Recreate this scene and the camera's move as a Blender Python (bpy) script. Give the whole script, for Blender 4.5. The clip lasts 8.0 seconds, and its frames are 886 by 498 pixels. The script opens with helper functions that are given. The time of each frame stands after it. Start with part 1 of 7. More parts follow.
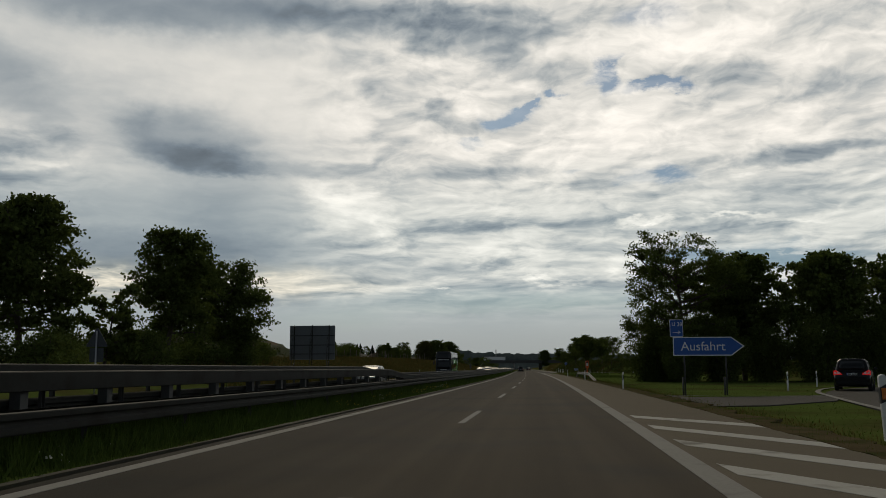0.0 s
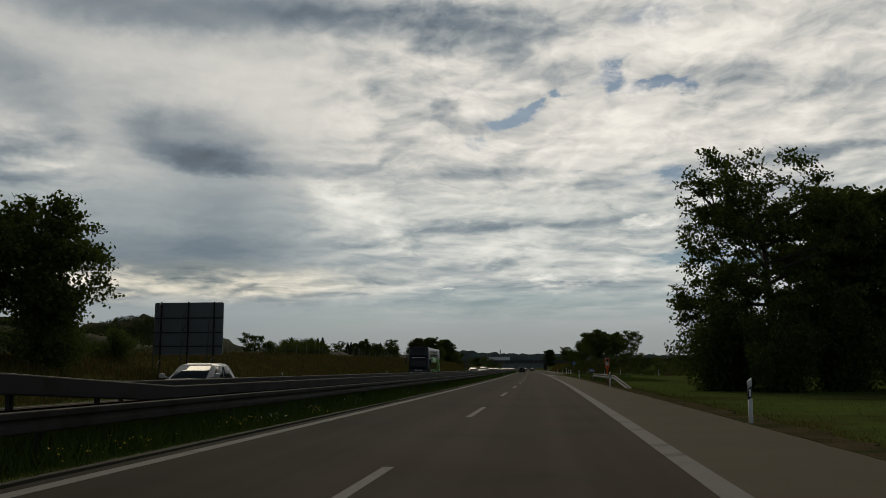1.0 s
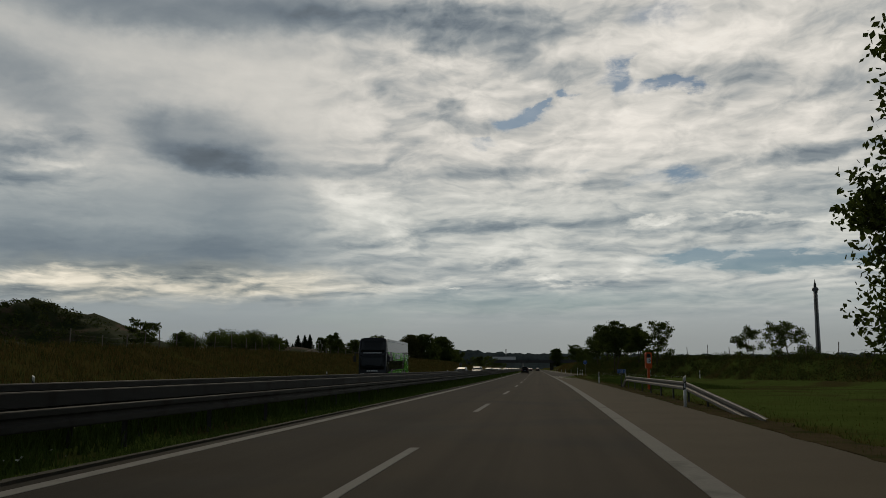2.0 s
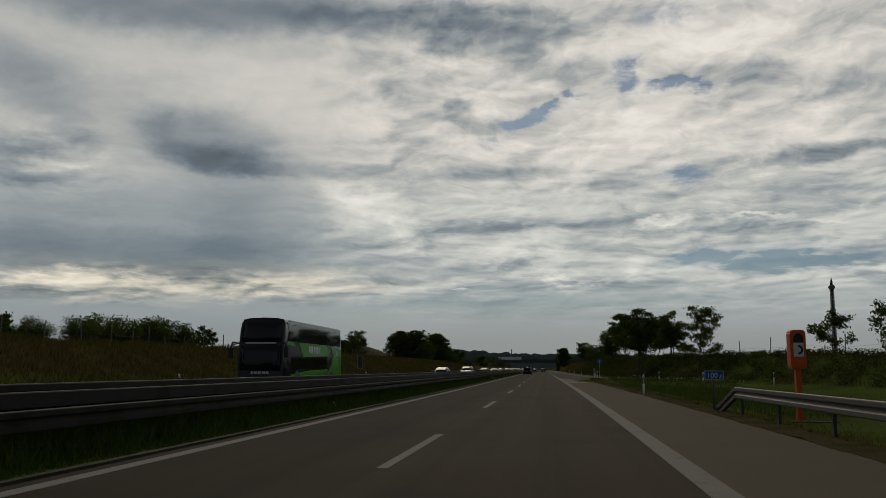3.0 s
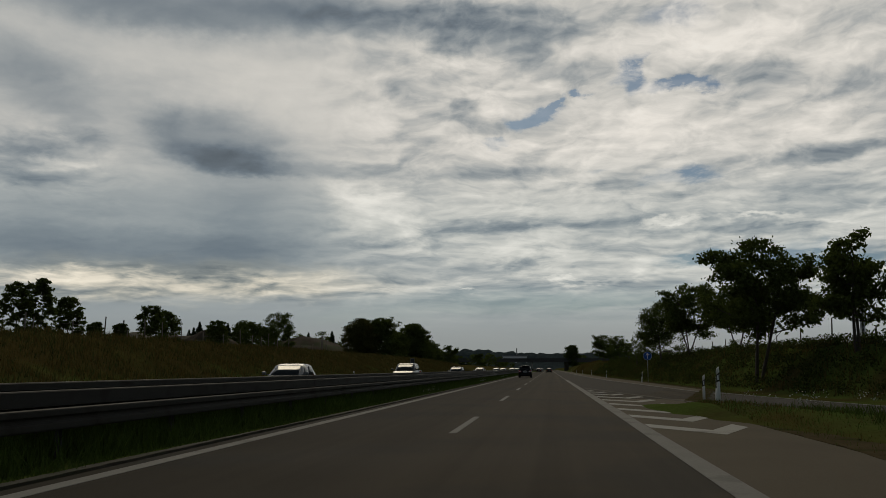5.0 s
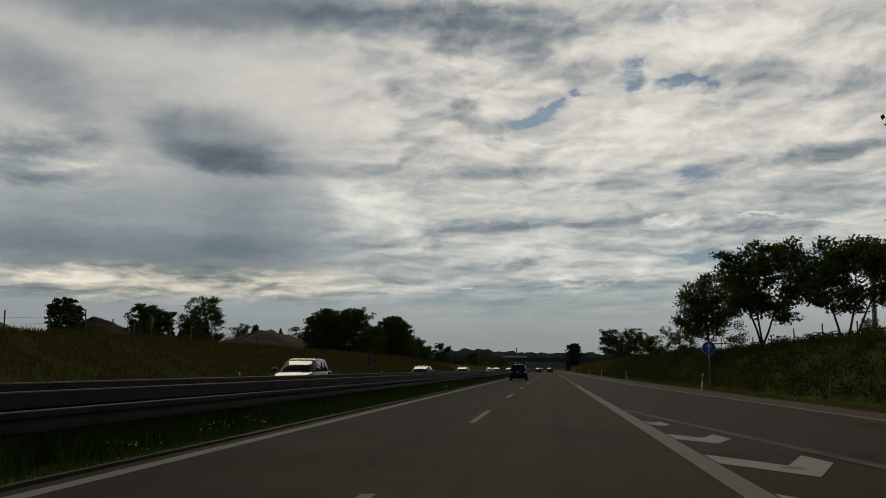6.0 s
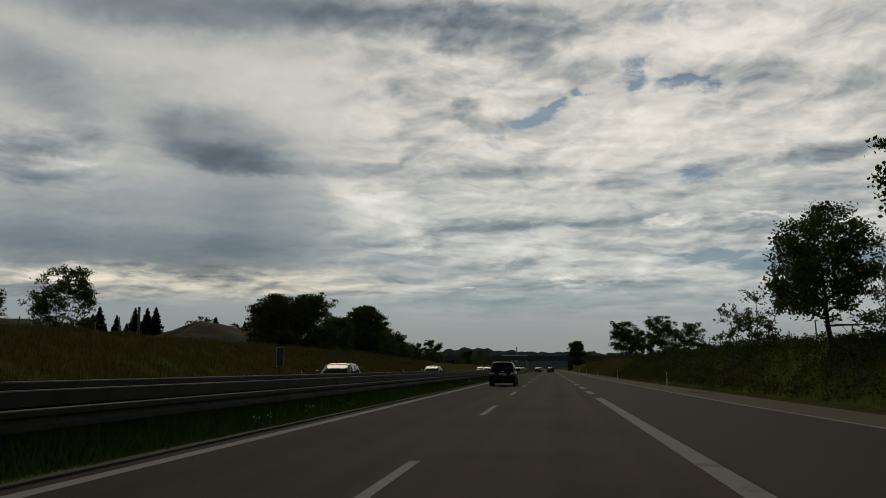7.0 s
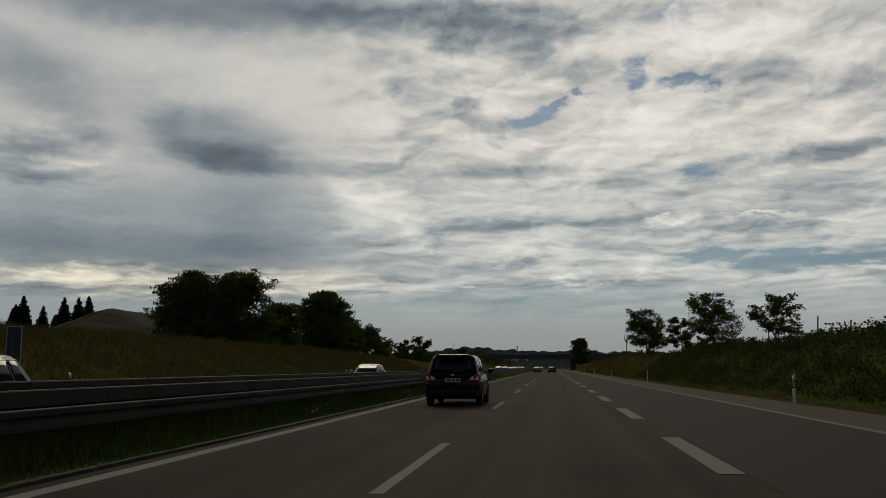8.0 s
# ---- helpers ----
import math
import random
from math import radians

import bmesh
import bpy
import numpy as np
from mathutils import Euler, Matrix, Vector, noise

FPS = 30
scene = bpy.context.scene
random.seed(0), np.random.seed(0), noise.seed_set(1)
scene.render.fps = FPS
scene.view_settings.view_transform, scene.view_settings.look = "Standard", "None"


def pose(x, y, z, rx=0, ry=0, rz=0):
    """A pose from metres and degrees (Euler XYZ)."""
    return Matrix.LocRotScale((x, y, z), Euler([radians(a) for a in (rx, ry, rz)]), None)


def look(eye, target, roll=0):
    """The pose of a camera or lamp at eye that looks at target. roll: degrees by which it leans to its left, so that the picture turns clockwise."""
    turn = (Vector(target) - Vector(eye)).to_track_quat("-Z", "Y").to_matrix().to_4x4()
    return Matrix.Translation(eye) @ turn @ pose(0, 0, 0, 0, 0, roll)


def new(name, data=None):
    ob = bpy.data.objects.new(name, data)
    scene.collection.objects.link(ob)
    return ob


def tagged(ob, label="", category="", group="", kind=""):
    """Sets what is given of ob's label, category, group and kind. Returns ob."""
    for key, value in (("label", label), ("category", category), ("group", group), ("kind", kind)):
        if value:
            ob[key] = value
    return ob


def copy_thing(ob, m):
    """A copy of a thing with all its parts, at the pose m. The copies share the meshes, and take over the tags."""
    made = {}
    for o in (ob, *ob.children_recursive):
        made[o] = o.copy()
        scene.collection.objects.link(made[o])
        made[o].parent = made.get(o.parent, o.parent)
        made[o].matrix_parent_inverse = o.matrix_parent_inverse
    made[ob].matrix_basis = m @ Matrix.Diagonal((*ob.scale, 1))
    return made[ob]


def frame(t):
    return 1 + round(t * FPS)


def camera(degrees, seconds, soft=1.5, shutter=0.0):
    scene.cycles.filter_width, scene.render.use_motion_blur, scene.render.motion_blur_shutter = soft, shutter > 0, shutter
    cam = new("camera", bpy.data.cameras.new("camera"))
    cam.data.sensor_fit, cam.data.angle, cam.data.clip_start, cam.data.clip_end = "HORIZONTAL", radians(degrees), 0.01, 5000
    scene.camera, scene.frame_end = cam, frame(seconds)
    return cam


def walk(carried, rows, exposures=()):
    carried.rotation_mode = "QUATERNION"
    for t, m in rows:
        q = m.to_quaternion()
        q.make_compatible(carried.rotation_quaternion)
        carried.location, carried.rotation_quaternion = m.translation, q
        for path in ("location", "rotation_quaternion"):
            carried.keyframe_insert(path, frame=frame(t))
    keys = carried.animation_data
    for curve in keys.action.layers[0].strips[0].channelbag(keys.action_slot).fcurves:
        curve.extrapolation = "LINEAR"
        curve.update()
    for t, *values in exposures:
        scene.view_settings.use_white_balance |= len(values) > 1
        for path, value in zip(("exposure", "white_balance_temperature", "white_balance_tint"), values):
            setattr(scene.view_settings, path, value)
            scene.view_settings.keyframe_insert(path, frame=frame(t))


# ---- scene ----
# ---------------------------------------------------------------- camera and its walk
cam = camera(52.26, 8.0, soft=0.6)
EYE = 1.236
PATH = [  # seconds, x, y, pitch, roll, yaw
    (0.0, 0.05, 0.22, 7.54, 0.19, 5.47), (0.5, 0.38, 16.83, 7.58, 0.20, 5.60),
    (1.0, 0.67, 33.45, 7.56, 0.15, 5.79), (1.5, 0.93, 50.11, 7.54, 0.12, 5.99),
    (3.0, 1.40, 99.62, 7.58, 0.06, 6.60), (3.5, 1.37, 116.12, 7.56, 0.05, 6.74),
    (4.0, 1.31, 132.60, 7.57, 0.0, 6.87), (4.5, 1.24, 149.02, 7.56, -0.03, 6.97),
    (6.0, 0.82, 198.00, 7.54, -0.09, 7.02), (6.5, 0.73, 214.38, 7.51, -0.11, 7.06),
    (7.0, 0.62, 230.87, 7.50, -0.15, 7.07), (7.5, 0.49, 247.45, 7.47, -0.13, 7.12),
    (8.0, 0.32, 264.09, 7.46, -0.11, 7.13)]
walk(cam, [(t, pose(x, y, EYE, 90 + p, r, w)) for t, x, y, p, r, w in PATH],
     exposures=[(0.0, 0.28), (0.5, 0.18), (1.0, 0.06), (1.5, 0.0), (3.0, -0.08), (8.0, -0.06)])

# ---------------------------------------------------------------- sky, clouds and sun
SUN_AZ, SUN_EL = 12.0, 36.0        # degrees, to the left of the road's run, and up
world = bpy.data.worlds.new("overcast_sky")
scene.world = world
world.use_nodes = True
W = world.node_tree
W.nodes.clear()


def wn(kind, **sockets):
    n = W.nodes.new(kind)
    for k, v in sockets.items():
        if k in n.inputs:
            n.inputs[k].default_value = v
    return n


def wmath(op, a, b=None, c=None, clamp=False):
    n = W.nodes.new("ShaderNodeMath")
    n.operation, n.use_clamp = op, clamp
    for i, v in enumerate((a, b, c)):
        if v is None:
            continue
        if isinstance(v, (int, float)):
            n.inputs[i].default_value = v
        else:
            W.links.new(v, n.inputs[i])
    return n.outputs[0]


def wrange(v, a, b, c, d, smooth=True):
    n = W.nodes.new("ShaderNodeMapRange")
    n.interpolation_type = "SMOOTHERSTEP" if smooth else "LINEAR"
    n.clamp = True
    W.links.new(v, n.inputs["Value"])
    for k, x in zip(("From Min", "From Max", "To Min", "To Max"), (a, b, c, d)):
        n.inputs[k].default_value = x
    return n.outputs["Result"]


def wnoise(vec, scale, detail, rough, distortion=0.0):
    n = W.nodes.new("ShaderNodeTexNoise")
    n.inputs["Scale"].default_value = scale
    n.inputs["Detail"].default_value = detail
    n.inputs["Roughness"].default_value = rough
    n.inputs["Distortion"].default_value = distortion
    W.links.new(vec, n.inputs["Vector"])
    return n


def wmix(fac, a, b, mode="MIX"):
    n = W.nodes.new("ShaderNodeMix")
    n.data_type, n.blend_type = "RGBA", mode
    for i, v in ((0, fac), (6, a), (7, b)):
        if isinstance(v, (int, float)):
            n.inputs[i].default_value = v
        elif isinstance(v, tuple):
            n.inputs[i].default_value = (*v, 1)
        else:
            W.links.new(v, n.inputs[i])
    return n.outputs[2]


def wcombine(x, y, z):
    n = W.nodes.new("ShaderNodeCombineXYZ")
    for i, v in enumerate((x, y, z)):
        if isinstance(v, (int, float)):
            n.inputs[i].default_value = v
        else:
            W.links.new(v, n.inputs[i])
    return n.outputs[0]


tc = wn("ShaderNodeTexCoord")
sep = wn("ShaderNodeSeparateXYZ")
W.links.new(tc.outputs["Generated"], sep.inputs[0])
dx, dy, dz = sep.outputs
# bearing (degrees to the right of +Y) and elevation, stirred so that edges are ragged
bearing = wmath("MULTIPLY", wmath("ARCTAN2", dx, dy), 57.2958)
elev = wmath("MULTIPLY", wmath("ARCSINE", dz), 57.2958)
# cloud texture runs with bearing, and is drawn out sideways towards the horizon
band = wmath("MULTIPLY", wmath("LOGARITHM", wmath("ADD", wmath("MAXIMUM", elev, 0.0), 6.0), 2.71828), 2.3)
lay = wcombine(wmath("MULTIPLY", bearing, 0.06), band, 0.0)
stir = wnoise(lay, 6.0, 8.0, 0.58, 0.0)
ssep = wn("ShaderNodeSeparateColor")
W.links.new(stir.outputs["Color"], ssep.inputs[0])
ragged = [(wmath("ADD", bearing, wmath("MULTIPLY_ADD", ssep.outputs[0], 2 * k, -k)), wmath("ADD", elev, wmath("MULTIPLY_ADD", ssep.outputs[1], k, -k / 2))) for k in (1.7, 2.6)]

big = wnoise(lay, 1.7, 4.0, 0.5, 0.2).outputs["Fac"]
# heaped cloud: ragged tufts, each lit on its upper edge and grey below
shift = wn("ShaderNodeVectorMath")
shift.operation = "MULTIPLY_ADD"
W.links.new(wnoise(lay, 3.0, 3.0, 0.5).outputs["Color"], shift.inputs[0])
shift.inputs[1].default_value = (0.34, 0.20, 0.0)
W.links.new(lay, shift.inputs[2])
lean = wn("ShaderNodeMapping")
W.links.new(shift.outputs[0], lean.inputs["Vector"])
lean.inputs["Scale"].default_value = (0.85, 1.15, 1.0)
lean.inputs["Rotation"].default_value = (0, 0, radians(-6))
above = wn("ShaderNodeVectorMath")
above.operation = "ADD"
W.links.new(lean.outputs[0], above.inputs[0])
above.inputs[1].default_value = (-0.015, 0.045, 0.0)
tufts = wnoise(lean.outputs[0], 5.2, 9.0, 0.58).outputs["Fac"]
tufts_up = wnoise(above.outputs[0], 5.2, 9.0, 0.58).outputs["Fac"]
broad = wnoise(lean.outputs[0], 2.6, 4.0, 0.5).outputs["Fac"]
wisp_map = wn("ShaderNodeMapping")
W.links.new(lay, wisp_map.inputs["Vector"])
wisp_map.inputs["Scale"].default_value = (0.55, 1.9, 1.0)
wisp_map.inputs["Rotation"].default_value = (0, 0, radians(-5))
wisp = wnoise(wisp_map.outputs[0], 4.2, 7.0, 0.6, 0.1).outputs["Fac"]


def puff(b, e, wb, we, amount, hard=0.25, tilt=0.0, edge=0):
    """A patch of cloud: bearing, elevation, half sizes in degrees, how dark (-) or light (+), edge 0 soft or 1 ragged."""
    c, s = math.cos(radians(tilt)), math.sin(radians(tilt))
    u0, v0 = wmath("SUBTRACT", ragged[edge][0], b), wmath("SUBTRACT", ragged[edge][1], e)
    u = wmath("ADD", wmath("MULTIPLY", u0, c / wb), wmath("MULTIPLY", v0, s / wb))
    v = wmath("ADD", wmath("MULTIPLY", v0, c / we), wmath("MULTIPLY", u0, -s / we))
    r = wmath("SQRT", wmath("ADD", wmath("MULTIPLY", u, u), wmath("MULTIPLY", v, v)))
    return wrange(r, 1.55, hard, 0.0, amount)


def total(values):
    out = values[0]
    for v in values[1:]:
        out = wmath("ADD", out, v)
    return out


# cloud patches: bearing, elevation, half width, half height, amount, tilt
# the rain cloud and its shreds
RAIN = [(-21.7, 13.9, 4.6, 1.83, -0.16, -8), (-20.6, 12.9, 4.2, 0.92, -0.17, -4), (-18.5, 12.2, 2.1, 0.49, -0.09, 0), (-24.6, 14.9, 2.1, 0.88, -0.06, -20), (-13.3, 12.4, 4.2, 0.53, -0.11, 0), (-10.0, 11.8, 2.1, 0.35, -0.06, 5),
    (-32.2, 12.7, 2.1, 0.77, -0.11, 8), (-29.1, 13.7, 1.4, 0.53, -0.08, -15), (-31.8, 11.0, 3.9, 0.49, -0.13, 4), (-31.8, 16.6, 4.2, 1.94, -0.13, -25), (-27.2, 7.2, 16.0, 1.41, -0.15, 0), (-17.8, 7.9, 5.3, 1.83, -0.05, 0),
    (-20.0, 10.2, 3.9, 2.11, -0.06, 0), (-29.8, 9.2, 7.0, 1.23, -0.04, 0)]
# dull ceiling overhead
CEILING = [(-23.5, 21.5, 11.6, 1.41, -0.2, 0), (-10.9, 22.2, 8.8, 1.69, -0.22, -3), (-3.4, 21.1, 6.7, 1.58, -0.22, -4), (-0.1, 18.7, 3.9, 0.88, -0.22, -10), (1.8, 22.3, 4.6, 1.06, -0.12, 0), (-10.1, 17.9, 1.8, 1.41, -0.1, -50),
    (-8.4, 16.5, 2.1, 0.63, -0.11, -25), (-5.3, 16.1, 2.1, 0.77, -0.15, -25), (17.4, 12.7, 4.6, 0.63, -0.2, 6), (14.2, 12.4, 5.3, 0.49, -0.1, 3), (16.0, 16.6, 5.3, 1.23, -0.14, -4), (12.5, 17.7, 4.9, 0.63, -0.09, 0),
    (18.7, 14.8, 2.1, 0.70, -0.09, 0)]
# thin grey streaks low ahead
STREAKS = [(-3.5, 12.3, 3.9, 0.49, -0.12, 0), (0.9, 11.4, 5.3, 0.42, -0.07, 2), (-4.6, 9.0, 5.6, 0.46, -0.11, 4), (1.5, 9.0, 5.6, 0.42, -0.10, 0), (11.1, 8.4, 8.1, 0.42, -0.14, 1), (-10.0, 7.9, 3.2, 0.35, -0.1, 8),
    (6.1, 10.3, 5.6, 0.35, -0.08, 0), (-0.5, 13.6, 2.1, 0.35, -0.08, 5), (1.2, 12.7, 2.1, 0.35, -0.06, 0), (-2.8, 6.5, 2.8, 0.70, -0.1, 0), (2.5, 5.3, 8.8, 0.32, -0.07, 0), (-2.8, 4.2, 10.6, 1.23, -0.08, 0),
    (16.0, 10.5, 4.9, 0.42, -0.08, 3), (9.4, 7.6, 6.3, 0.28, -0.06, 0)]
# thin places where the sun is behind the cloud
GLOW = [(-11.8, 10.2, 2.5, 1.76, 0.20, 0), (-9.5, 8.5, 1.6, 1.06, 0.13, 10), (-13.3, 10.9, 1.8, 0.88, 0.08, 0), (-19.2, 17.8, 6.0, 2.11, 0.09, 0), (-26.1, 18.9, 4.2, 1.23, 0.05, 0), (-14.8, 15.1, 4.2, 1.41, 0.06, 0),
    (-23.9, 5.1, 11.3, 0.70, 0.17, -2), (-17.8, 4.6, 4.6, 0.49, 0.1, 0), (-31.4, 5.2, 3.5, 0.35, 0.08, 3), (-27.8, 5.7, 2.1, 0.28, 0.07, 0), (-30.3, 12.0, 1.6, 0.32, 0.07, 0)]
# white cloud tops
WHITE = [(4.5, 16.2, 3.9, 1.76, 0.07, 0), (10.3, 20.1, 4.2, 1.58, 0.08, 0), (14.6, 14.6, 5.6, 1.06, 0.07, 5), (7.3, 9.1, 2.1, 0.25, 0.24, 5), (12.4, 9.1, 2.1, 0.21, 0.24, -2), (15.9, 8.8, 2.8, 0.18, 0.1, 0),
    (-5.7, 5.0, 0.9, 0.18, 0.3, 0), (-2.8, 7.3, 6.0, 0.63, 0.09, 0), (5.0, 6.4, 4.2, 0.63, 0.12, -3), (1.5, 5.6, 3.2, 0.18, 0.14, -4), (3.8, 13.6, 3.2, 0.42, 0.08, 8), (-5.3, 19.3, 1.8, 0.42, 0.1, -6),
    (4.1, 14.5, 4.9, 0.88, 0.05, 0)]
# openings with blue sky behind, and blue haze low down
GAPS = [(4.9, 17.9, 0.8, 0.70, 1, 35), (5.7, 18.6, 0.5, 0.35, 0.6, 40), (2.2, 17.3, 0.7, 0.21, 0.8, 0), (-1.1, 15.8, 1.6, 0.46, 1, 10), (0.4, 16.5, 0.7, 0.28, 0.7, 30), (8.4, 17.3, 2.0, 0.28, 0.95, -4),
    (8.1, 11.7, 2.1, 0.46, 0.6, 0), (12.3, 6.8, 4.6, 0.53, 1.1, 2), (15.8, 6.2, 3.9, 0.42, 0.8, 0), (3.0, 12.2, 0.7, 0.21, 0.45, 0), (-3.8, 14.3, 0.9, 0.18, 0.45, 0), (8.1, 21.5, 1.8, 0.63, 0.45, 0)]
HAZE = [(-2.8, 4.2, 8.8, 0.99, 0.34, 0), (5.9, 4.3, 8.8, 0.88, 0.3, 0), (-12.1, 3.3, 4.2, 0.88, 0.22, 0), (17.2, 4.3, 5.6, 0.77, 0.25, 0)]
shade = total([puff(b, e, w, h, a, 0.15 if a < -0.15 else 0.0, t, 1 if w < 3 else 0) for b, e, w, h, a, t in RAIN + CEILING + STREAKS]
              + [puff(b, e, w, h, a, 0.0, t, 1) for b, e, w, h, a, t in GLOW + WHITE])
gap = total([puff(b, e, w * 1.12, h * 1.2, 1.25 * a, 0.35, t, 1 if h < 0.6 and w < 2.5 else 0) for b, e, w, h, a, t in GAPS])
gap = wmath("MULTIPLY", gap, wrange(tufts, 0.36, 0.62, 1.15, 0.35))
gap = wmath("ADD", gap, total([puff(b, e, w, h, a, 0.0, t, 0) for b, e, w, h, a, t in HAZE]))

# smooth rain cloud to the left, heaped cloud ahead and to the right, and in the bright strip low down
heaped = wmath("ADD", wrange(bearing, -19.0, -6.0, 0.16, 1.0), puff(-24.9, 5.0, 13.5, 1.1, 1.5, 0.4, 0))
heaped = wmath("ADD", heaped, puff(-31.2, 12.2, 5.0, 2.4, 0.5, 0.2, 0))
heaped = wmath("MULTIPLY", heaped, wrange(elev, 1.8, 5.5, 0.06, 1.0))
level = wmath("ADD", wrange(bearing, -22.0, -4.0, 0.435, 0.545), shade)
level = wmath("ADD", level, wrange(elev, 7.0, 17.0, -0.045, 0.03))
level = wmath("ADD", level, wmath("MULTIPLY_ADD", big, 0.12, -0.06))
level = wmath("ADD", level, wmath("MULTIPLY", heaped, wmath("MULTIPLY_ADD", tufts, 0.30, -0.15)))
level = wmath("ADD", level, wmath("MULTIPLY", heaped, wmath("MULTIPLY_ADD", wrange(broad, 0.34, 0.64, 0.0, 1.0), 0.11, -0.05)))
level = wmath("ADD", level, wmath("MULTIPLY", heaped, wmath("MULTIPLY", wmath("SUBTRACT", tufts, tufts_up), 0.40)))
level = wmath("ADD", level, wmath("MULTIPLY", heaped, wmath("MULTIPLY_ADD", wisp, 0.16, -0.08)))
# thick cloud well above the view; unseen sky behind dimmed to cut side light
level = wmath("MULTIPLY", level, wrange(elev, 23.0, 42.0, 1.0, 0.16))
level = wmath("MULTIPLY", level, wrange(dy, 0.1, 0.85, 0.30, 1.0))
level = wmath("MULTIPLY_ADD", wrange(elev, 0.3, 6.5, 0.9, 0.0), wmath("SUBTRACT", 0.315, level), level)
level = wmath("MAXIMUM", level, 0.04)

ramp = wn("ShaderNodeValToRGB")
W.links.new(level, ramp.inputs["Fac"])
stops = ramp.color_ramp.elements
stops[0].position, stops[0].color = 0.0, (0.03, 0.034, 0.038, 1)
stops[1].position, stops[1].color = 1.0, (0.98, 0.96, 0.90, 1)
for p, c in ((0.20, (0.160, 0.192, 0.222)), (0.30, (0.245, 0.275, 0.295)), (0.40, (0.366, 0.384, 0.384)), (0.56, (0.598, 0.582, 0.540)), (0.75, (0.84, 0.795, 0.725))):
    stops.new(p).color = (*c, 1)

nishita = wn("ShaderNodeTexSky")
nishita.sky_type, nishita.sun_disc = "NISHITA", False
nishita.sun_elevation, nishita.sun_rotation = radians(SUN_EL), radians(-SUN_AZ)
STRENGTH = 0.10
cloud = wmix(1.0, ramp.outputs["Color"], (10.0, 10.0, 10.0), "MULTIPLY")
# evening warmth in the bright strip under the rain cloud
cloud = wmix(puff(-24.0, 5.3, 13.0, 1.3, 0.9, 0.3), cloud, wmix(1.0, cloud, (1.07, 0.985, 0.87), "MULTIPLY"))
cloud = wmix(wrange(elev, 8.0, 15.0, 0.8, 0.0), cloud, wmix(1.0, cloud, (0.945, 1.0, 1.015), "MULTIPLY"))
cloud = wmix(wrange(elev, 0.5, 4.5, 0.7, 0.0), cloud, wmix(1.0, cloud, (1.10, 1.0, 0.90), "MULTIPLY"))
blue = wmix(1.0, nishita.outputs["Color"], (0.205, 0.275, 0.330), "MULTIPLY")
gapc = wmath("MINIMUM", gap, 0.82)
back = wn("ShaderNodeBackground", Strength=STRENGTH)
W.links.new(wmix(gapc, cloud, blue), back.inputs["Color"])
wout = wn("ShaderNodeOutputWorld")
W.links.new(back.outputs[0], wout.inputs["Surface"])

sun = new("sun", bpy.data.lights.new("sun", "SUN"))
sun.data.energy, sun.data.angle, sun.data.color = 0.82, radians(28), (1.0, 0.87, 0.64)
sun_dir = Vector((-math.sin(radians(SUN_AZ)) * math.cos(radians(SUN_EL)), math.cos(radians(SUN_AZ)) * math.cos(radians(SUN_EL)), math.sin(radians(SUN_EL))))
sun.matrix_world = look(sun_dir * 100, (0, 0, 0))

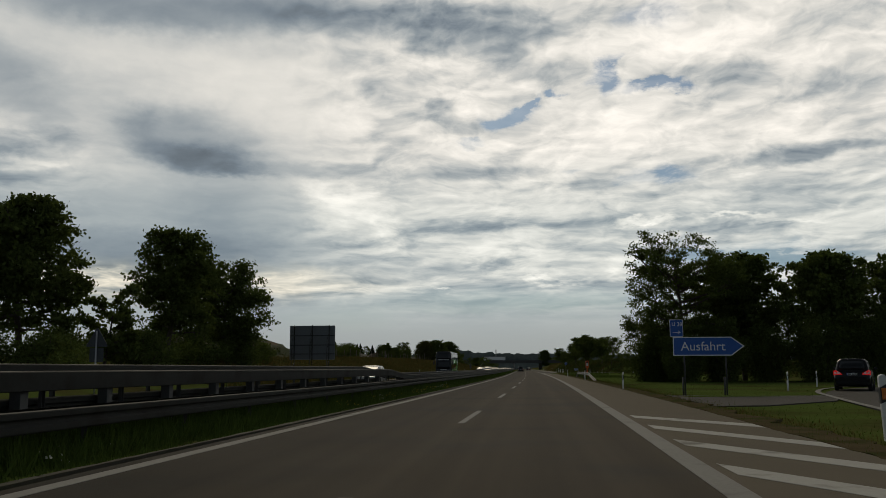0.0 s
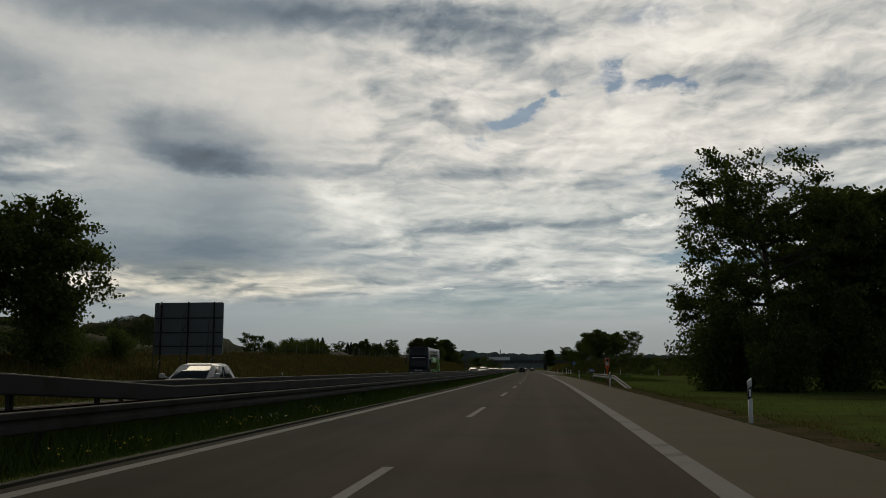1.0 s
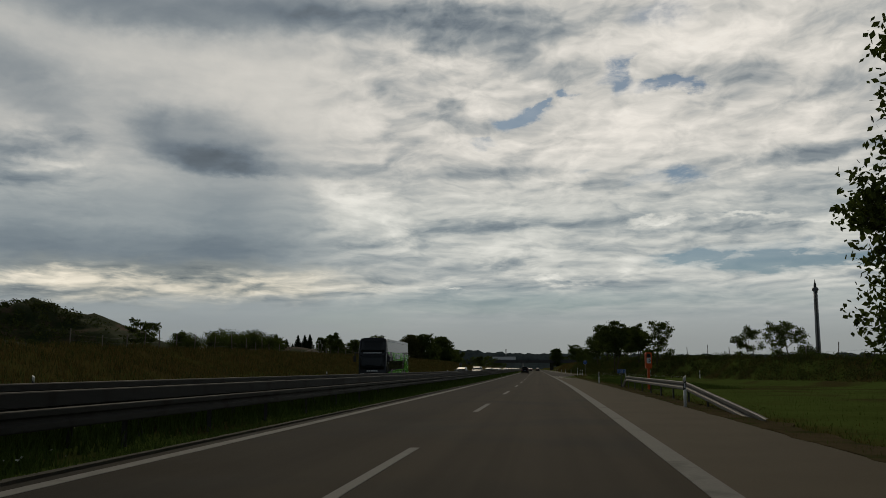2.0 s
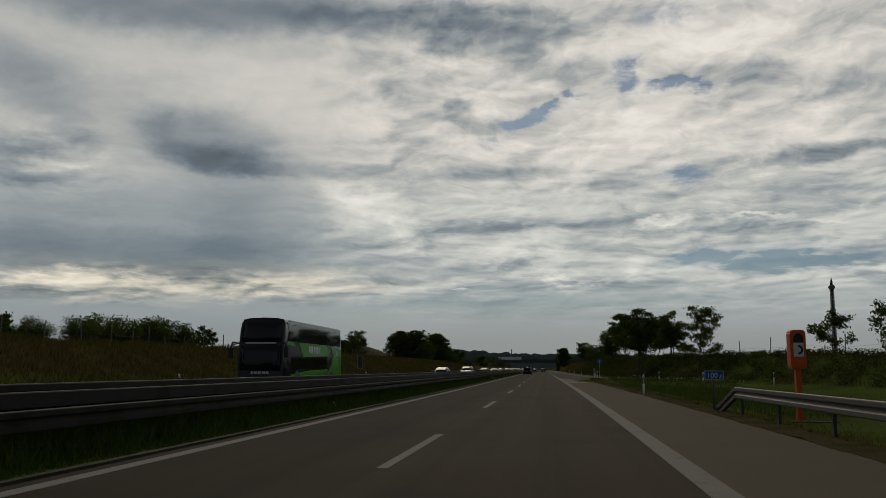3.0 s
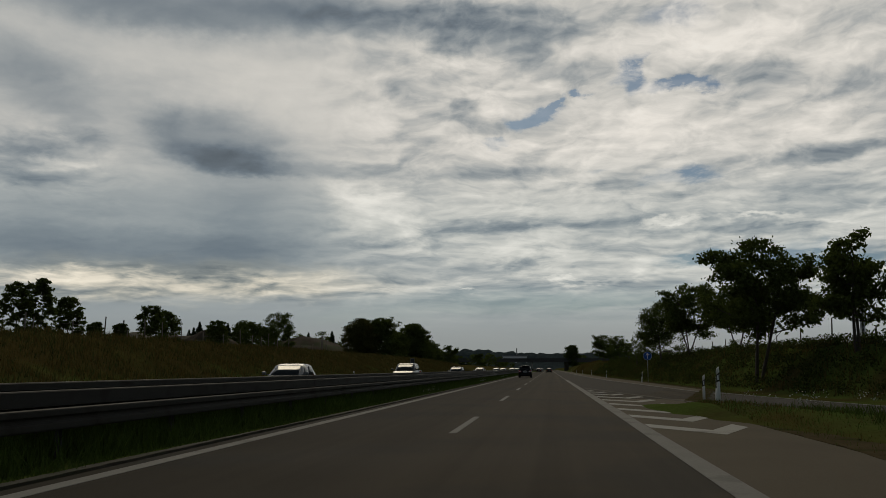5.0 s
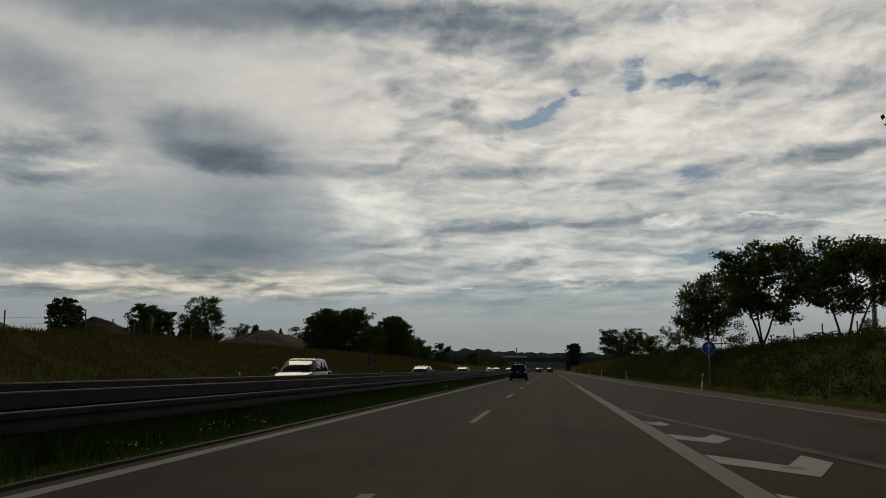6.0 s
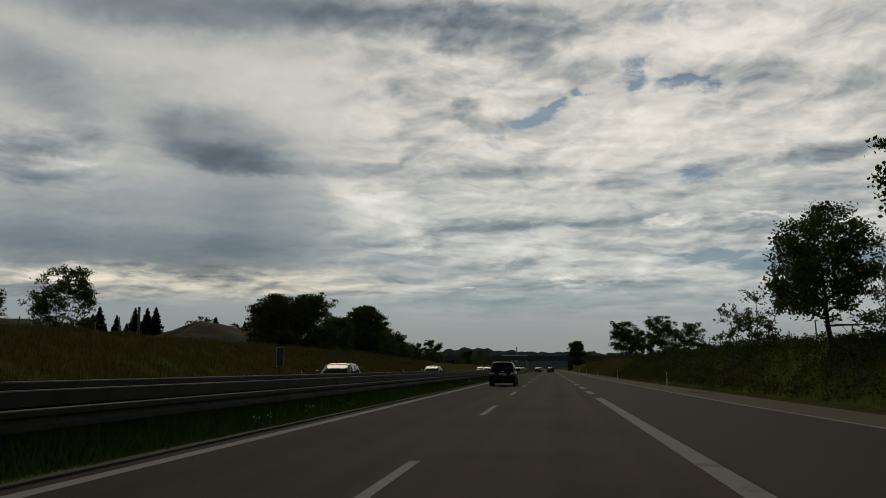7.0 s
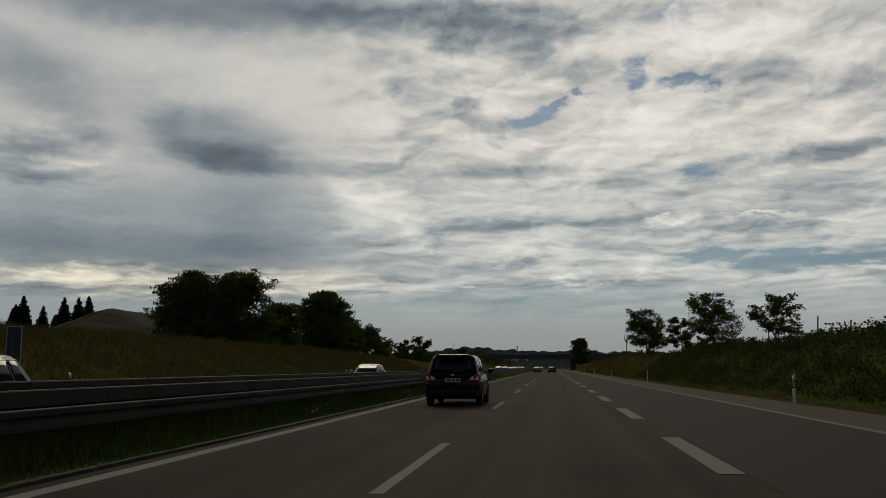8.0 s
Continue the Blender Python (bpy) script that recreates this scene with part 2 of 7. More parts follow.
# ---------------------------------------------------------------- materials
def material(name, base, rough=0.8, metal=0.0, vary=0.25, scale=2.0, grain=30.0, grain_amount=0.12, bump=0.2,
             second=None, second_amount=0.0, spec=0.5, island=False, randomise=0.0):
    """A worn surface: two scales of colour change, roughness that follows them, fine relief."""
    m = bpy.data.materials.new(name)
    m.use_nodes = True
    t = m.node_tree
    b = t.nodes["Principled BSDF"]
    geo = t.nodes.new("ShaderNodeTexCoord")
    n1, n2 = t.nodes.new("ShaderNodeTexNoise"), t.nodes.new("ShaderNodeTexNoise")
    for n, s, d in ((n1, scale, 5.0), (n2, grain, 4.0)):
        n.inputs["Scale"].default_value, n.inputs["Detail"].default_value = s, d
        t.links.new(geo.outputs["Object"], n.inputs["Vector"])
    light = t.nodes.new("ShaderNodeMath")
    light.operation = "MULTIPLY_ADD"
    t.links.new(n1.outputs["Fac"], light.inputs[0])
    light.inputs[1].default_value, light.inputs[2].default_value = 2 * vary, 1 - vary
    light2 = t.nodes.new("ShaderNodeMath")
    light2.operation = "MULTIPLY_ADD"
    t.links.new(n2.outputs["Fac"], light2.inputs[0])
    light2.inputs[1].default_value, light2.inputs[2].default_value = 2 * grain_amount, 1 - grain_amount
    prod = t.nodes.new("ShaderNodeMath")
    prod.operation = "MULTIPLY"
    t.links.new(light.outputs[0], prod.inputs[0])
    t.links.new(light2.outputs[0], prod.inputs[1])
    last = prod.outputs[0]
    if island or randomise:
        r = t.nodes.new("ShaderNodeNewGeometry" if island else "ShaderNodeObjectInfo")
        k = t.nodes.new("ShaderNodeMath")
        k.operation = "MULTIPLY_ADD"
        t.links.new(r.outputs["Random Per Island" if island else "Random"], k.inputs[0])
        a = randomise or 0.35
        k.inputs[1].default_value, k.inputs[2].default_value = 2 * a, 1 - a
        p2 = t.nodes.new("ShaderNodeMath")
        p2.operation = "MULTIPLY"
        t.links.new(last, p2.inputs[0])
        t.links.new(k.outputs[0], p2.inputs[1])
        last = p2.outputs[0]
    col = t.nodes.new("ShaderNodeMix")
    col.data_type = "RGBA"
    col.inputs[6].default_value = (*base, 1)
    col.inputs[7].default_value = (*(second or base), 1)
    if second:
        spot = t.nodes.new("ShaderNodeMapRange")
        spot.inputs["From Min"].default_value, spot.inputs["From Max"].default_value = 0.62 - second_amount * 0.4, 0.72 - second_amount * 0.3
        n3 = t.nodes.new("ShaderNodeTexNoise")
        n3.inputs["Scale"].default_value, n3.inputs["Detail"].default_value = scale * 0.7, 6.0
        t.links.new(geo.outputs["Object"], n3.inputs["Vector"])
        t.links.new(n3.outputs["Fac"], spot.inputs["Value"])
        t.links.new(spot.outputs["Result"], col.inputs[0])
    else:
        col.inputs[0].default_value = 0.0
    fin = t.nodes.new("ShaderNodeVectorMath")
    fin.operation = "SCALE"
    t.links.new(col.outputs[2], fin.inputs[0])
    t.links.new(last, fin.inputs["Scale"])
    t.links.new(fin.outputs[0], b.inputs["Base Color"])
    rr = t.nodes.new("ShaderNodeMapRange")
    t.links.new(n1.outputs["Fac"], rr.inputs["Value"])
    rr.inputs["To Min"].default_value, rr.inputs["To Max"].default_value = max(rough - 0.12, 0.02), min(rough + 0.12, 1.0)
    t.links.new(rr.outputs["Result"], b.inputs["Roughness"])
    b.inputs["Metallic"].default_value = metal
    b.inputs["Specular IOR Level"].default_value = spec
    if bump:
        bm_ = t.nodes.new("ShaderNodeBump")
        bm_.inputs["Strength"].default_value, bm_.inputs["Distance"].default_value = bump, 0.02
        t.links.new(n2.outputs["Fac"], bm_.inputs["Height"])
        t.links.new(bm_.outputs["Normal"], b.inputs["Normal"])
    return m


def leaf_material(name, base, through_col, rough=0.55, vary=0.45):
    """Leaves: each blade its own tint, some light passing through."""
    m = bpy.data.materials.new(name)
    m.use_nodes = True
    t = m.node_tree
    b = t.nodes["Principled BSDF"]
    g = t.nodes.new("ShaderNodeNewGeometry")
    k = t.nodes.new("ShaderNodeMath")
    k.operation = "MULTIPLY_ADD"
    t.links.new(g.outputs["Random Per Island"], k.inputs[0])
    k.inputs[1].default_value, k.inputs[2].default_value = 2 * vary, 1 - vary
    s = t.nodes.new("ShaderNodeVectorMath")
    s.operation = "SCALE"
    s.inputs[0].default_value = base
    t.links.new(k.outputs[0], s.inputs["Scale"])
    t.links.new(s.outputs[0], b.inputs["Base Color"])
    b.inputs["Roughness"].default_value = rough
    b.inputs["Specular IOR Level"].default_value = 0.0
    tr = t.nodes.new("ShaderNodeBsdfTranslucent")
    tr.inputs["Color"].default_value = (*through_col, 1)
    mix = t.nodes.new("ShaderNodeMixShader")
    mix.inputs[0].default_value = 0.2
    t.links.new(b.outputs[0], mix.inputs[1])
    t.links.new(tr.outputs[0], mix.inputs[2])
    t.links.new(mix.outputs[0], t.nodes["Material Output"].inputs["Surface"])
    return m


def plain(name, base, rough=0.4, metal=0.0, emit=0.0, coat=0.0):
    m = material(name, base, rough, metal, vary=0.06, scale=3.0, grain=60, grain_amount=0.04, bump=0.0)
    b = m.node_tree.nodes["Principled BSDF"]
    b.inputs["Coat Weight"].default_value = coat
    if emit:
        b.inputs["Emission Color"].default_value = (*base, 1)
        b.inputs["Emission Strength"].default_value = emit
    return m


def glass(name, tint, rough=0.02):
    m = bpy.data.materials.new(name)
    m.use_nodes = True
    b = m.node_tree.nodes["Principled BSDF"]
    b.inputs["Base Color"].default_value = (*tint, 1)
    b.inputs["Roughness"].default_value = rough
    b.inputs["Specular IOR Level"].default_value = 0.22
    return m


ASPHALT = material("asphalt_worn", (0.060, 0.0485, 0.033), 0.93, vary=0.16, scale=0.35, grain=55, grain_amount=0.22, bump=0.25, second=(0.048, 0.042, 0.032), second_amount=0.3, spec=0.06)


def tracks(m):
    """Tyre-polished and oil-darkened streaks that run along the lanes."""
    t = m.node_tree
    b = t.nodes["Principled BSDF"]
    tone = b.inputs["Base Color"].links[0].from_socket
    mp_ = t.nodes.new("ShaderNodeMapping")
    mp_.inputs["Scale"].default_value = (1.5, 0.005, 1.0)
    tcn = t.nodes.new("ShaderNodeTexCoord")
    nz = t.nodes.new("ShaderNodeTexNoise")
    nz.inputs["Scale"].default_value, nz.inputs["Detail"].default_value = 1.0, 5.0
    t.links.new(tcn.outputs["Object"], mp_.inputs["Vector"])
    t.links.new(mp_.outputs[0], nz.inputs["Vector"])
    k = t.nodes.new("ShaderNodeMapRange")
    k.inputs["From Min"].default_value, k.inputs["From Max"].default_value = 0.3, 0.7
    k.inputs["To Min"].default_value, k.inputs["To Max"].default_value = 0.76, 1.24
    t.links.new(nz.outputs["Fac"], k.inputs["Value"])
    v = t.nodes.new("ShaderNodeVectorMath")
    v.operation = "SCALE"
    t.links.new(tone, v.inputs[0])
    t.links.new(k.outputs["Result"], v.inputs["Scale"])
    # lane darkening painted into the colour, in place of vignetting at lower left
    at = t.nodes.new("ShaderNodeAttribute")
    at.attribute_name = "tone"
    dk = t.nodes.new("ShaderNodeMath")
    dk.operation = "MULTIPLY_ADD"
    t.links.new(at.outputs["Fac"], dk.inputs[0])
    dk.inputs[1].default_value, dk.inputs[2].default_value = -0.46, 1.0
    v2 = t.nodes.new("ShaderNodeVectorMath")
    v2.operation = "SCALE"
    t.links.new(v.outputs[0], v2.inputs[0])
    t.links.new(dk.outputs[0], v2.inputs["Scale"])
    t.links.new(v2.outputs[0], b.inputs["Base Color"])


tracks(ASPHALT)
ASPHALT_RAMP = material("asphalt_ramp", (0.068, 0.062, 0.054), 0.93, vary=0.14, scale=0.5, grain=50, grain_amount=0.2, bump=0.25, spec=0.06)
ASPHALT_LANE = material("asphalt_new_lane", (0.060, 0.053, 0.044), 0.92, vary=0.16, scale=0.4, grain=55, grain_amount=0.2, bump=0.25, spec=0.06)
PAINT_NEW = material("fresh_road_paint", (0.36, 0.35, 0.315), 0.85, vary=0.12, scale=1.3, grain=22, grain_amount=0.15, bump=0.12, second=(0.17, 0.16, 0.14), second_amount=0.10, spec=0.1)
PAINT_DULL = material("worn_road_paint", (0.125, 0.115, 0.095), 0.9, vary=0.2, scale=1.3, grain=22, grain_amount=0.2, bump=0.12, second=(0.08, 0.072, 0.06), second_amount=0.2, spec=0.05)
PAINT = material("road_paint", (0.215, 0.207, 0.188), 0.85, vary=0.14, scale=1.3, grain=22, grain_amount=0.18, bump=0.12, second=(0.15, 0.145, 0.13), second_amount=0.12, spec=0.1)
KERB = material("edge_concrete", (0.055, 0.049, 0.037), 0.95, spec=0.1, vary=0.25, scale=1.2, grain=25, grain_amount=0.2, bump=0.3, second=(0.045, 0.045, 0.028), second_amount=0.4)
CONCRETE = material("concrete", (0.30, 0.29, 0.27), 0.9, vary=0.2, scale=0.8, grain=30, bump=0.3)
# rail base kept very dark: shade of the backlit faces put into the colour
STEEL = material("galvanised_steel_shaded", (0.036, 0.035, 0.031), 0.65, 0.05, vary=0.22, scale=1.5, grain=18, grain_amount=0.1, bump=0.08, second=(0.026, 0.023, 0.019), second_amount=0.25, spec=0.06)
STEEL_POST = material("galvanised_post", (0.060, 0.059, 0.056), 0.7, 0.1, vary=0.2, scale=3, grain=20, bump=0.08)
# the same steel in a paler tone, for the short roadside rail
STEEL_PALE = material("galvanised_rail_pale", (0.11, 0.105, 0.095), 0.6, 0.2, vary=0.2, scale=1.5, grain=18, grain_amount=0.1, bump=0.08, second=(0.11, 0.10, 0.085), second_amount=0.25, spec=0.3)
SIGN_DARK = material("sign_back_dark", (0.045, 0.050, 0.060), 0.6, 0.1, vary=0.15, scale=2, grain=14, bump=0.05)
ALU_BACK = material("sign_back_grey", (0.17, 0.18, 0.195), 0.55, 0.25, vary=0.12, scale=1.2, grain=14, grain_amount=0.06, bump=0.05)
ALU_FRAME = material("aluminium_frame", (0.36, 0.36, 0.37), 0.45, 0.6, vary=0.12, scale=3, grain=25, bump=0.05)
SIGN_BLUE = plain("sign_blue", (0.012, 0.085, 0.36), 0.45)
SIGN_WHITE = plain("sign_white", (0.72, 0.73, 0.74), 0.45)
POST_WHITE = material("post_white", (0.66, 0.66, 0.63), 0.55, vary=0.12, scale=4, grain=30, bump=0.05, second=(0.35, 0.33, 0.28), second_amount=0.15)
POST_BLACK = plain("post_black", (0.015, 0.015, 0.015), 0.5)
REFLECTOR = plain("reflector_white", (0.75, 0.76, 0.78), 0.2)
AMBER = plain("reflector_amber", (0.55, 0.16, 0.02), 0.25)
ORANGE = material("phone_orange", (0.72, 0.11, 0.015), 0.5, vary=0.12, scale=3, grain=30, bump=0.04)
BARK = material("bark", (0.07, 0.055, 0.042), 0.95, vary=0.35, scale=3, grain=16, grain_amount=0.35, bump=0.8)
WOOD = material("weathered_wood", (0.16, 0.13, 0.10), 0.9, vary=0.3, scale=4, grain=30, grain_amount=0.3, bump=0.4)
LEAF_A = leaf_material("leaf_dark", (0.078, 0.098, 0.029), (0.12, 0.16, 0.03))
LEAF_B = leaf_material("leaf_mid", (0.090, 0.114, 0.034), (0.13, 0.17, 0.03))
LEAF_C = leaf_material("leaf_olive", (0.085, 0.086, 0.028), (0.12, 0.12, 0.03))
NEEDLE = leaf_material("needles", (0.036, 0.050, 0.026), (0.04, 0.06, 0.02))
GRASS_GREEN = leaf_material("grass_green", (0.058, 0.084, 0.021), (0.06, 0.10, 0.02), 0.6)
GRASS_VERGE = leaf_material("grass_verge", (0.068, 0.096, 0.024), (0.07, 0.11, 0.02), 0.6)
GRASS_DRY = leaf_material("grass_dry", (0.106, 0.082, 0.027), (0.14, 0.105, 0.034), 0.7)
WEED = leaf_material("weeds", (0.050, 0.063, 0.020), (0.07, 0.085, 0.025), 0.6)
FLOWER_Y = plain("flower_yellow", (0.70, 0.50, 0.03), 0.6)
FLOWER_W = plain("flower_white", (0.62, 0.62, 0.55), 0.6)
TYRE = material("tyre_rubber", (0.018, 0.018, 0.018), 0.85, vary=0.2, scale=6, grain=40, bump=0.2)
RIM = plain("alloy_rim", (0.50, 0.50, 0.51), 0.3, 0.9)
GLASS_DARK = glass("tinted_glass", (0.012, 0.014, 0.016))
GLASS_COACH = glass("coach_glass", (0.012, 0.014, 0.016), 0.04)
GLASS_COACH.node_tree.nodes["Principled BSDF"].inputs["Specular IOR Level"].default_value = 0.32
GLASS_CAR = glass("car_glass", (0.03, 0.035, 0.038))
GLASS_CAR.node_tree.nodes["Principled BSDF"].inputs["Specular IOR Level"].default_value = 0.12
PLASTIC = plain("black_plastic", (0.02, 0.02, 0.021), 0.6)
CHROME = plain("chrome", (0.75, 0.75, 0.76), 0.12, 1.0)
TAIL_RED = plain("tail_lamp_red", (0.42, 0.012, 0.018), 0.15, coat=0.6)
TAIL_LIT = plain("brake_lamp_lit", (0.75, 0.02, 0.02), 0.3, emit=0.2)
LAMP_CLEAR = plain("clear_lamp", (0.70, 0.71, 0.73), 0.1, coat=0.8)
PLATE = plain("plate_white", (0.62, 0.62, 0.60), 0.4)
PLATE_BLUE = plain("plate_blue", (0.02, 0.06, 0.35), 0.4)


def car_paint(name, base, metal=0.2, coat=0.0):
    m = plain(name, base, 0.2, metal, coat=coat)
    m.node_tree.nodes["Principled BSDF"].inputs["Specular IOR Level"].default_value = 0.18
    return m


PAINT_BLACK = car_paint("paint_black", (0.004, 0.004, 0.005), 0.0, 0.08)
PAINT_BLACK.node_tree.nodes["Principled BSDF"].inputs["Specular IOR Level"].default_value = 0.2
PAINT_WHITE = car_paint("paint_white", (0.40, 0.40, 0.39), 0.0)
PAINT_SILVER = car_paint("paint_silver", (0.20, 0.21, 0.22), 0.4)
PAINT_PALE = car_paint("paint_slate", (0.035, 0.038, 0.044), 0.1)
PAINT_GREY = car_paint("paint_grey", (0.09, 0.093, 0.10), 0.3)
PAINT_RED = car_paint("paint_dark_red", (0.10, 0.012, 0.014), 0.2)
PAINT_BLUE = car_paint("paint_blue", (0.03, 0.05, 0.11), 0.4)
BUS_GREEN = car_paint("bus_green", (0.10, 0.46, 0.02), 0.0, 0.1)
BUS_DARK = car_paint("bus_anthracite", (0.016, 0.017, 0.020), 0.0, 0.1)
BUS_DARK.node_tree.nodes["Principled BSDF"].inputs["Specular IOR Level"].default_value = 0.35
BUS_ROOF = car_paint("bus_white_roof", (0.62, 0.63, 0.64), 0.0)


# ---------------------------------------------------------------- mesh helpers
def part(name, bm, mat_, parent, label=""):
    """Links a bmesh as one mesh object under a thing or a part."""
    me = bpy.data.meshes.new(name)
    bm.to_mesh(me)
    bm.free()
    me.materials.append(mat_)
    ob = new(name, me)
    if parent is not None:
        ob.parent = parent
    if label:
        tagged(ob, label)
    return ob


def shared(name, me, parent, m):
    """One more object on an existing mesh, at the pose m in its parent."""
    ob = new(name, me)
    ob.parent = parent
    ob.matrix_basis = m
    return ob


def from_arrays(name, verts, faces, mat_, smooth=False):
    me = bpy.data.meshes.new(name)
    verts = np.asarray(verts, dtype=np.float32)
    faces = np.asarray(faces, dtype=np.int32)
    k = faces.shape[1]
    me.vertices.add(len(verts))
    me.vertices.foreach_set("co", verts.ravel())
    me.loops.add(faces.size)
    me.loops.foreach_set("vertex_index", faces.ravel())
    me.polygons.add(len(faces))
    me.polygons.foreach_set("loop_start", np.arange(0, faces.size, k, dtype=np.int32))
    me.polygons.foreach_set("use_smooth", np.full(len(faces), smooth))
    me.update(calc_edges=True)
    me.validate()
    me.materials.append(mat_)
    return me


def empty(name, m=None):
    e = new(name)
    e.empty_display_size = 0.3
    if m is not None:
        e.matrix_world = m
    return e


def box(bm, x0, x1, y0, y1, z0, z1, bevel=0.0, m=None):
    vs = [bm.verts.new((x, y, z)) for x in (x0, x1) for y in (y0, y1) for z in (z0, z1)]
    fs = [bm.faces.new([vs[i] for i in f]) for f in ((0, 1, 3, 2), (4, 6, 7, 5), (0, 4, 5, 1), (2, 3, 7, 6), (0, 2, 6, 4), (1, 5, 7, 3))]
    if bevel:
        es = {e for f in fs for e in f.edges}
        bmesh.ops.bevel(bm, geom=list(es), offset=bevel, segments=2, affect="EDGES", profile=0.6)
    if m is not None:
        bmesh.ops.transform(bm, matrix=m, verts=[v for v in bm.verts if v.is_valid] if bevel else vs)
    return bm


def tube(bm, a, b, r0, r1=None, n=10, caps=True):
    a, b = Vector(a), Vector(b)
    r1 = r0 if r1 is None else r1
    q = (b - a).to_track_quat("Z", "Y")
    rings = []
    for p, r in ((a, r0), (b, r1)):
        rings.append([bm.verts.new(p + q @ Vector((r * math.cos(2 * math.pi * i / n), r * math.sin(2 * math.pi * i / n), 0))) for i in range(n)])
    for i in range(n):
        f = bm.faces.new((rings[0][i], rings[0][(i + 1) % n], rings[1][(i + 1) % n], rings[1][i]))
        f.smooth = True
    if caps:
        bm.faces.new(rings[0][::-1])
        bm.faces.new(rings[1])
    return bm


def prism(bm, outline, y0, y1, bevel=0.0):
    """An outline of (x, z) pushed from y0 to y1."""
    lo = [bm.verts.new((x, y0, z)) for x, z in outline]
    hi = [bm.verts.new((x, y1, z)) for x, z in outline]
    n = len(outline)
    fs = [bm.faces.new(lo), bm.faces.new(hi[::-1])]
    for i in range(n):
        fs.append(bm.faces.new((lo[(i + 1) % n], lo[i], hi[i], hi[(i + 1) % n])))
    bmesh.ops.recalc_face_normals(bm, faces=fs)
    if bevel:
        bmesh.ops.bevel(bm, geom=list({e for f in fs for e in f.edges}), offset=bevel, segments=2, affect="EDGES")
    return bm


def BM():
    return bmesh.new()


# ---------------------------------------------------------------- the road's run and the lie of the land
def road_x(y):
    """The camera lane's middle: a wide left bend that runs out into a straight."""
    y = np.asarray(y, dtype=float)
    yc = np.clip(y, 0, 175)
    return 0.0190 * yc - 0.000073 * yc ** 2 + np.minimum(y, 0) * 0.0190 - np.maximum(y - 175, 0) * 0.00655


def rxf(y):
    return float(road_x(y))


def smooth01(v):
    v = np.clip(v, 0, 1)
    return v * v * (3 - 2 * v)


LEFT_Y, LEFT_H = (-200, 0, 60, 100, 150, 220, 300, 380, 430, 520, 700, 1000), (0.8, 0.8, 1.2, 2.3, 2.9, 3.3, 3.4, 3.4, 2.9, 2.4, 2.5, 2)
RIGHT_Y, RIGHT_H = (-200, 60, 100, 150, 190, 240, 275, 330, 380, 450, 560, 700, 1000), (0.2, 0.3, 0.9, 1.8, 2.35, 2.6, 2.5, 2.7, 2.7, 3.4, 3.0, 2.5, 2)
FOOT_Y, FOOT_X = (-200, 100, 150, 185, 205, 230, 270, 320, 1500), (27, 27, 25, 18, 13, 10.8, 10.1, 9.4, 9.4)


def land(off, y):
    """Height of the ground at off metres right of the lane's middle."""
    off, y = np.asarray(off, dtype=float), np.asarray(y, dtype=float)
    z = np.full(np.broadcast(off, y).shape, -0.06) + 0 * off
    left = np.interp(y, LEFT_Y, LEFT_H)
    z = z + (left + 0.06) * smooth01((-off - 18.9) / 12.0) + 0.012 * np.clip(-off - 31, 0, 150)
    foot = np.interp(y, FOOT_Y, FOOT_X)
    right = np.interp(y, RIGHT_Y, RIGHT_H)
    z = z + (right + 0.06) * smooth01((off - foot) / 4.8) + 0.004 * np.clip(off - 40, 0, 400)
    bumps = np.clip(np.maximum(-off - 19.2, off - foot) / 3, 0, 1)
    z = z + bumps * 0.18 * (np.sin(off * 0.9 + y * 0.31) * np.sin(y * 0.43 - off * 0.27) + 0.6 * np.sin(y * 1.1 + off * 0.6))
    # grassy swell between the shoulder and the entry ramp
    edge = np.interp(y, (95, 130, 150, 168, 185, 198), (39.3, 25.3, 17.8, 12.1, 7.7, 4.9)) - road_x(y)
    z = z + 0.36 * np.exp(-((off - edge) / 1.3) ** 2) * smooth01((y - 90) / 15) * smooth01((201 - y) / 9)
    z = z - 0.05 * np.clip((np.abs(off + 6.9) < 0.9) * 1.0, 0, 1)
    return z


def lz(x, y):
    return float(land(x - rxf(y), y))

# ---------------------------------------------------------------- ground: one sheet to the horizon
GROUND = material("meadow_ground", (0.076, 0.105, 0.026), 0.95, vary=0.35, scale=0.22, grain=9, grain_amount=0.4, bump=0.8, second=(0.062, 0.056, 0.022), second_amount=0.3, spec=0.0)


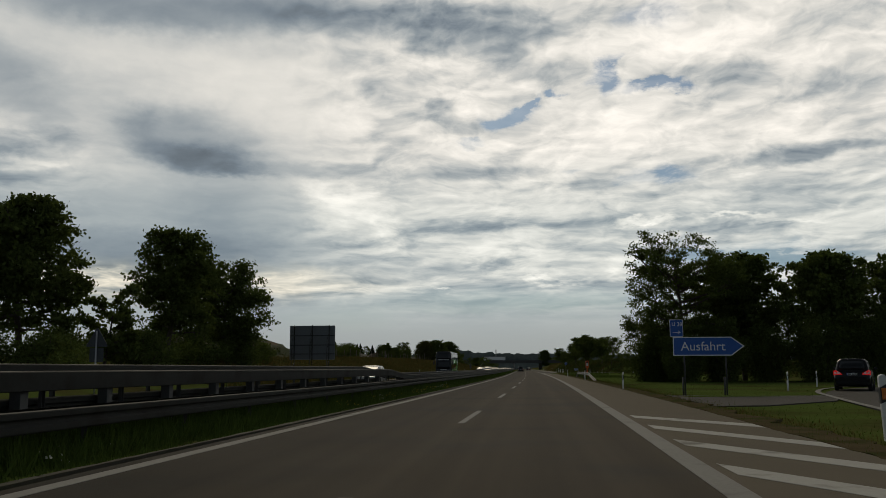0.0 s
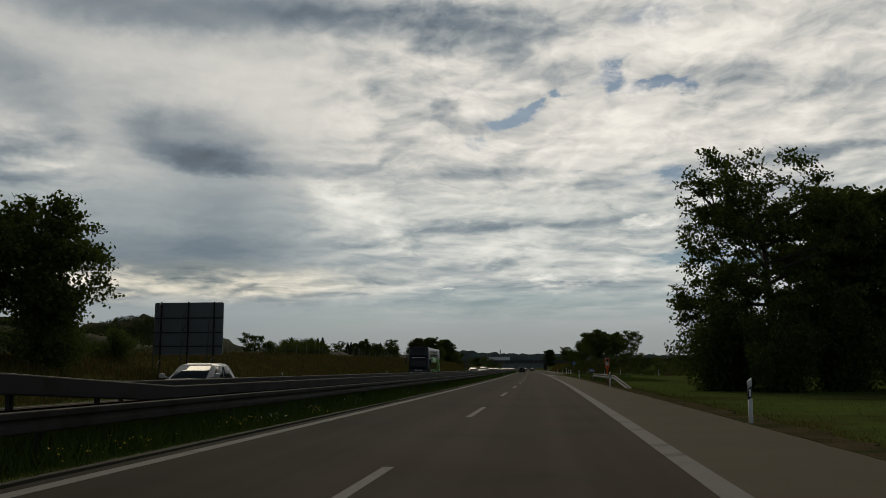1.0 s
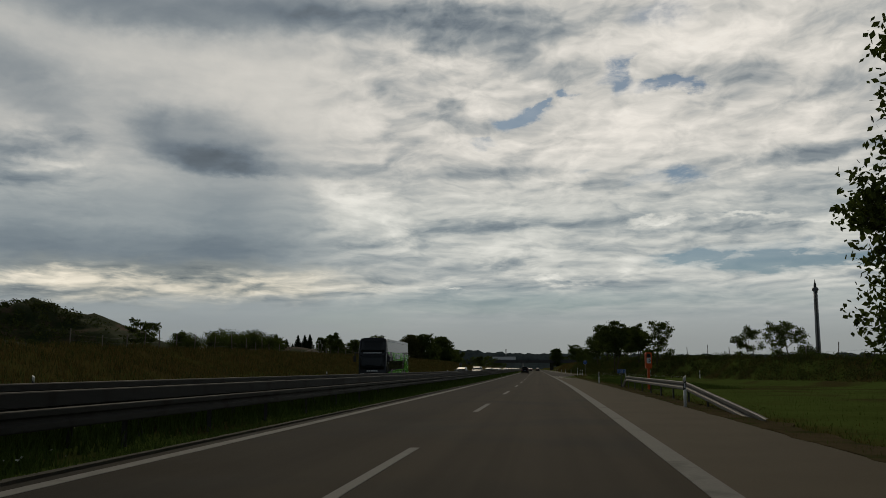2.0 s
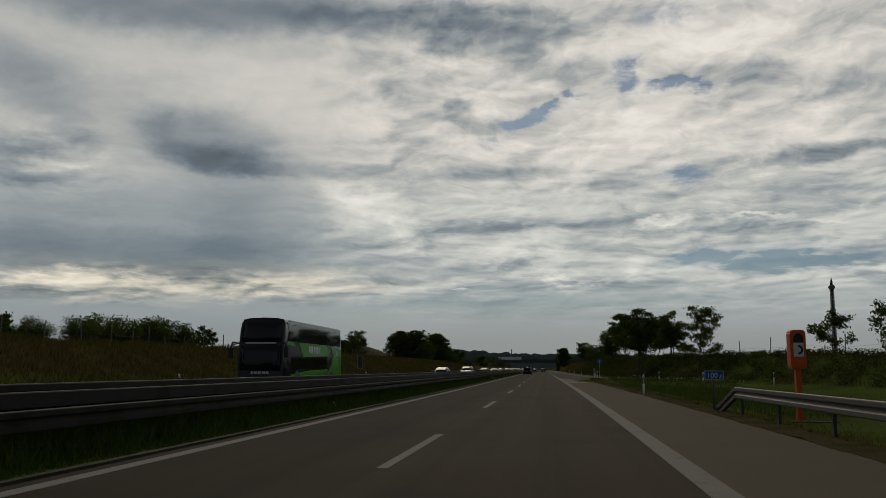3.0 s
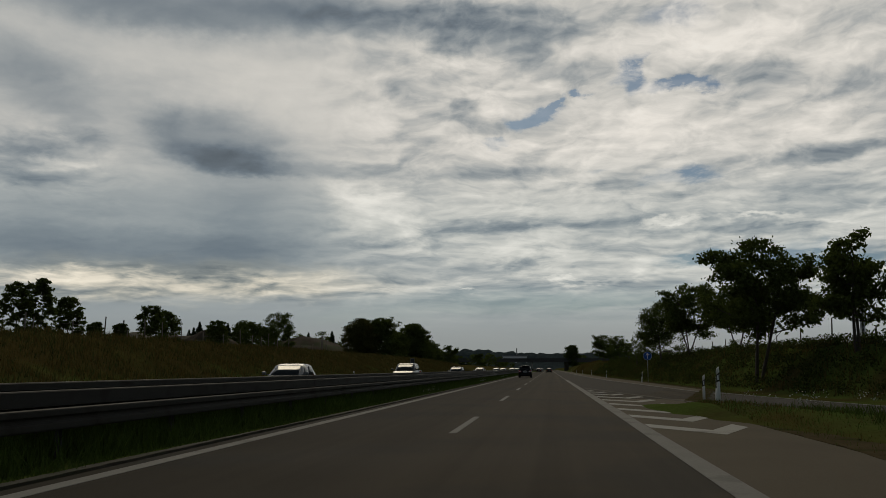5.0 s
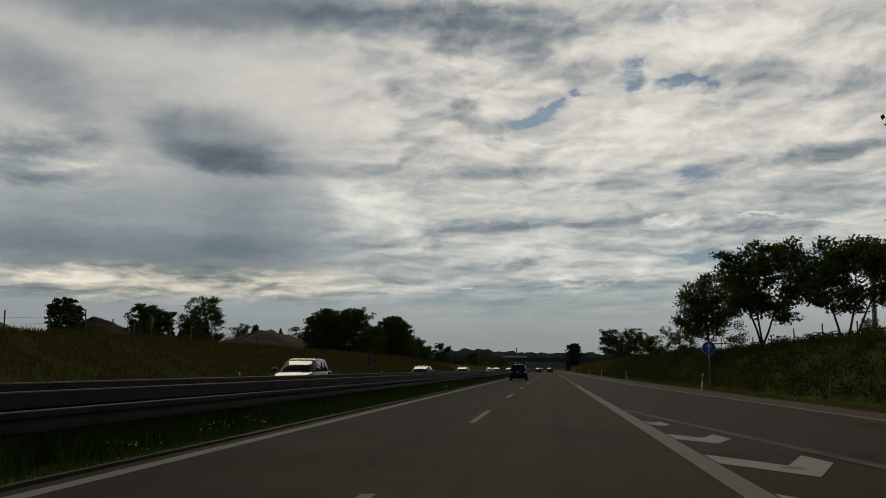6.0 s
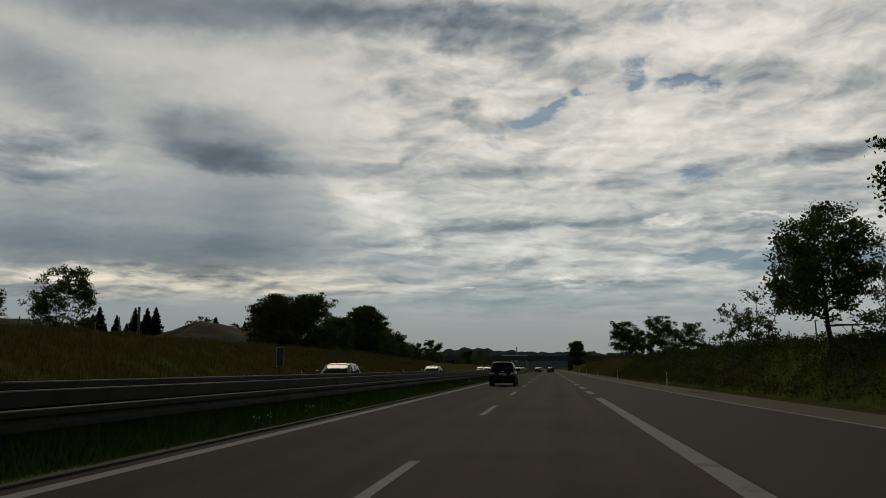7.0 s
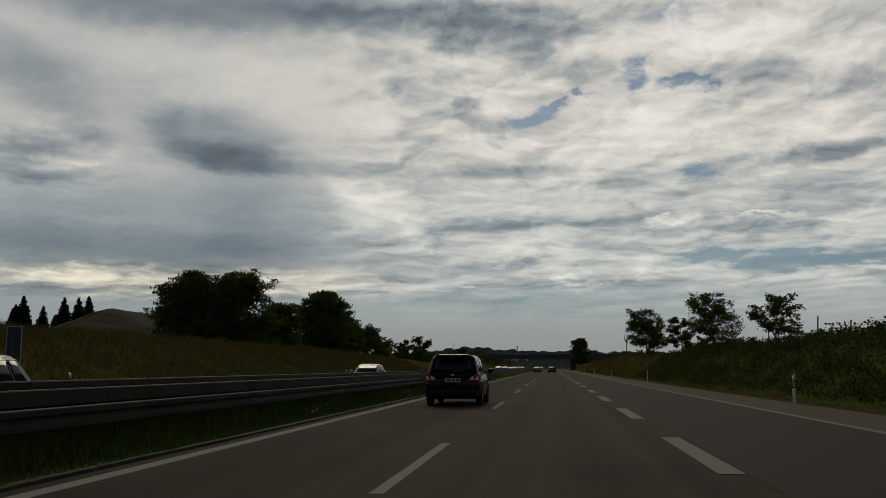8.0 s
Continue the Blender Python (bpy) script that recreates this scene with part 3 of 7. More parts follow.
def dry_slope(m):
    """Dry, straw-coloured grass takes over on the bank beyond the other carriageway and along the verges."""
    t = m.node_tree
    b = t.nodes["Principled BSDF"]
    tone = b.inputs["Base Color"].links[0].from_socket
    at = t.nodes.new("ShaderNodeAttribute")
    at.attribute_name = "dry"
    nz = t.nodes.new("ShaderNodeTexNoise")
    nz.inputs["Scale"].default_value, nz.inputs["Detail"].default_value = 0.35, 6.0
    tcn = t.nodes.new("ShaderNodeTexCoord")
    t.links.new(tcn.outputs["Object"], nz.inputs["Vector"])
    ad = t.nodes.new("ShaderNodeMath")
    ad.operation, ad.use_clamp = "MULTIPLY_ADD", True
    t.links.new(nz.outputs["Fac"], ad.inputs[0])
    ad.inputs[1].default_value = 1.5
    sb_ = t.nodes.new("ShaderNodeMath")
    sb_.operation = "SUBTRACT"
    t.links.new(at.outputs["Fac"], sb_.inputs[0])
    sb_.inputs[1].default_value = 0.85
    t.links.new(sb_.outputs[0], ad.inputs[2])
    mx = t.nodes.new("ShaderNodeMix")
    mx.data_type = "RGBA"
    t.links.new(ad.outputs[0], mx.inputs[0])
    t.links.new(tone, mx.inputs[6])
    mx.inputs[7].default_value = (0.078, 0.060, 0.021, 1)
    t.links.new(mx.outputs[2], b.inputs["Base Color"])


dry_slope(GROUND)
offs = np.unique(np.concatenate([np.arange(-60, 60.1, 1.5), np.arange(-36, 30.1, 0.75), np.linspace(60, 400, 24), -np.linspace(60, 400, 24), np.linspace(400, 4200, 16), -np.linspace(400, 4200, 16)]))
ys = np.unique(np.concatenate([np.arange(-60, 460, 2.5), np.arange(460, 1000, 12), np.linspace(1000, 4700, 30), np.linspace(-900, -60, 12)]))
OO, YY = np.meshgrid(offs, ys)
ZZ = land(OO, YY)
XX = road_x(YY) + OO
nx, ny = len(offs), len(ys)
gv = np.stack([XX, YY, ZZ], -1).reshape(-1, 3)
ii = (np.arange(ny - 1)[:, None] * nx + np.arange(nx - 1)[None]).ravel()
gf = np.stack([ii, ii + 1, ii + nx + 1, ii + nx], -1)
gme = from_arrays("ground", gv, gf, GROUND, True)
dry = np.clip((-OO - 19.5) / 6, 0, 1) * (0.55 + 0.45 * smooth01((YY - 60) / 60)) * np.clip((-OO + 120) / 60, 0.0, 1)
dry = np.maximum(dry, 0.85 * np.exp(-((OO - np.where(YY < 190, 5.2, np.interp(YY, FOOT_Y, FOOT_X) - 1)) / 0.9) ** 2))
dry = np.maximum(dry, 0.75 * np.clip((OO - np.interp(YY, FOOT_Y, FOOT_X)) / 2, 0, 1) * smooth01((YY - 380) / 90))
att = gme.attributes.new("dry", "FLOAT", "POINT")
att.data.foreach_set("value", dry.ravel().astype(np.float32))
ground = tagged(new("ground", gme), "green verge and field with dry straw-coloured banks", "ground", kind="structure")


SHOULDER = material("asphalt_shoulder", (0.122, 0.102, 0.073), 0.95, vary=0.2, scale=0.5, grain=45, grain_amount=0.22, bump=0.3, spec=0.05)


# ---------------------------------------------------------------- carriageways and markings
def strip(name, left, right, zt, y0, y1, step, mat_, thick=0.05, lab="", parent=None):
    """A paved band between two edges, given as offsets from the lane's middle (number or function of y)."""
    ysn = np.arange(y0, y1 + 0.01, step)
    fl = left if callable(left) else (lambda y: left)
    fr = right if callable(right) else (lambda y: right)
    v, f = [], []
    for y in ysn:
        c = rxf(y)
        l, r = c + fl(y), c + fr(y)
        v += [(l, y, zt - thick), (l, y, zt), (r, y, zt), (r, y, zt - thick)]
    for i in range(len(ysn) - 1):
        a = 4 * i
        for k in range(3):
            f.append((a + k, a + k + 1, a + k + 5, a + k + 4))
    v, f = np.array(v), np.array(f)
    ob = new(name, from_arrays(name, v, f[:, ::-1], mat_))
    if parent is not None:
        ob.parent = parent
    if lab:
        tagged(ob, lab)
    return ob


def ribbon(name, pts, width, zt, mat_, thick=0.05, parent=None, lab=""):
    """A paved band along a centre line through pts, smoothed, with a width or a pair of widths."""
    p = np.array(pts, dtype=float)
    d = np.concatenate([[0], np.cumsum(np.hypot(*np.diff(p, axis=0).T))])
    s = np.linspace(0, d[-1], int(d[-1] / 1.5) + 2)
    xs, yy = np.interp(s, d, p[:, 0]), np.interp(s, d, p[:, 1])
    for _ in range(6):
        xs[1:-1] = (xs[:-2] + 2 * xs[1:-1] + xs[2:]) / 4
        yy[1:-1] = (yy[:-2] + 2 * yy[1:-1] + yy[2:]) / 4
    tx, ty = np.gradient(xs), np.gradient(yy)
    n = np.hypot(tx, ty)
    px, py = ty / n, -tx / n
    w0, w1 = width if isinstance(width, tuple) else (width, width)
    w = np.linspace(w0, w1, len(s)) / 2
    v, f = [], []
    for i in range(len(s)):
        l, r = (xs[i] - px[i] * w[i], yy[i] - py[i] * w[i]), (xs[i] + px[i] * w[i], yy[i] + py[i] * w[i])
        v += [(*l, zt - thick), (*l, zt), (*r, zt), (*r, zt - thick)]
    for i in range(len(s) - 1):
        a = 4 * i
        for k in range(3):
            f.append((a + k, a + k + 1, a + k + 5, a + k + 4))
    ob = new(name, from_arrays(name, np.array(v), np.array(f)[:, ::-1], mat_))
    if parent is not None:
        ob.parent = parent
    if lab:
        tagged(ob, lab)
    return ob


EDGE_Y, EDGE_R = (-200, 195, 202, 223, 271, 300, 330, 1500), (4.60, 4.60, 5.2, 9.3, 8.7, 8.4, 8.2, 8.2)


def right_edge(y):
    return float(np.interp(y, EDGE_Y, EDGE_R))


road = strip("road_main", -5.58, right_edge, 0.0, -60, 1100, 3, ASPHALT, 0.12)
tagged(road, "worn grey-brown asphalt motorway carriageway with white markings", "road", kind="structure")
road_far = strip("road_opposite", -17.8, -9.3, 0.0, -60, 1100, 3, ASPHALT, 0.12)
tagged(road_far, "oncoming asphalt carriageway beyond the crash barriers", "road", kind="structure")
ramp_exit = ribbon("road_exit_ramp", [(7.0, -50), (8.3, 0), (10.2, 14), (12.6, 25), (14.6, 35), (17.4, 47), (20.6, 54), (25, 60), (32, 64.5), (60, 72), (90, 78)], 5.8, -0.012, ASPHALT_RAMP)
tagged(ramp_exit, "curving exit ramp of pale asphalt", "road", kind="structure")
ramp_entry = ribbon("road_entry_ramp", [(44, 95), (30, 130), (22.5, 150), (16.8, 168), (12.4, 185), (9.6, 198), (8.0, 210), (6.6, 228), (5.2, 246)], (5.4, 5.0), -0.012, ASPHALT_RAMP)
tagged(ramp_entry, "entry ramp of asphalt that joins the motorway", "road", kind="structure")
bm = BM()
vs = [bm.verts.new(p) for p in ((6.1, 31.2, -0.02), (8.0, 31.8, -0.02), (11.6, 36.2, -0.02), (14.0, 42.6, -0.02), (9.3, 40.8, -0.02), (7.0, 40.7, -0.02), (6.25, 43.0, -0.02))]
top = bm.faces.new(vs)
ret = bmesh.ops.extrude_face_region(bm, geom=[top])
bmesh.ops.translate(bm, vec=(0, 0, -0.08), verts=[q for q in ret["geom"] if isinstance(q, bmesh.types.BMVert)])
tagged(part("pavement_crossing", bm, ASPHALT_RAMP, None), "paved cut across the grass between shoulder and ramp", "pavement", kind="structure")
ribbon("edge_line", [(6.25, 43.0), (6.9, 41.0), (8.0, 40.75), (9.3, 40.85), (14.0, 42.6)], 0.14, -0.004, PAINT, 0.01, ramp_exit)
strip("acceleration_lane", 2.1, lambda y: min(right_edge(y) - 2.2, 8.0), 0.004, 212, 700, 3, ASPHALT_LANE, 0.003, "darker, newer asphalt of the joining lane", road)

strip("hard_shoulder", 2.03, lambda y: right_edge(y) - 0.02, 0.003, -60, 206, 3, SHOULDER, 0.002, "paler tan asphalt of the hard shoulder", road)
strip("hard_shoulder", lambda y: float(np.interp(y, (214, 219, 264, 282, 330), (8.4, 8.1, 6.5, 6.25, 5.85))), lambda y: right_edge(y) - 0.02, 0.006, 214, 900, 3, SHOULDER, 0.002, "paler tan asphalt of the hard shoulder", road)

# fast-lane sheet with painted vignetting, darker towards the median, fading into the slow lane
lane_offs, lane_dim = np.array([-5.57, -4.6, -3.4, -2.4, -1.2, 0.2]), np.array([1.0, 1.0, 0.85, 0.5, 0.2, 0.0])
lane_y = np.arange(-60, 1101, 3.0)
lv = np.stack([road_x(lane_y)[:, None] + lane_offs, np.repeat(lane_y[:, None], 6, 1), np.full((len(lane_y), 6), 0.003)], -1).reshape(-1, 3)
li = (np.arange(len(lane_y) - 1)[:, None] * 6 + np.arange(5)).ravel()
lane_me = from_arrays("fast_lane", lv, np.stack([li, li + 1, li + 7, li + 6], -1), ASPHALT)
lane_me.attributes.new("tone", "FLOAT", "POINT").data.foreach_set("value", np.tile(lane_dim, len(lane_y)).astype(np.float32))
fast = new("fast_lane", lane_me)
fast.parent = road
tagged(fast, "fast lane asphalt with vignetting painted in towards the median")

# edge lines, lane dashes, block dashes, hatched gores
MZ = 0.008
strip("edge_line", -5.33, -5.09, MZ, -60, 1100, 3, PAINT, 0.006, "", road)
strip("edge_line", 1.74, 2.06, MZ, -60, 270, 3, PAINT, 0.006, "", road)
strip("edge_line", lambda y: float(np.interp(y, (212, 219, 264, 282, 330), (8.3, 7.9, 6.3, 6.05, 5.65))), lambda y: float(np.interp(y, (212, 219, 264, 282, 330), (8.5, 8.1, 6.5, 6.25, 5.85))), MZ, 212, 900, 3, PAINT, 0.006, "", road)
strip("edge_line", lambda y: 3.25 + (215.65 - y) * 0.127, lambda y: 3.52 + (215.65 - y) * 0.127, MZ + 0.003, 199, 226, 1, PAINT_DULL, 0.006, "", road)
strip("edge_line", -17.3, -17.1, 0.008, -60, 1100, 3, PAINT, 0.006, "", road_far)


def slab_mesh(name, w, length, mat_):
    bm_ = BM()
    box(bm_, -w / 2, w / 2, 0, length, -0.004, 0.002)
    me = bpy.data.meshes.new(name)
    bm_.to_mesh(me)
    bm_.free()
    me.materials.append(mat_)
    return me


dash_me = slab_mesh("lane_dash", 0.15, 6.0, PAINT)
block_me = slab_mesh("block_dash", 0.32, 5.6, PAINT)


def heading(y):
    return math.degrees(math.atan(-(rxf(y + 3) - rxf(y - 3)) / 6))


for k in range(-3, 50):
    y = 21 + 18 * k
    shared("lane_dash", dash_me, road, pose(rxf(y) - 1.9, y, MZ, 0, 0, heading(y + 3)))
for k in range(30):
    y = 275.2 + 11.6 * k
    shared("block_dash", block_me, road, pose(rxf(y) + 1.9, y, MZ, 0, 0, heading(y + 3)))
for k in range(-3, 30):
    y = 12 + 18 * k
    shared("lane_dash", dash_me, road_far, pose(rxf(y) - 13.5, y, 0.008, 0, 0, heading(y + 3)))


def hatch(x0, x1, y, fall, w, name="hatch_stripe"):
    c = rxf(y)
    bm_ = BM()
    p = [(c + x0, y - w), (c + x1, y - fall - w), (c + x1 + 0.02, y - fall), (c + x0, y)]
    lo = [bm_.verts.new((a, b, MZ - 0.004)) for a, b in p]
    hi = [bm_.verts.new((a, b, MZ)) for a, b in p]
    bm_.faces.new(hi)
    for i in range(4):
        bm_.faces.new((lo[i], lo[(i + 1) % 4], hi[(i + 1) % 4], hi[i]))
    return part(name, bm_, PAINT_NEW, road)


for k in range(9):
    y = 24.6 - 4.05 * k
    hatch(2.2, 4.45, y, 4.6 if k else 3.6, 1.25)
for k in range(-6, 3):
    # chevrons: a long arm from the edge line and a short arm that rises to the gore line
    y = 211.75 + 4.2 * k
    c = rxf(y)
    right = min(3.54 + (215.65 - y) * 0.125, 4.6) - 0.42
    tip = 2.09 + (right - 2.09) * 0.59
    fall = (tip - 2.09) * 1.6
    rise = (right - tip) * 2.7
    bm = BM()
    pts = [(2.09, y - 1.25), (tip, y - 1.25 - fall), (right, y - 1.25 - fall + rise), (right - 0.14, y - 0.2 - fall + rise), (tip - 0.06, y - fall), (2.09, y)]
    lo = [bm.verts.new((c + a, b, MZ - 0.004)) for a, b in pts]
    hi = [bm.verts.new((c + a, b, MZ)) for a, b in pts]
    for q in ((0, 1, 4, 5), (1, 2, 3, 4)):
        bm.faces.new([hi[i] for i in q])
    for i in range(6):
        bm.faces.new((lo[i], lo[(i + 1) % 6], hi[(i + 1) % 6], hi[i]))
    part("hatch_stripe", bm, PAINT_NEW, road)
ribbon("edge_line", [(8.3, 10), (9.6, 24), (11.7, 35), (14.5, 48.5), (17.4, 56.6), (21.6, 63.2), (27, 67), (44, 72)], 0.25, 0.0, PAINT, 0.01, ramp_exit)
ribbon("edge_line", [(12.2, 10), (15.4, 24), (17.6, 35), (20.2, 45), (23, 51), (27, 56), (34, 61)], 0.2, 0.0, PAINT, 0.01, ramp_exit)
ribbon("edge_line", [(24.6, 152), (19.0, 169), (14.7, 186), (12.0, 199), (10.4, 209), (9.3, 218)], 0.2, 0.0, PAINT, 0.01, ramp_entry)

# crumbling, weed-grown edge along the fast lane
def kerb_line(y):
    return -5.62 + 0.035 * math.sin(y * 0.37) * math.sin(y * 0.11) + 0.03 * noise.noise(Vector((y * 1.3, 0.0, 3.0))) + 0.03 * noise.noise(Vector((y * 4.1, 7.0, 0.0)))


kerb = strip("kerb", lambda y: kerb_line(y + 31) - 0.14, kerb_line, 0.035, -60, 420, 0.25, KERB, 0.12)
tagged(kerb, "low crumbling soil and concrete edge beside the fast lane", "kerb", kind="structure")


# ragged, sandy edge where the shoulder crumbles into the verge
SAND = material("verge_soil", (0.088, 0.070, 0.040), 0.98, vary=0.35, scale=1.1, grain=14, grain_amount=0.35, bump=0.6, second=(0.055, 0.058, 0.024), second_amount=0.35, spec=0.0)


def crumble(y, seed, reach):
    return reach * (noise.noise(Vector((y * 0.45, seed, 0.0))) + 0.6 * noise.noise(Vector((y * 1.7, 0.0, seed))) + 0.4 * noise.noise(Vector((y * 5.0, seed, seed))))


soil = strip("verge_soil", lambda y: right_edge(y) - 0.02 + crumble(y, 2.0, 0.13), lambda y: right_edge(y) + 0.75 + crumble(y, 9.0, 0.4), 0.010, -20, 345, 0.3, SAND, 0.12)
tagged(soil, "dry sandy soil along the edge of the hard shoulder", "verge", kind="structure")


# ---------------------------------------------------------------- crash barriers
def w_beam(flip=1):
    """Cross-section of a pressed steel rail, (across, up), open to the back: two bulges with a groove between."""
    half = [(0.0, 0.0), (0.058, 0.0), (0.078, 0.014), (0.082, 0.03), (0.080, 0.098), (0.034, 0.130), (0.030, 0.150)]
    both = half + [(x, 0.31 - z) for x, z in half[::-1]]
    return [(x * flip, z) for x, z in both]


def box_beam():
    """Cross-section of the closed box rail: flat face, rounded corners."""
    return [(0.0, 0.0), (0.062, 0.0), (0.076, 0.012), (0.078, 0.10), (0.078, 0.286), (0.066, 0.303), (0.048, 0.31), (0.0, 0.31)]


def rail_mesh(name, sect, offx, topz, ysn, mat_):
    n = len(sect)
    v, f = [], []
    for y in ysn:
        c = rxf(y) + (offx(y) if callable(offx) else offx)
        zt = topz(y) if callable(topz) else topz
        v += [(c + a, y, zt - 0.31 + b) for a, b in sect]
        v += [(c + a * 0.8 - 0.006, y, zt - 0.31 + b) for a, b in sect]
    for i in range(len(ysn) - 1):
        a = 2 * n * i
        for k in range(n - 1):
            f.append((a + k, a + 2 * n + k, a + 2 * n + k + 1, a + k + 1))
            f.append((a + n + k + 1, a + 3 * n + k + 1, a + 3 * n + k, a + n + k))
        f.append((a + n - 1, a + 3 * n - 1, a + 4 * n - 1, a + 2 * n - 1))
        f.append((a, a + n, a + 3 * n, a + 2 * n))
    return from_arrays(name, np.array(v), np.array(f), mat_, False)


def c_post_mesh(h):
    bm_ = BM()
    t = 0.006
    box(bm_, -0.03, 0.03, -0.05, -0.05 + t, -0.25, h)
    box(bm_, -0.03, -0.03 + t, -0.05, 0.05, -0.25, h)
    box(bm_, -0.03, 0.03, 0.05 - t, 0.05, -0.25, h)
    me = bpy.data.meshes.new("post")
    bm_.to_mesh(me)
    bm_.free()
    me.materials.append(STEEL_POST)
    return me


def spacer_mesh(w):
    bm_ = BM()
    box(bm_, -w / 2, w / 2, -0.05, 0.05, -0.08, 0.08, 0.02)
    me = bpy.data.meshes.new("spacer")
    bm_.to_mesh(me)
    bm_.free()
    me.materials.append(STEEL_POST)
    return me


ROWS_Y = np.concatenate([np.arange(-60, 420, 2.0), np.arange(420, 760, 8.0)])


def barrier(name, offx, topz, lab, y_posts, both=True, back=0.32, sect=None):
    """A crash barrier: rail to the front, a second one to the back, posts between with spacers."""
    e = empty(name, pose(0, 0, 0))
    tagged(e, lab, "crash barrier")
    sect = sect or w_beam(1)
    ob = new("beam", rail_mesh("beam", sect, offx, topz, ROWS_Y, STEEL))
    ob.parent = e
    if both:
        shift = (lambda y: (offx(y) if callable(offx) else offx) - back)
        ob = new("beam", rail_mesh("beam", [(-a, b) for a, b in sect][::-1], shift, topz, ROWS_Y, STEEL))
        ob.parent = e
    pm, sm = c_post_mesh(0.72), spacer_mesh(back - 0.02)
    for y in y_posts:
        o = offx(y) if callable(offx) else offx
        zt = topz(y) if callable(topz) else topz
        shared("post", pm, e, pose(rxf(y) + o - back / 2, y, zt - 0.76))
        if both:
            shared("spacer", sm, e, pose(rxf(y) + o - back / 2, y, zt - 0.155))
    return e


def b_top(y):
    return float(np.interp(y, (-100, 45.5, 52, 2000), (1.22, 1.22, 0.90, 0.90)))


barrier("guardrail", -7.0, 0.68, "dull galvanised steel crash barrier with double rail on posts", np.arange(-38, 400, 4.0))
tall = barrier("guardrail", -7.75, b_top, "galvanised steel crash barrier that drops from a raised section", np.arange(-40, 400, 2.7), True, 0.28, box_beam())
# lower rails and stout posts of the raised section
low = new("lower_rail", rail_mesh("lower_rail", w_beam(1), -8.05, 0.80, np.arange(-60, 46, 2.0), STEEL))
low.parent = tall
bm = BM()
box(bm, -0.09, 0.09, -0.11, 0.11, -1.25, -0.02, 0.01)
pm = bpy.data.meshes.new("tall_post")
bm.to_mesh(pm)
bm.free()
pm.materials.append(STEEL_POST)
for y in np.arange(-38, 45, 2.7):
    shared("tall_post", pm, tall, pose(rxf(y) - 7.85, y, 1.2))
def far_top(y):
    return float(np.interp(y, (-100, 44, 51, 2000), (1.34, 1.34, 1.0, 1.0)))


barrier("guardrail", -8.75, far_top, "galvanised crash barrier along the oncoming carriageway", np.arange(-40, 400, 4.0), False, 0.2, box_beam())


def nose_top(y):
    return float(np.interp(y, (88.5, 89.2, 101, 125.2, 127.8, 128.4), (0.06, 0.12, 0.75, 0.75, 0.16, 0.08)))


side = empty("guardrail", pose(0, 0, 0))
tagged(side, "short roadside crash barrier with ends sloping into the ground", "crash barrier")
ysn = np.concatenate([np.arange(88.6, 102, 1.0), np.arange(102, 124.5, 2.0), np.arange(125.2, 128.5, 0.6)])
ob = new("beam", rail_mesh("beam", [(-a, b) for a, b in w_beam(1)][::-1], 5.25, nose_top, ysn, STEEL_PALE))
ob.parent = side
pm2 = c_post_mesh(0.72)
for y in np.arange(93.0, 127.0, 4.0):
    zt = nose_top(y)
    shared("post", pm2, side, pose(rxf(y) + 5.32, y, zt - 0.76))


# ---------------------------------------------------------------- delineator posts
def delineator():
    e = empty("delineator_post")
    prof = [(0.06 * math.cos(a) * (1.0 if math.cos(a) > 0 else 0.7), 0.055 * math.sin(a)) for a in np.linspace(0, 2 * math.pi, 13)[:-1]]

    def seg(z0, z1, mat_, name, slope=0.0, grow=1.0):
        bm_ = BM()
        lo = [bm_.verts.new((x * grow, y * grow, z0 + slope * x * (z0 > 0.5))) for x, y in prof]
        hi = [bm_.verts.new((x * grow, y * grow, z1 + slope * x)) for x, y in prof]
        for i in range(12):
            f = bm_.faces.new((lo[i], lo[(i + 1) % 12], hi[(i + 1) % 12], hi[i]))
            f.smooth = True
        bm_.faces.new(hi)
        bm_.faces.new(lo[::-1])
        return part(name, bm_, mat_, e)
    seg(-0.25, 0.62, POST_WHITE, "shaft")
    seg(0.62, 0.86, POST_BLACK, "black_band", 0.8, 1.012)
    seg(0.86, 1.03, POST_WHITE, "cap", 0.8)
    bm_ = BM()
    box(bm_, -0.022, 0.022, -0.062, -0.052, 0.66, 0.82, 0.004)
    part("reflector", bm_, REFLECTOR, e)
    return e


dp = delineator()
tagged(dp, "white roadside delineator post with black band and reflector", "roadside post", "delineator posts")
first = True
SPOTS = [(5.45, 54.6, 0), (5.75, 97.0, 0), (5.85, 143.6, 0), (6.05, 194.0, -1), (6.45, 196.8, 3), (7.1, 203.5, 0),
         (9.05, 251.3, 5), (8.35, 296.6, 0), (8.2, 346, 0), (8.0, 395, 0), (7.6, 445, 0), (7.2, 495, 0),
         (13.4, 173.0, 2), (12.6, 194.6, 0), (26.5, 186, 0), (19.5, 176, 0), (14.4, 53, 0), (19.3, 64, 0), (24.5, 70, 0),
         (-17.9, 99.2, 0), (-17.6, 145, 0), (-17.4, 192.7, 0), (-17.9, 250.6, 0), (-18.2, 297, 0), (-18.6, 345, 0), (-19, 395, 0)]
for x, y, lean in SPOTS:
    m = pose(x, y, lz(x, y), 0, lean, 180 if x < 0 else 0)
    if first:
        dp.matrix_basis, first = m, False
    else:
        copy_thing(dp, m)


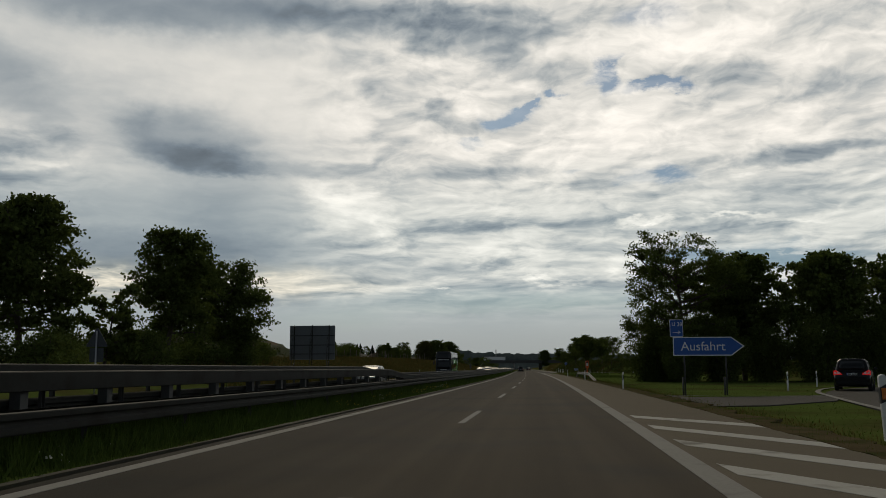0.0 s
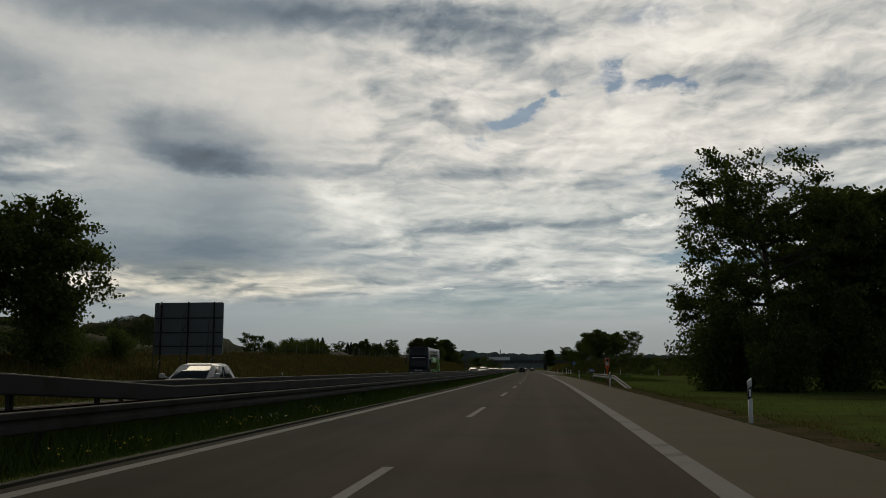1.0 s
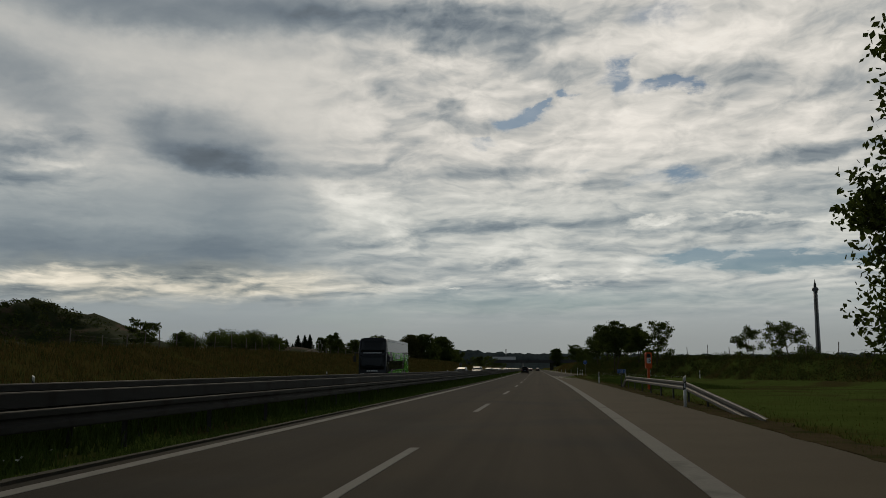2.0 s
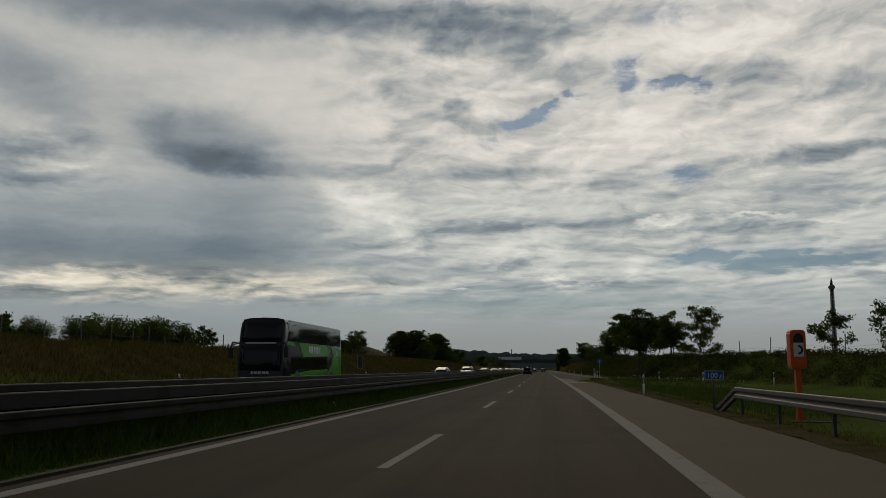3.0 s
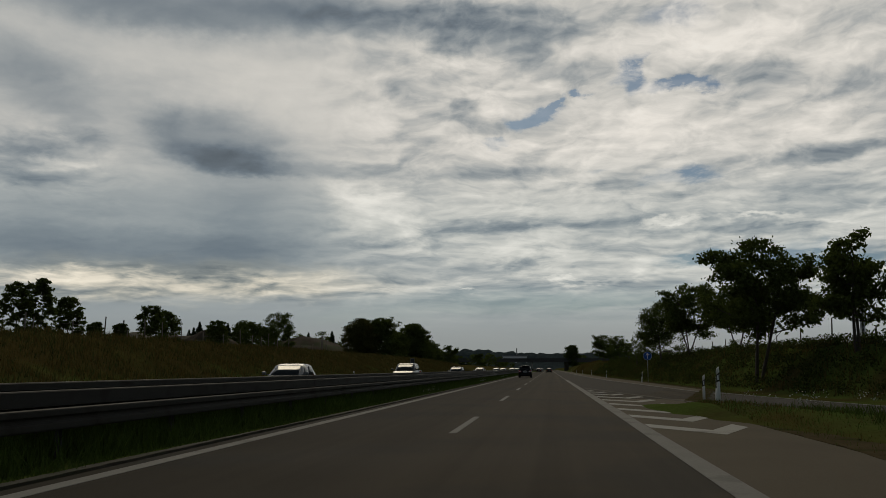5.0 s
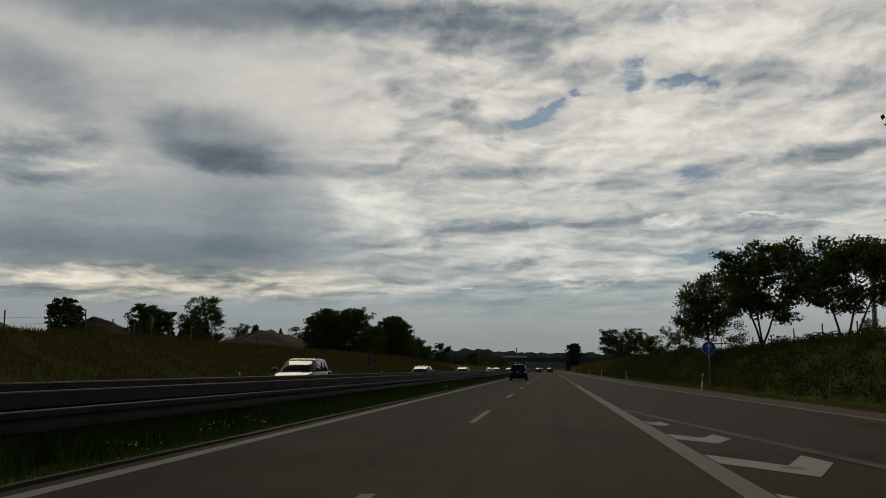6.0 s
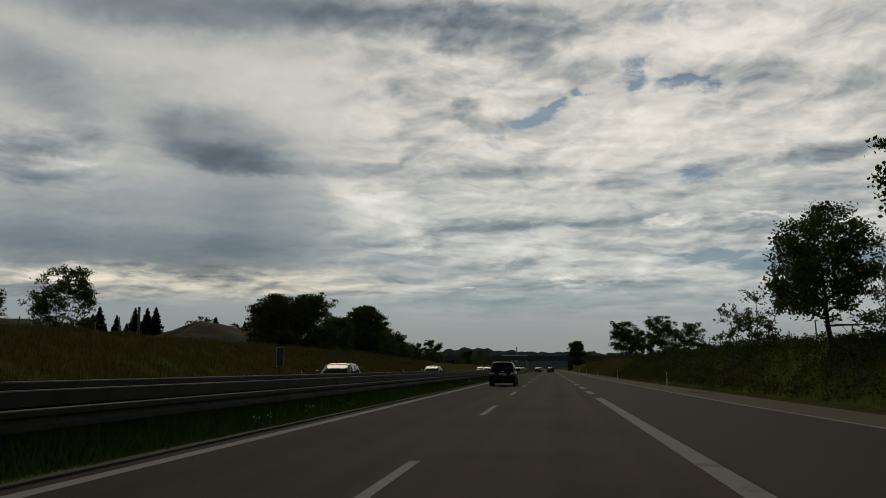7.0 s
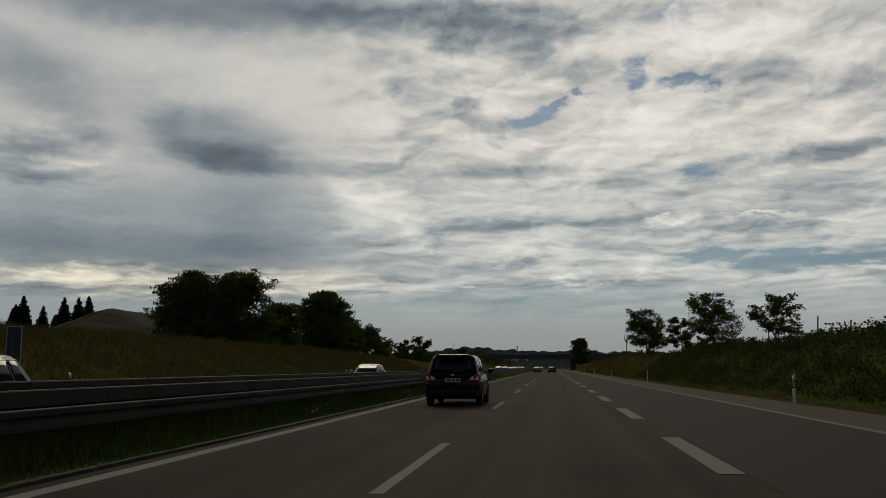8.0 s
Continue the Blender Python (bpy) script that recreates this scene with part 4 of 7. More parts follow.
# ---------------------------------------------------------------- trees, bushes, grass
def tubes_arrays(lines, n=6):
    """Tapered tubes along polylines: list of (points, radii)."""
    v, f, base = [], [], 0
    ang = np.linspace(0, 2 * math.pi, n, endpoint=False)
    for pts, rad in lines:
        pts = np.asarray(pts, dtype=float)
        t = np.gradient(pts, axis=0)
        t /= np.linalg.norm(t, axis=1, keepdims=True) + 1e-9
        ref = np.where(np.abs(t[:, 2:3]) > 0.9, np.array([[1.0, 0, 0]]), np.array([[0, 0, 1.0]]))
        a = np.cross(t, ref)
        a /= np.linalg.norm(a, axis=1, keepdims=True) + 1e-9
        b = np.cross(t, a)
        ring = pts[:, None] + np.asarray(rad)[:, None, None] * (np.cos(ang)[None, :, None] * a[:, None] + np.sin(ang)[None, :, None] * b[:, None])
        v.append(ring.reshape(-1, 3))
        k = len(pts)
        i = np.arange(k - 1)[:, None] * n
        j = np.arange(n)[None]
        q = np.stack([i + j, i + (j + 1) % n, i + n + (j + 1) % n, i + n + j], -1).reshape(-1, 4) + base
        f.append(q)
        base += k * n
    return np.concatenate(v), np.concatenate(f)


def leaf_arrays(rng, centres, spread, size, count, flat=0.0, long=0.62, squash=0.72):
    """Leaf blades scattered round the clump centres."""
    c = centres[rng.integers(0, len(centres), count)]
    s = spread if np.isscalar(spread) else spread[rng.integers(0, len(spread), count)][:, None]
    p = c + np.clip(rng.normal(size=(count, 3)), -1.5, 1.5) * s * np.array([1, 1, squash])
    u = rng.normal(size=(count, 3))
    u[:, 2] *= 1 - flat
    u /= np.linalg.norm(u, axis=1, keepdims=True)
    w = np.cross(u, rng.normal(size=(count, 3)))
    w /= np.linalg.norm(w, axis=1, keepdims=True) + 1e-9
    k = (size * rng.uniform(0.6, 1.35, count))[:, None]
    v = np.stack([p - u * k, p - w * k * long, p + u * k, p + w * k * long], 1).reshape(-1, 3)
    f = np.arange(count * 4).reshape(-1, 4)
    return v, f


def limb(rng, a, d, length, r0, r1, lift, steps=5, wob=0.12):
    pts, p, d = [np.array(a)], np.array(a, dtype=float), np.array(d, dtype=float)
    for _ in range(steps):
        d = d + rng.normal(size=3) * wob + np.array([0, 0, lift])
        d /= np.linalg.norm(d)
        p = p + d * length / steps
        pts.append(p.copy())
    return np.array(pts), np.linspace(r0, r1, steps + 1)


def broadleaf(name, seed, h, r, base, leaves, leaf=0.17, mat_=None, lab="", cat="tree", group="", limbs=11, open_=0.0, stems=1, trunk=None, core=0.1, fill=0):
    """A broadleaved tree: stems, limbs that fork into twigs, and a crown of leaf clumps with gaps."""
    rng = np.random.default_rng(seed)
    e = empty(name)
    trunk = trunk or 0.022 * h
    lines, tips = [], []
    ch = h - base
    for s in range(stems):
        lean = rng.normal(size=3) * (0.05 if stems == 1 else 0.28) + np.array([0, 0, 1])
        lean /= np.linalg.norm(lean)
        tp, tr_ = limb(rng, (rng.normal() * 0.15 * (stems > 1), rng.normal() * 0.15 * (stems > 1), -0.25), lean, 0.25 + h * 0.82, trunk / stems ** 0.5, trunk * 0.22, 0.03, 8, 0.05)
        lines.append((tp, tr_))
        tips.append(tp[-1])
        for i in range(limbs // stems):
            q = (i + rng.uniform(0.1, 0.9)) / (limbs // stems)
            zz = base * 0.72 + (h * 0.78 - base * 0.72) * q
            k = np.interp(zz, tp[:, 2], np.arange(len(tp)))
            i0 = int(min(k, len(tp) - 2))
            p0 = tp[i0] + (tp[i0 + 1] - tp[i0]) * (k - i0)
            ang = 2.4 * (i + s * 3) + rng.uniform(-0.4, 0.4)
            rel = np.clip((zz - base) / ch, 0, 1)
            reach = r * (0.55 + 0.55 * math.sin(math.pi * min(0.95, 0.28 + rel * 0.7))) * rng.uniform(0.72, 1.1)
            el = rng.uniform(-0.1, 0.4) + 0.85 * rel
            d = np.array([math.cos(ang) * math.cos(el), math.sin(ang) * math.cos(el), math.sin(el)])
            lp, lr = limb(rng, p0, d, reach, trunk * 0.42 / stems ** 0.5, trunk * 0.10, 0.05, 5, 0.13)
            lines.append((lp, lr))
            for j in range(9):
                kk = rng.integers(2, 6)
                d2 = (lp[min(kk, 5)] - lp[kk - 1]) / (np.linalg.norm(lp[min(kk, 5)] - lp[kk - 1]) + 1e-9) + rng.normal(size=3) * 0.6
                d2 /= np.linalg.norm(d2)
                sp, sr = limb(rng, lp[kk - 1], d2, reach * rng.uniform(0.22, 0.5), trunk * 0.13, trunk * 0.03, 0.03, 3, 0.2)
                lines.append((sp, sr))
                tips += [sp[-1], sp[2]]
            tips.append(lp[-1])
    tips = np.array(tips)
    keep = tips[:, 2] > base * 0.8
    tips = tips[keep]
    # pull stray tips to the crown's outline, and set the top
    top = tips[:, 2].max()
    tips[:, 2] = base + (tips[:, 2] - base) * (h * 0.965 - base) / max(top - base, 0.1)
    rr = np.hypot(tips[:, 0], tips[:, 1])
    lim = r * 0.93
    f_ = np.where(rr > lim, lim / np.maximum(rr, 1e-6), 1.0)
    tips[:, 0] *= f_
    tips[:, 1] *= f_
    fac = (h * 0.965 - base) / max(top - base, 0.1)
    for lp_, _r in lines:
        hi_ = lp_[:, 2] > base
        lp_[hi_, 2] = base + (lp_[hi_, 2] - base) * fac
        q_ = np.hypot(lp_[:, 0], lp_[:, 1])
        k_ = np.where(q_ > lim, lim / np.maximum(q_, 1e-6), 1.0)
        lp_[:, 0] *= k_
        lp_[:, 1] *= k_
    if open_ > 0:
        tips = tips[rng.uniform(size=len(tips)) > open_]
    if fill:
        # the crown closes to a lumpy dome
        q = rng.uniform(0.02, 1.0, fill) ** 0.8
        ang = rng.uniform(0, 2 * math.pi, fill)
        prof = np.where(q > 0.35, np.sqrt(np.clip(1 - ((q - 0.35) / 0.65) ** 2, 0.02, 1)), 0.80 + 0.20 * q / 0.35)
        lump = 0.95 + 0.17 * np.sin(3 * ang + 5 * q + seed) * np.sin(7 * q + seed) + 0.12 * np.sin(5 * ang - 9 * q + 2 * seed)
        rad = r * 0.92 * prof * lump * rng.uniform(0.62, 1.0, fill) ** 0.5
        tips = np.concatenate([tips, np.stack([rad * np.cos(ang), rad * np.sin(ang), base + (h * 0.97 - base) * q], -1)])
    leaf, leaves = leaf * 0.84, int(leaves * 1.35)
    spread = np.minimum(r, 3.5) * rng.uniform(0.055, 0.14, 40)
    v1, f1 = leaf_arrays(rng, tips, spread, leaf, leaves, squash=0.5)
    vs_, fs_ = [v1], [f1]
    if core:
        mid = tips * np.array([0.62, 0.62, 1.0]) + np.array([0, 0, -0.05 * h])
        mid = mid[mid[:, 2] > base]
        v2, f2 = leaf_arrays(rng, mid, r * 0.13, leaf * 1.4, int(leaves * core * 0.5))
        vs_.append(v2)
        fs_.append(f2 + len(v1))
    tv, tf = tubes_arrays(lines)
    ob = new("trunk", from_arrays("trunk", tv, tf, BARK, True))
    ob.parent = e
    ob = new("crown", from_arrays("crown", np.concatenate(vs_), np.concatenate(fs_), mat_ or LEAF_A))
    ob.parent = e
    return tagged(e, lab or "dark green broadleaved tree in full summer leaf", cat, group)


def bush(name, seed, h, r, leaves, leaf=0.12, mat_=None, lab="", cat="bush", group="", spiky=0.0):
    """A bush: many thin stems from the ground, leaf clumps over a ragged dome."""
    rng = np.random.default_rng(seed)
    e = empty(name)
    lines, tips = [], []
    for i in range(16):
        a, out = rng.uniform(0, 6.28), rng.uniform(0.1, 1.0)
        tall = h * (1 - 0.55 * out ** 2) * rng.uniform(0.7, 1.06)
        p = np.array([[0.25 * r * out * math.cos(a), 0.25 * r * out * math.sin(a), -0.2], [0.6 * r * out * math.cos(a), 0.6 * r * out * math.sin(a), tall * 0.5], [0.92 * r * out * math.cos(a + 0.2), 0.92 * r * out * math.sin(a + 0.2), tall * 0.95]])
        lines.append((p, np.array([0.03, 0.02, 0.008]) * (0.5 + h / 4)))
        for q in (0.14, 0.35, 0.6, 0.8, 1.0):
            tips.append(p[0] + (p[2] - p[0]) * q + (p[1] - (p[0] + p[2]) / 2) * 4 * q * (1 - q) * 0.5)
        if spiky and i % 2 == 0:
            for q in (1.05, 1.2):
                tips.append(p[2] + np.array([0, 0, spiky * h * (q - 0.9)]))
    tips = np.array(tips)
    v1, f1 = leaf_arrays(rng, tips, r * 0.14, leaf * 0.75, int(leaves * 1.6))
    v1[:, 2] = np.maximum(v1[:, 2], -0.05)
    tv, tf = tubes_arrays(lines, 4)
    ob = new("branchwork", from_arrays("branchwork", tv, tf, BARK, True))
    ob.parent = e
    ob = new("foliage", from_arrays("foliage", v1, f1, mat_ or LEAF_B))
    ob.parent = e
    return tagged(e, lab or "dense green roadside bush", cat, group)


def fir(name, seed, h, r, lab=""):
    """A spruce: whorls of drooping boughs that shorten to a pointed leader, each bough a fan of needle sprays."""
    rng = np.random.default_rng(seed)
    e = empty(name)
    lines = [(np.array([[0, 0, -0.2], [0, 0, h * 0.5], [0, 0, h]]), np.array([0.02 * h, 0.012 * h, 0.012]))]
    vs_ = []
    for z0 in np.linspace(h * 0.06, h * 0.985, 40):
        turn = rng.uniform(0, 6.28)
        for i in range(8):
            z = min(z0 + rng.normal() * h * 0.012, h * 0.99)
            k = 1 - z / h
            a = turn + i * 0.785 + rng.uniform(-0.25, 0.25)
            L = (r * k ** 0.85 + 0.10) * rng.uniform(0.6, 1.15)
            out, side_v = np.array([math.cos(a), math.sin(a), 0.0]), np.array([-math.sin(a), math.cos(a), 0.0])
            for q in np.linspace(0.1, 1.0, 7):
                p = out * L * q + np.array([0, 0, z - L * 0.42 * q + 0.22 * L * q * q])
                w_ = 0.34 * L * (1.08 - q) + 0.06
                for sgn in (-1, 1):
                    tip = p + side_v * sgn * w_ + out * w_ * 0.55 + np.array([0, 0, -0.6 * w_ - 0.08])
                    wide = out * (0.05 * L + 0.05)
                    vs_ += [p - wide * 0.3, p + wide, tip + wide * 0.25, tip - wide * 0.15]
                drop = np.array([0, 0, -(0.20 * L + 0.10)])
                vs_ += [p - out * 0.10 * L, p + out * 0.12 * L, p + out * 0.08 * L + drop, p - out * 0.06 * L + drop]
    v1 = np.array(vs_)
    v1 += rng.normal(size=v1.shape) * 0.05
    f1 = np.arange(len(v1)).reshape(-1, 4)
    tv, tf = tubes_arrays(lines, 6)
    ob = new("trunk", from_arrays("trunk", tv, tf, BARK, True))
    ob.parent = e
    ob = new("crown", from_arrays("crown", v1, f1, NEEDLE))
    ob.parent = e
    return tagged(e, lab or "dark spruce with layered drooping branches", "tree", "spruces on the bank")


def put(e, x, y, turn=0.0, s=1.0, sink=0.0):
    e.matrix_basis = pose(x, y, lz(x, y) - sink, 0, 0, turn) @ Matrix.Scale(s, 4)
    return e


# the tall trees beside the exit
put(broadleaf("tree", 11, 14.7, 6.0, 4.9, 27000, 0.13, LEAF_A, "tall dark maple with ragged crown beside the exit", limbs=22, core=0.0, fill=80), 14.6, 88.5)
put(broadleaf("tree", 12, 13.0, 5.4, 2.2, 15000, 0.20, LEAF_A, "tall broadleaved tree in the dense roadside group", limbs=13, core=0.6, fill=120), 21.5, 94)
put(broadleaf("tree", 13, 12.6, 5.4, 2.0, 14000, 0.20, LEAF_B, "tall broadleaved tree in the dense roadside group", limbs=13, core=0.6, fill=120), 28.5, 90)
put(broadleaf("tree", 14, 11.8, 5.6, 1.8, 14000, 0.20, LEAF_A, "tall broadleaved tree in the dense roadside group", limbs=13, core=0.6, fill=120), 36.5, 93)
put(broadleaf("tree", 15, 12.4, 5.6, 1.8, 12000, 0.21, LEAF_A, "tall broadleaved tree in the dense roadside group", limbs=12, core=0.6), 45, 95)
copies = bush("bush", 21, 5.2, 3.4, 12000, 0.12, LEAF_A, "dense dark bush under the tall trees", group="bushes under the exit trees")
put(copies, 11.6, 88.0)
for x, y, s, t in ((14.0, 84.2, 0.9, 70), (17.6, 86.0, 1.05, 140), (21.8, 86.5, 0.95, 10), (26.0, 85.0, 1.1, 200), (31.0, 86.5, 1.0, 300), (36.0, 86.0, 1.1, 40), (41.5, 88.0, 1.1, 100), (13.5, 93.5, 1.1, 230)):
    copy_thing(copies, pose(x, y, lz(x, y), 0, 0, t) @ Matrix.Scale(s, 4))

# trees along the joining lane, on the bank's crest
put(broadleaf("tree", 31, 6.9, 2.6, 1.6, 3000, 0.14, LEAF_B, "slender young tree with loose open crown", limbs=12, open_=0.30, core=0, trunk=0.10), 17.7, 200.8)
put(broadleaf("tree", 45, 4.4, 2.2, 1.2, 2300, 0.12, LEAF_A, "airy small tree with thin stems on the bank", limbs=10, open_=0.25, core=0, stems=3, trunk=0.07), 27.6, 187.6)
put(broadleaf("tree", 46, 4.5, 2.5, 0.8, 3600, 0.12, LEAF_A, "small dense tree on the bank", limbs=10, core=0, trunk=0.09, fill=20), 28.9, 173)
put(broadleaf("tree", 32, 6.2, 2.5, 1.9, 5200, 0.13, LEAF_A, "small maple with bare lower limbs on the bank", limbs=11, open_=0.1, core=0.3, stems=2, trunk=0.14), 16.6, 214.6)
put(broadleaf("tree", 33, 8.7, 3.3, 3.2, 11000, 0.14, LEAF_A, "round-crowned dark maple on the bank", limbs=15, stems=2, trunk=0.17, fill=55), 13.6, 223.0)
put(broadleaf("tree", 35, 7.8, 3.3, 2.3, 10000, 0.135, LEAF_A, "broad maple with several bare stems on the bank", limbs=12, stems=3, trunk=0.15, fill=32), 15.2, 263.5)
put(broadleaf("tree", 44, 7.3, 3.4, 2.6, 10000, 0.135, LEAF_A, "spreading maple with umbrella crown and forked stem", limbs=13, stems=3, trunk=0.15, fill=28), 19.5, 258.8)
put(broadleaf("tree", 36, 7.5, 3.0, 2.0, 13000, 0.10, LEAF_A, "round-crowned dark maple on the bank", limbs=15, trunk=0.15, fill=130), 13.8, 276.5)
put(broadleaf("tree", 37, 4.7, 1.4, 1.7, 1300, 0.10, LEAF_B, "thin airy sapling on the bank", limbs=12, open_=0.25, core=0, stems=3, trunk=0.07, fill=22), 12.3, 294.0)
put(broadleaf("tree", 38, 4.4, 1.6, 1.0, 1500, 0.10, LEAF_B, "thin airy sapling on the bank", limbs=12, open_=0.2, core=0, stems=3, trunk=0.07, fill=18), 13.6, 292.0)
put(broadleaf("tree", 39, 3.2, 1.6, 0.9, 2400, 0.10, LEAF_A, "small open tree with separate leaf tufts", limbs=10, open_=0.3, core=0, stems=3, trunk=0.08, fill=16), 13.6, 321)
put(broadleaf("tree", 40, 4.9, 2.3, 0.9, 5200, 0.11, LEAF_B, "feathery small tree on the bank", limbs=16, open_=0.1, core=0, fill=20), 13.6, 343)
put(broadleaf("tree", 41, 4.4, 1.7, 1.1, 3400, 0.12, LEAF_A, "small tree with tufted crown on the bank", limbs=9, open_=0.2, core=0), 13.6, 363)
put(broadleaf("tree", 42, 6.9, 3.0, 1.2, 8500, 0.14, LEAF_A, "small round-headed tree on the bank", limbs=13, fill=120), 13.6, 401)
put(broadleaf("tree", 43, 12.6, 5.2, 1.0, 8000, 0.30, LEAF_A, "large round tree far along the road", limbs=12, core=0.8, fill=200), 11.0, 687)

# beyond the other carriageway
put(broadleaf("tree", 51, 10.8, 3.5, 3.2, 12000, 0.17, LEAF_A, "tall dark roadside tree beyond the other carriageway", limbs=13, fill=170, core=0.4), -29.6, 51)
put(broadleaf("tree", 52, 9.0, 4.0, 1.5, 9000, 0.20, LEAF_A, "tall dark roadside tree beyond the other carriageway", limbs=13, fill=140, core=0.4), -38, 41)
put(broadleaf("tree", 53, 11.0, 3.4, 3.3, 11000, 0.16, LEAF_A, "tall dark tree with open lower limbs", limbs=14, fill=60, core=0.4), -28.4, 69.2)
put(broadleaf("tree", 54, 9.9, 4.5, 2.6, 13000, 0.16, LEAF_A, "broad dark tree with dome-shaped crown", limbs=15, fill=90, core=0.4), -28.6, 84)
put(broadleaf("tree", 55, 6.0, 2.0, 1.0, 3500, 0.16, LEAF_B, "small dark tree between two taller ones", limbs=9), -28.0, 58)
ub = bush("bush", 61, 2.6, 2.4, 3800, 0.12, LEAF_B, "low dark undergrowth bush below the trees", group="undergrowth beyond the other carriageway")
put(ub, -26.0, 47)
for i in range(13):
    x, y = -25.5 - 4.5 * random.random(), 30 + 5.2 * i
    copy_thing(ub, pose(x, y, lz(x, y), 0, 0, 47 * i) @ Matrix.Scale(0.75 + 0.5 * random.random(), 4))

for i, (x, y, h, r, n, o) in enumerate(((-36, 148, 2.9, 1.7, 1800, 0), (-37, 160, 2.2, 1.4, 1200, 0), (-40, 207, 3.2, 1.6, 1800, 0.1))):
    put(broadleaf("tree", 70 + i, h, r, 0.35, n, 0.12, LEAF_A, "small tree on the crest of the dry bank", group="small trees on the bank", limbs=8, open_=o, trunk=0.06), x, y)
tk = bush("bush", 66, 3.4, 2.6, 4200, 0.12, LEAF_A, "dense dark thicket on the crest of the bank", group="thicket on the bank")
put(tk, -38.5, 181)
for i, (x, y, s) in enumerate(((-38, 172.5, 0.85), (-39, 176.5, 0.95), (-38.4, 185.5, 1.1), (-39.2, 190, 1.05), (-38.2, 194, 1.0), (-38.8, 198.5, 0.8), (-38.5, 166, 0.7), (-37.5, 160, 0.6))):
    copy_thing(tk, pose(x, y, lz(x, y), 0, 0, 67 * i) @ Matrix.Scale(s, 4))
for i, (x, y, h, r) in enumerate(((-36.0, 217.5, 3.2, 1.1), (-36.0, 224, 3.9, 1.15), (-35.6, 226.5, 4.3, 1.0), (-36.0, 231, 3.3, 1.2), (-36.4, 236, 1.9, 0.7), (-36.2, 240, 1.7, 0.7), (-36.2, 246, 3.8, 1.5), (-36.4, 249.5, 3.3, 1.5), (-36.4, 262.7, 3.1, 1.2), (-36.6, 265, 2.7, 0.9), (-38.0, 279, 3.9, 1.4), (-38.2, 285, 3.4, 1.2))):
    put(broadleaf("tree", 80 + i, h, r, 0.2, 4200, 0.11, LEAF_A, "young dense tree planted on the dry bank", group="young trees on the bank", limbs=9, trunk=0.05, core=0, fill=110), x, y)
for i, (x, y, h, r, n) in enumerate(((-43.2, 306.5, 6.6, 3.0, 9000), (-46.5, 300, 5.0, 2.0, 5200), (-96, 462, 10.5, 4.0, 2600), (-91, 458, 11.4, 4.4, 2600), (-84.5, 463, 9.6, 3.6, 2400), (-76, 461, 10.4, 4.2, 2600))):
    put(broadleaf("tree", 100 + i, h, r, 0.4, n, 0.12 + 0.10 * (y > 400), LEAF_A, "leafy tree behind the crest of the bank", group="trees behind the bank", limbs=12, open_=0.05, trunk=0.09, core=0, stems=3, fill=70), x, y)
put(broadleaf("tree", 111, 9.0, 4.6, 0.1, 15000, 0.17, LEAF_C, "large rounded olive-green tree on the bank", limbs=13, core=0.7, fill=240), -42.5, 366)
put(broadleaf("tree", 112, 9.4, 5.0, 0.1, 15000, 0.17, LEAF_A, "large rounded dark tree on the bank", limbs=13, core=0.5, fill=240), -38.3, 371)
put(broadleaf("tree", 113, 6.5, 3.4, 0.5, 6000, 0.17, LEAF_A, "dense dark tree filling the gap in the row", limbs=11, core=0.8, fill=160), -37.5, 384)
put(broadleaf("tree", 114, 10.0, 5.4, 0.1, 16000, 0.18, LEAF_A, "massive domed dark tree on the bank", limbs=14, core=0.9, fill=320), -36.0, 403)
put(broadleaf("tree", 115, 6.6, 3.2, 0.6, 5000, 0.17, LEAF_A, "dense dark tree filling the gap in the row", limbs=11, core=0.8, fill=160), -34.2, 412)
put(broadleaf("tree", 116, 6.2, 3.6, 0.4, 3600, 0.2, LEAF_B, "low spreading tree at the row's end", limbs=11, core=0.5), -35, 432)
put(broadleaf("tree", 117, 5.6, 3.4, 0.4, 3200, 0.2, LEAF_A, "low spreading tree at the row's end", limbs=11, core=0.5), -37, 452)
put(broadleaf("tree", 118, 9.0, 3.6, 1.2, 3600, 0.24, LEAF_A, "tree with airy crown far along the bank", limbs=11, open_=0.1, core=0.2), -44, 560)
put(broadleaf("tree", 119, 8.2, 3.4, 0.8, 3600, 0.24, LEAF_A, "tree with airy crown far along the bank", limbs=11, core=0.3), -52, 575)
put(broadleaf("tree", 120, 6.0, 3.2, 0.5, 2400, 0.24, LEAF_A, "low tree far along the bank", limbs=9, core=0.5), -36, 610)
fr = fir("spruce", 131, 12.4, 3.9)
put(fr, -110.5, 441)
for x, y, s, t in ((-112.8, 442, 0.86, 40), (-106, 441, 0.80, 90), (-108.2, 439.5, 0.66, 10), (-103.4, 441, 0.66, 200), (-100.8, 440, 0.95, 120), (-98.2, 441, 0.98, 300), (-96.0, 441, 0.97, 30), (-85, 452, 0.85, 60), (-116, 446, 0.8, 75), (-88, 459, 0.85, 160), (-80.5, 461, 0.8, 100), (-73, 463, 0.85, 20)):
    copy_thing(fr, pose(x, y, lz(x, y), 0, 0, t) @ Matrix.Scale(s, 4))

# bushes and saplings along the right-hand crest
bk = [bush("bush", 141, 1.5, 1.3, 1500, 0.09, WEED, "ragged green bush on the crest of the bank", group="bushes on the bank", spiky=0.5),
      bush("bush", 142, 1.1, 1.5, 1500, 0.09, LEAF_B, "ragged green bush on the crest of the bank", group="bushes on the bank", spiky=0.2),
      bush("bush", 143, 1.9, 1.1, 1300, 0.09, LEAF_A, "upright dark bush on the crest of the bank", group="bushes on the bank", spiky=0.4)]
spot = []
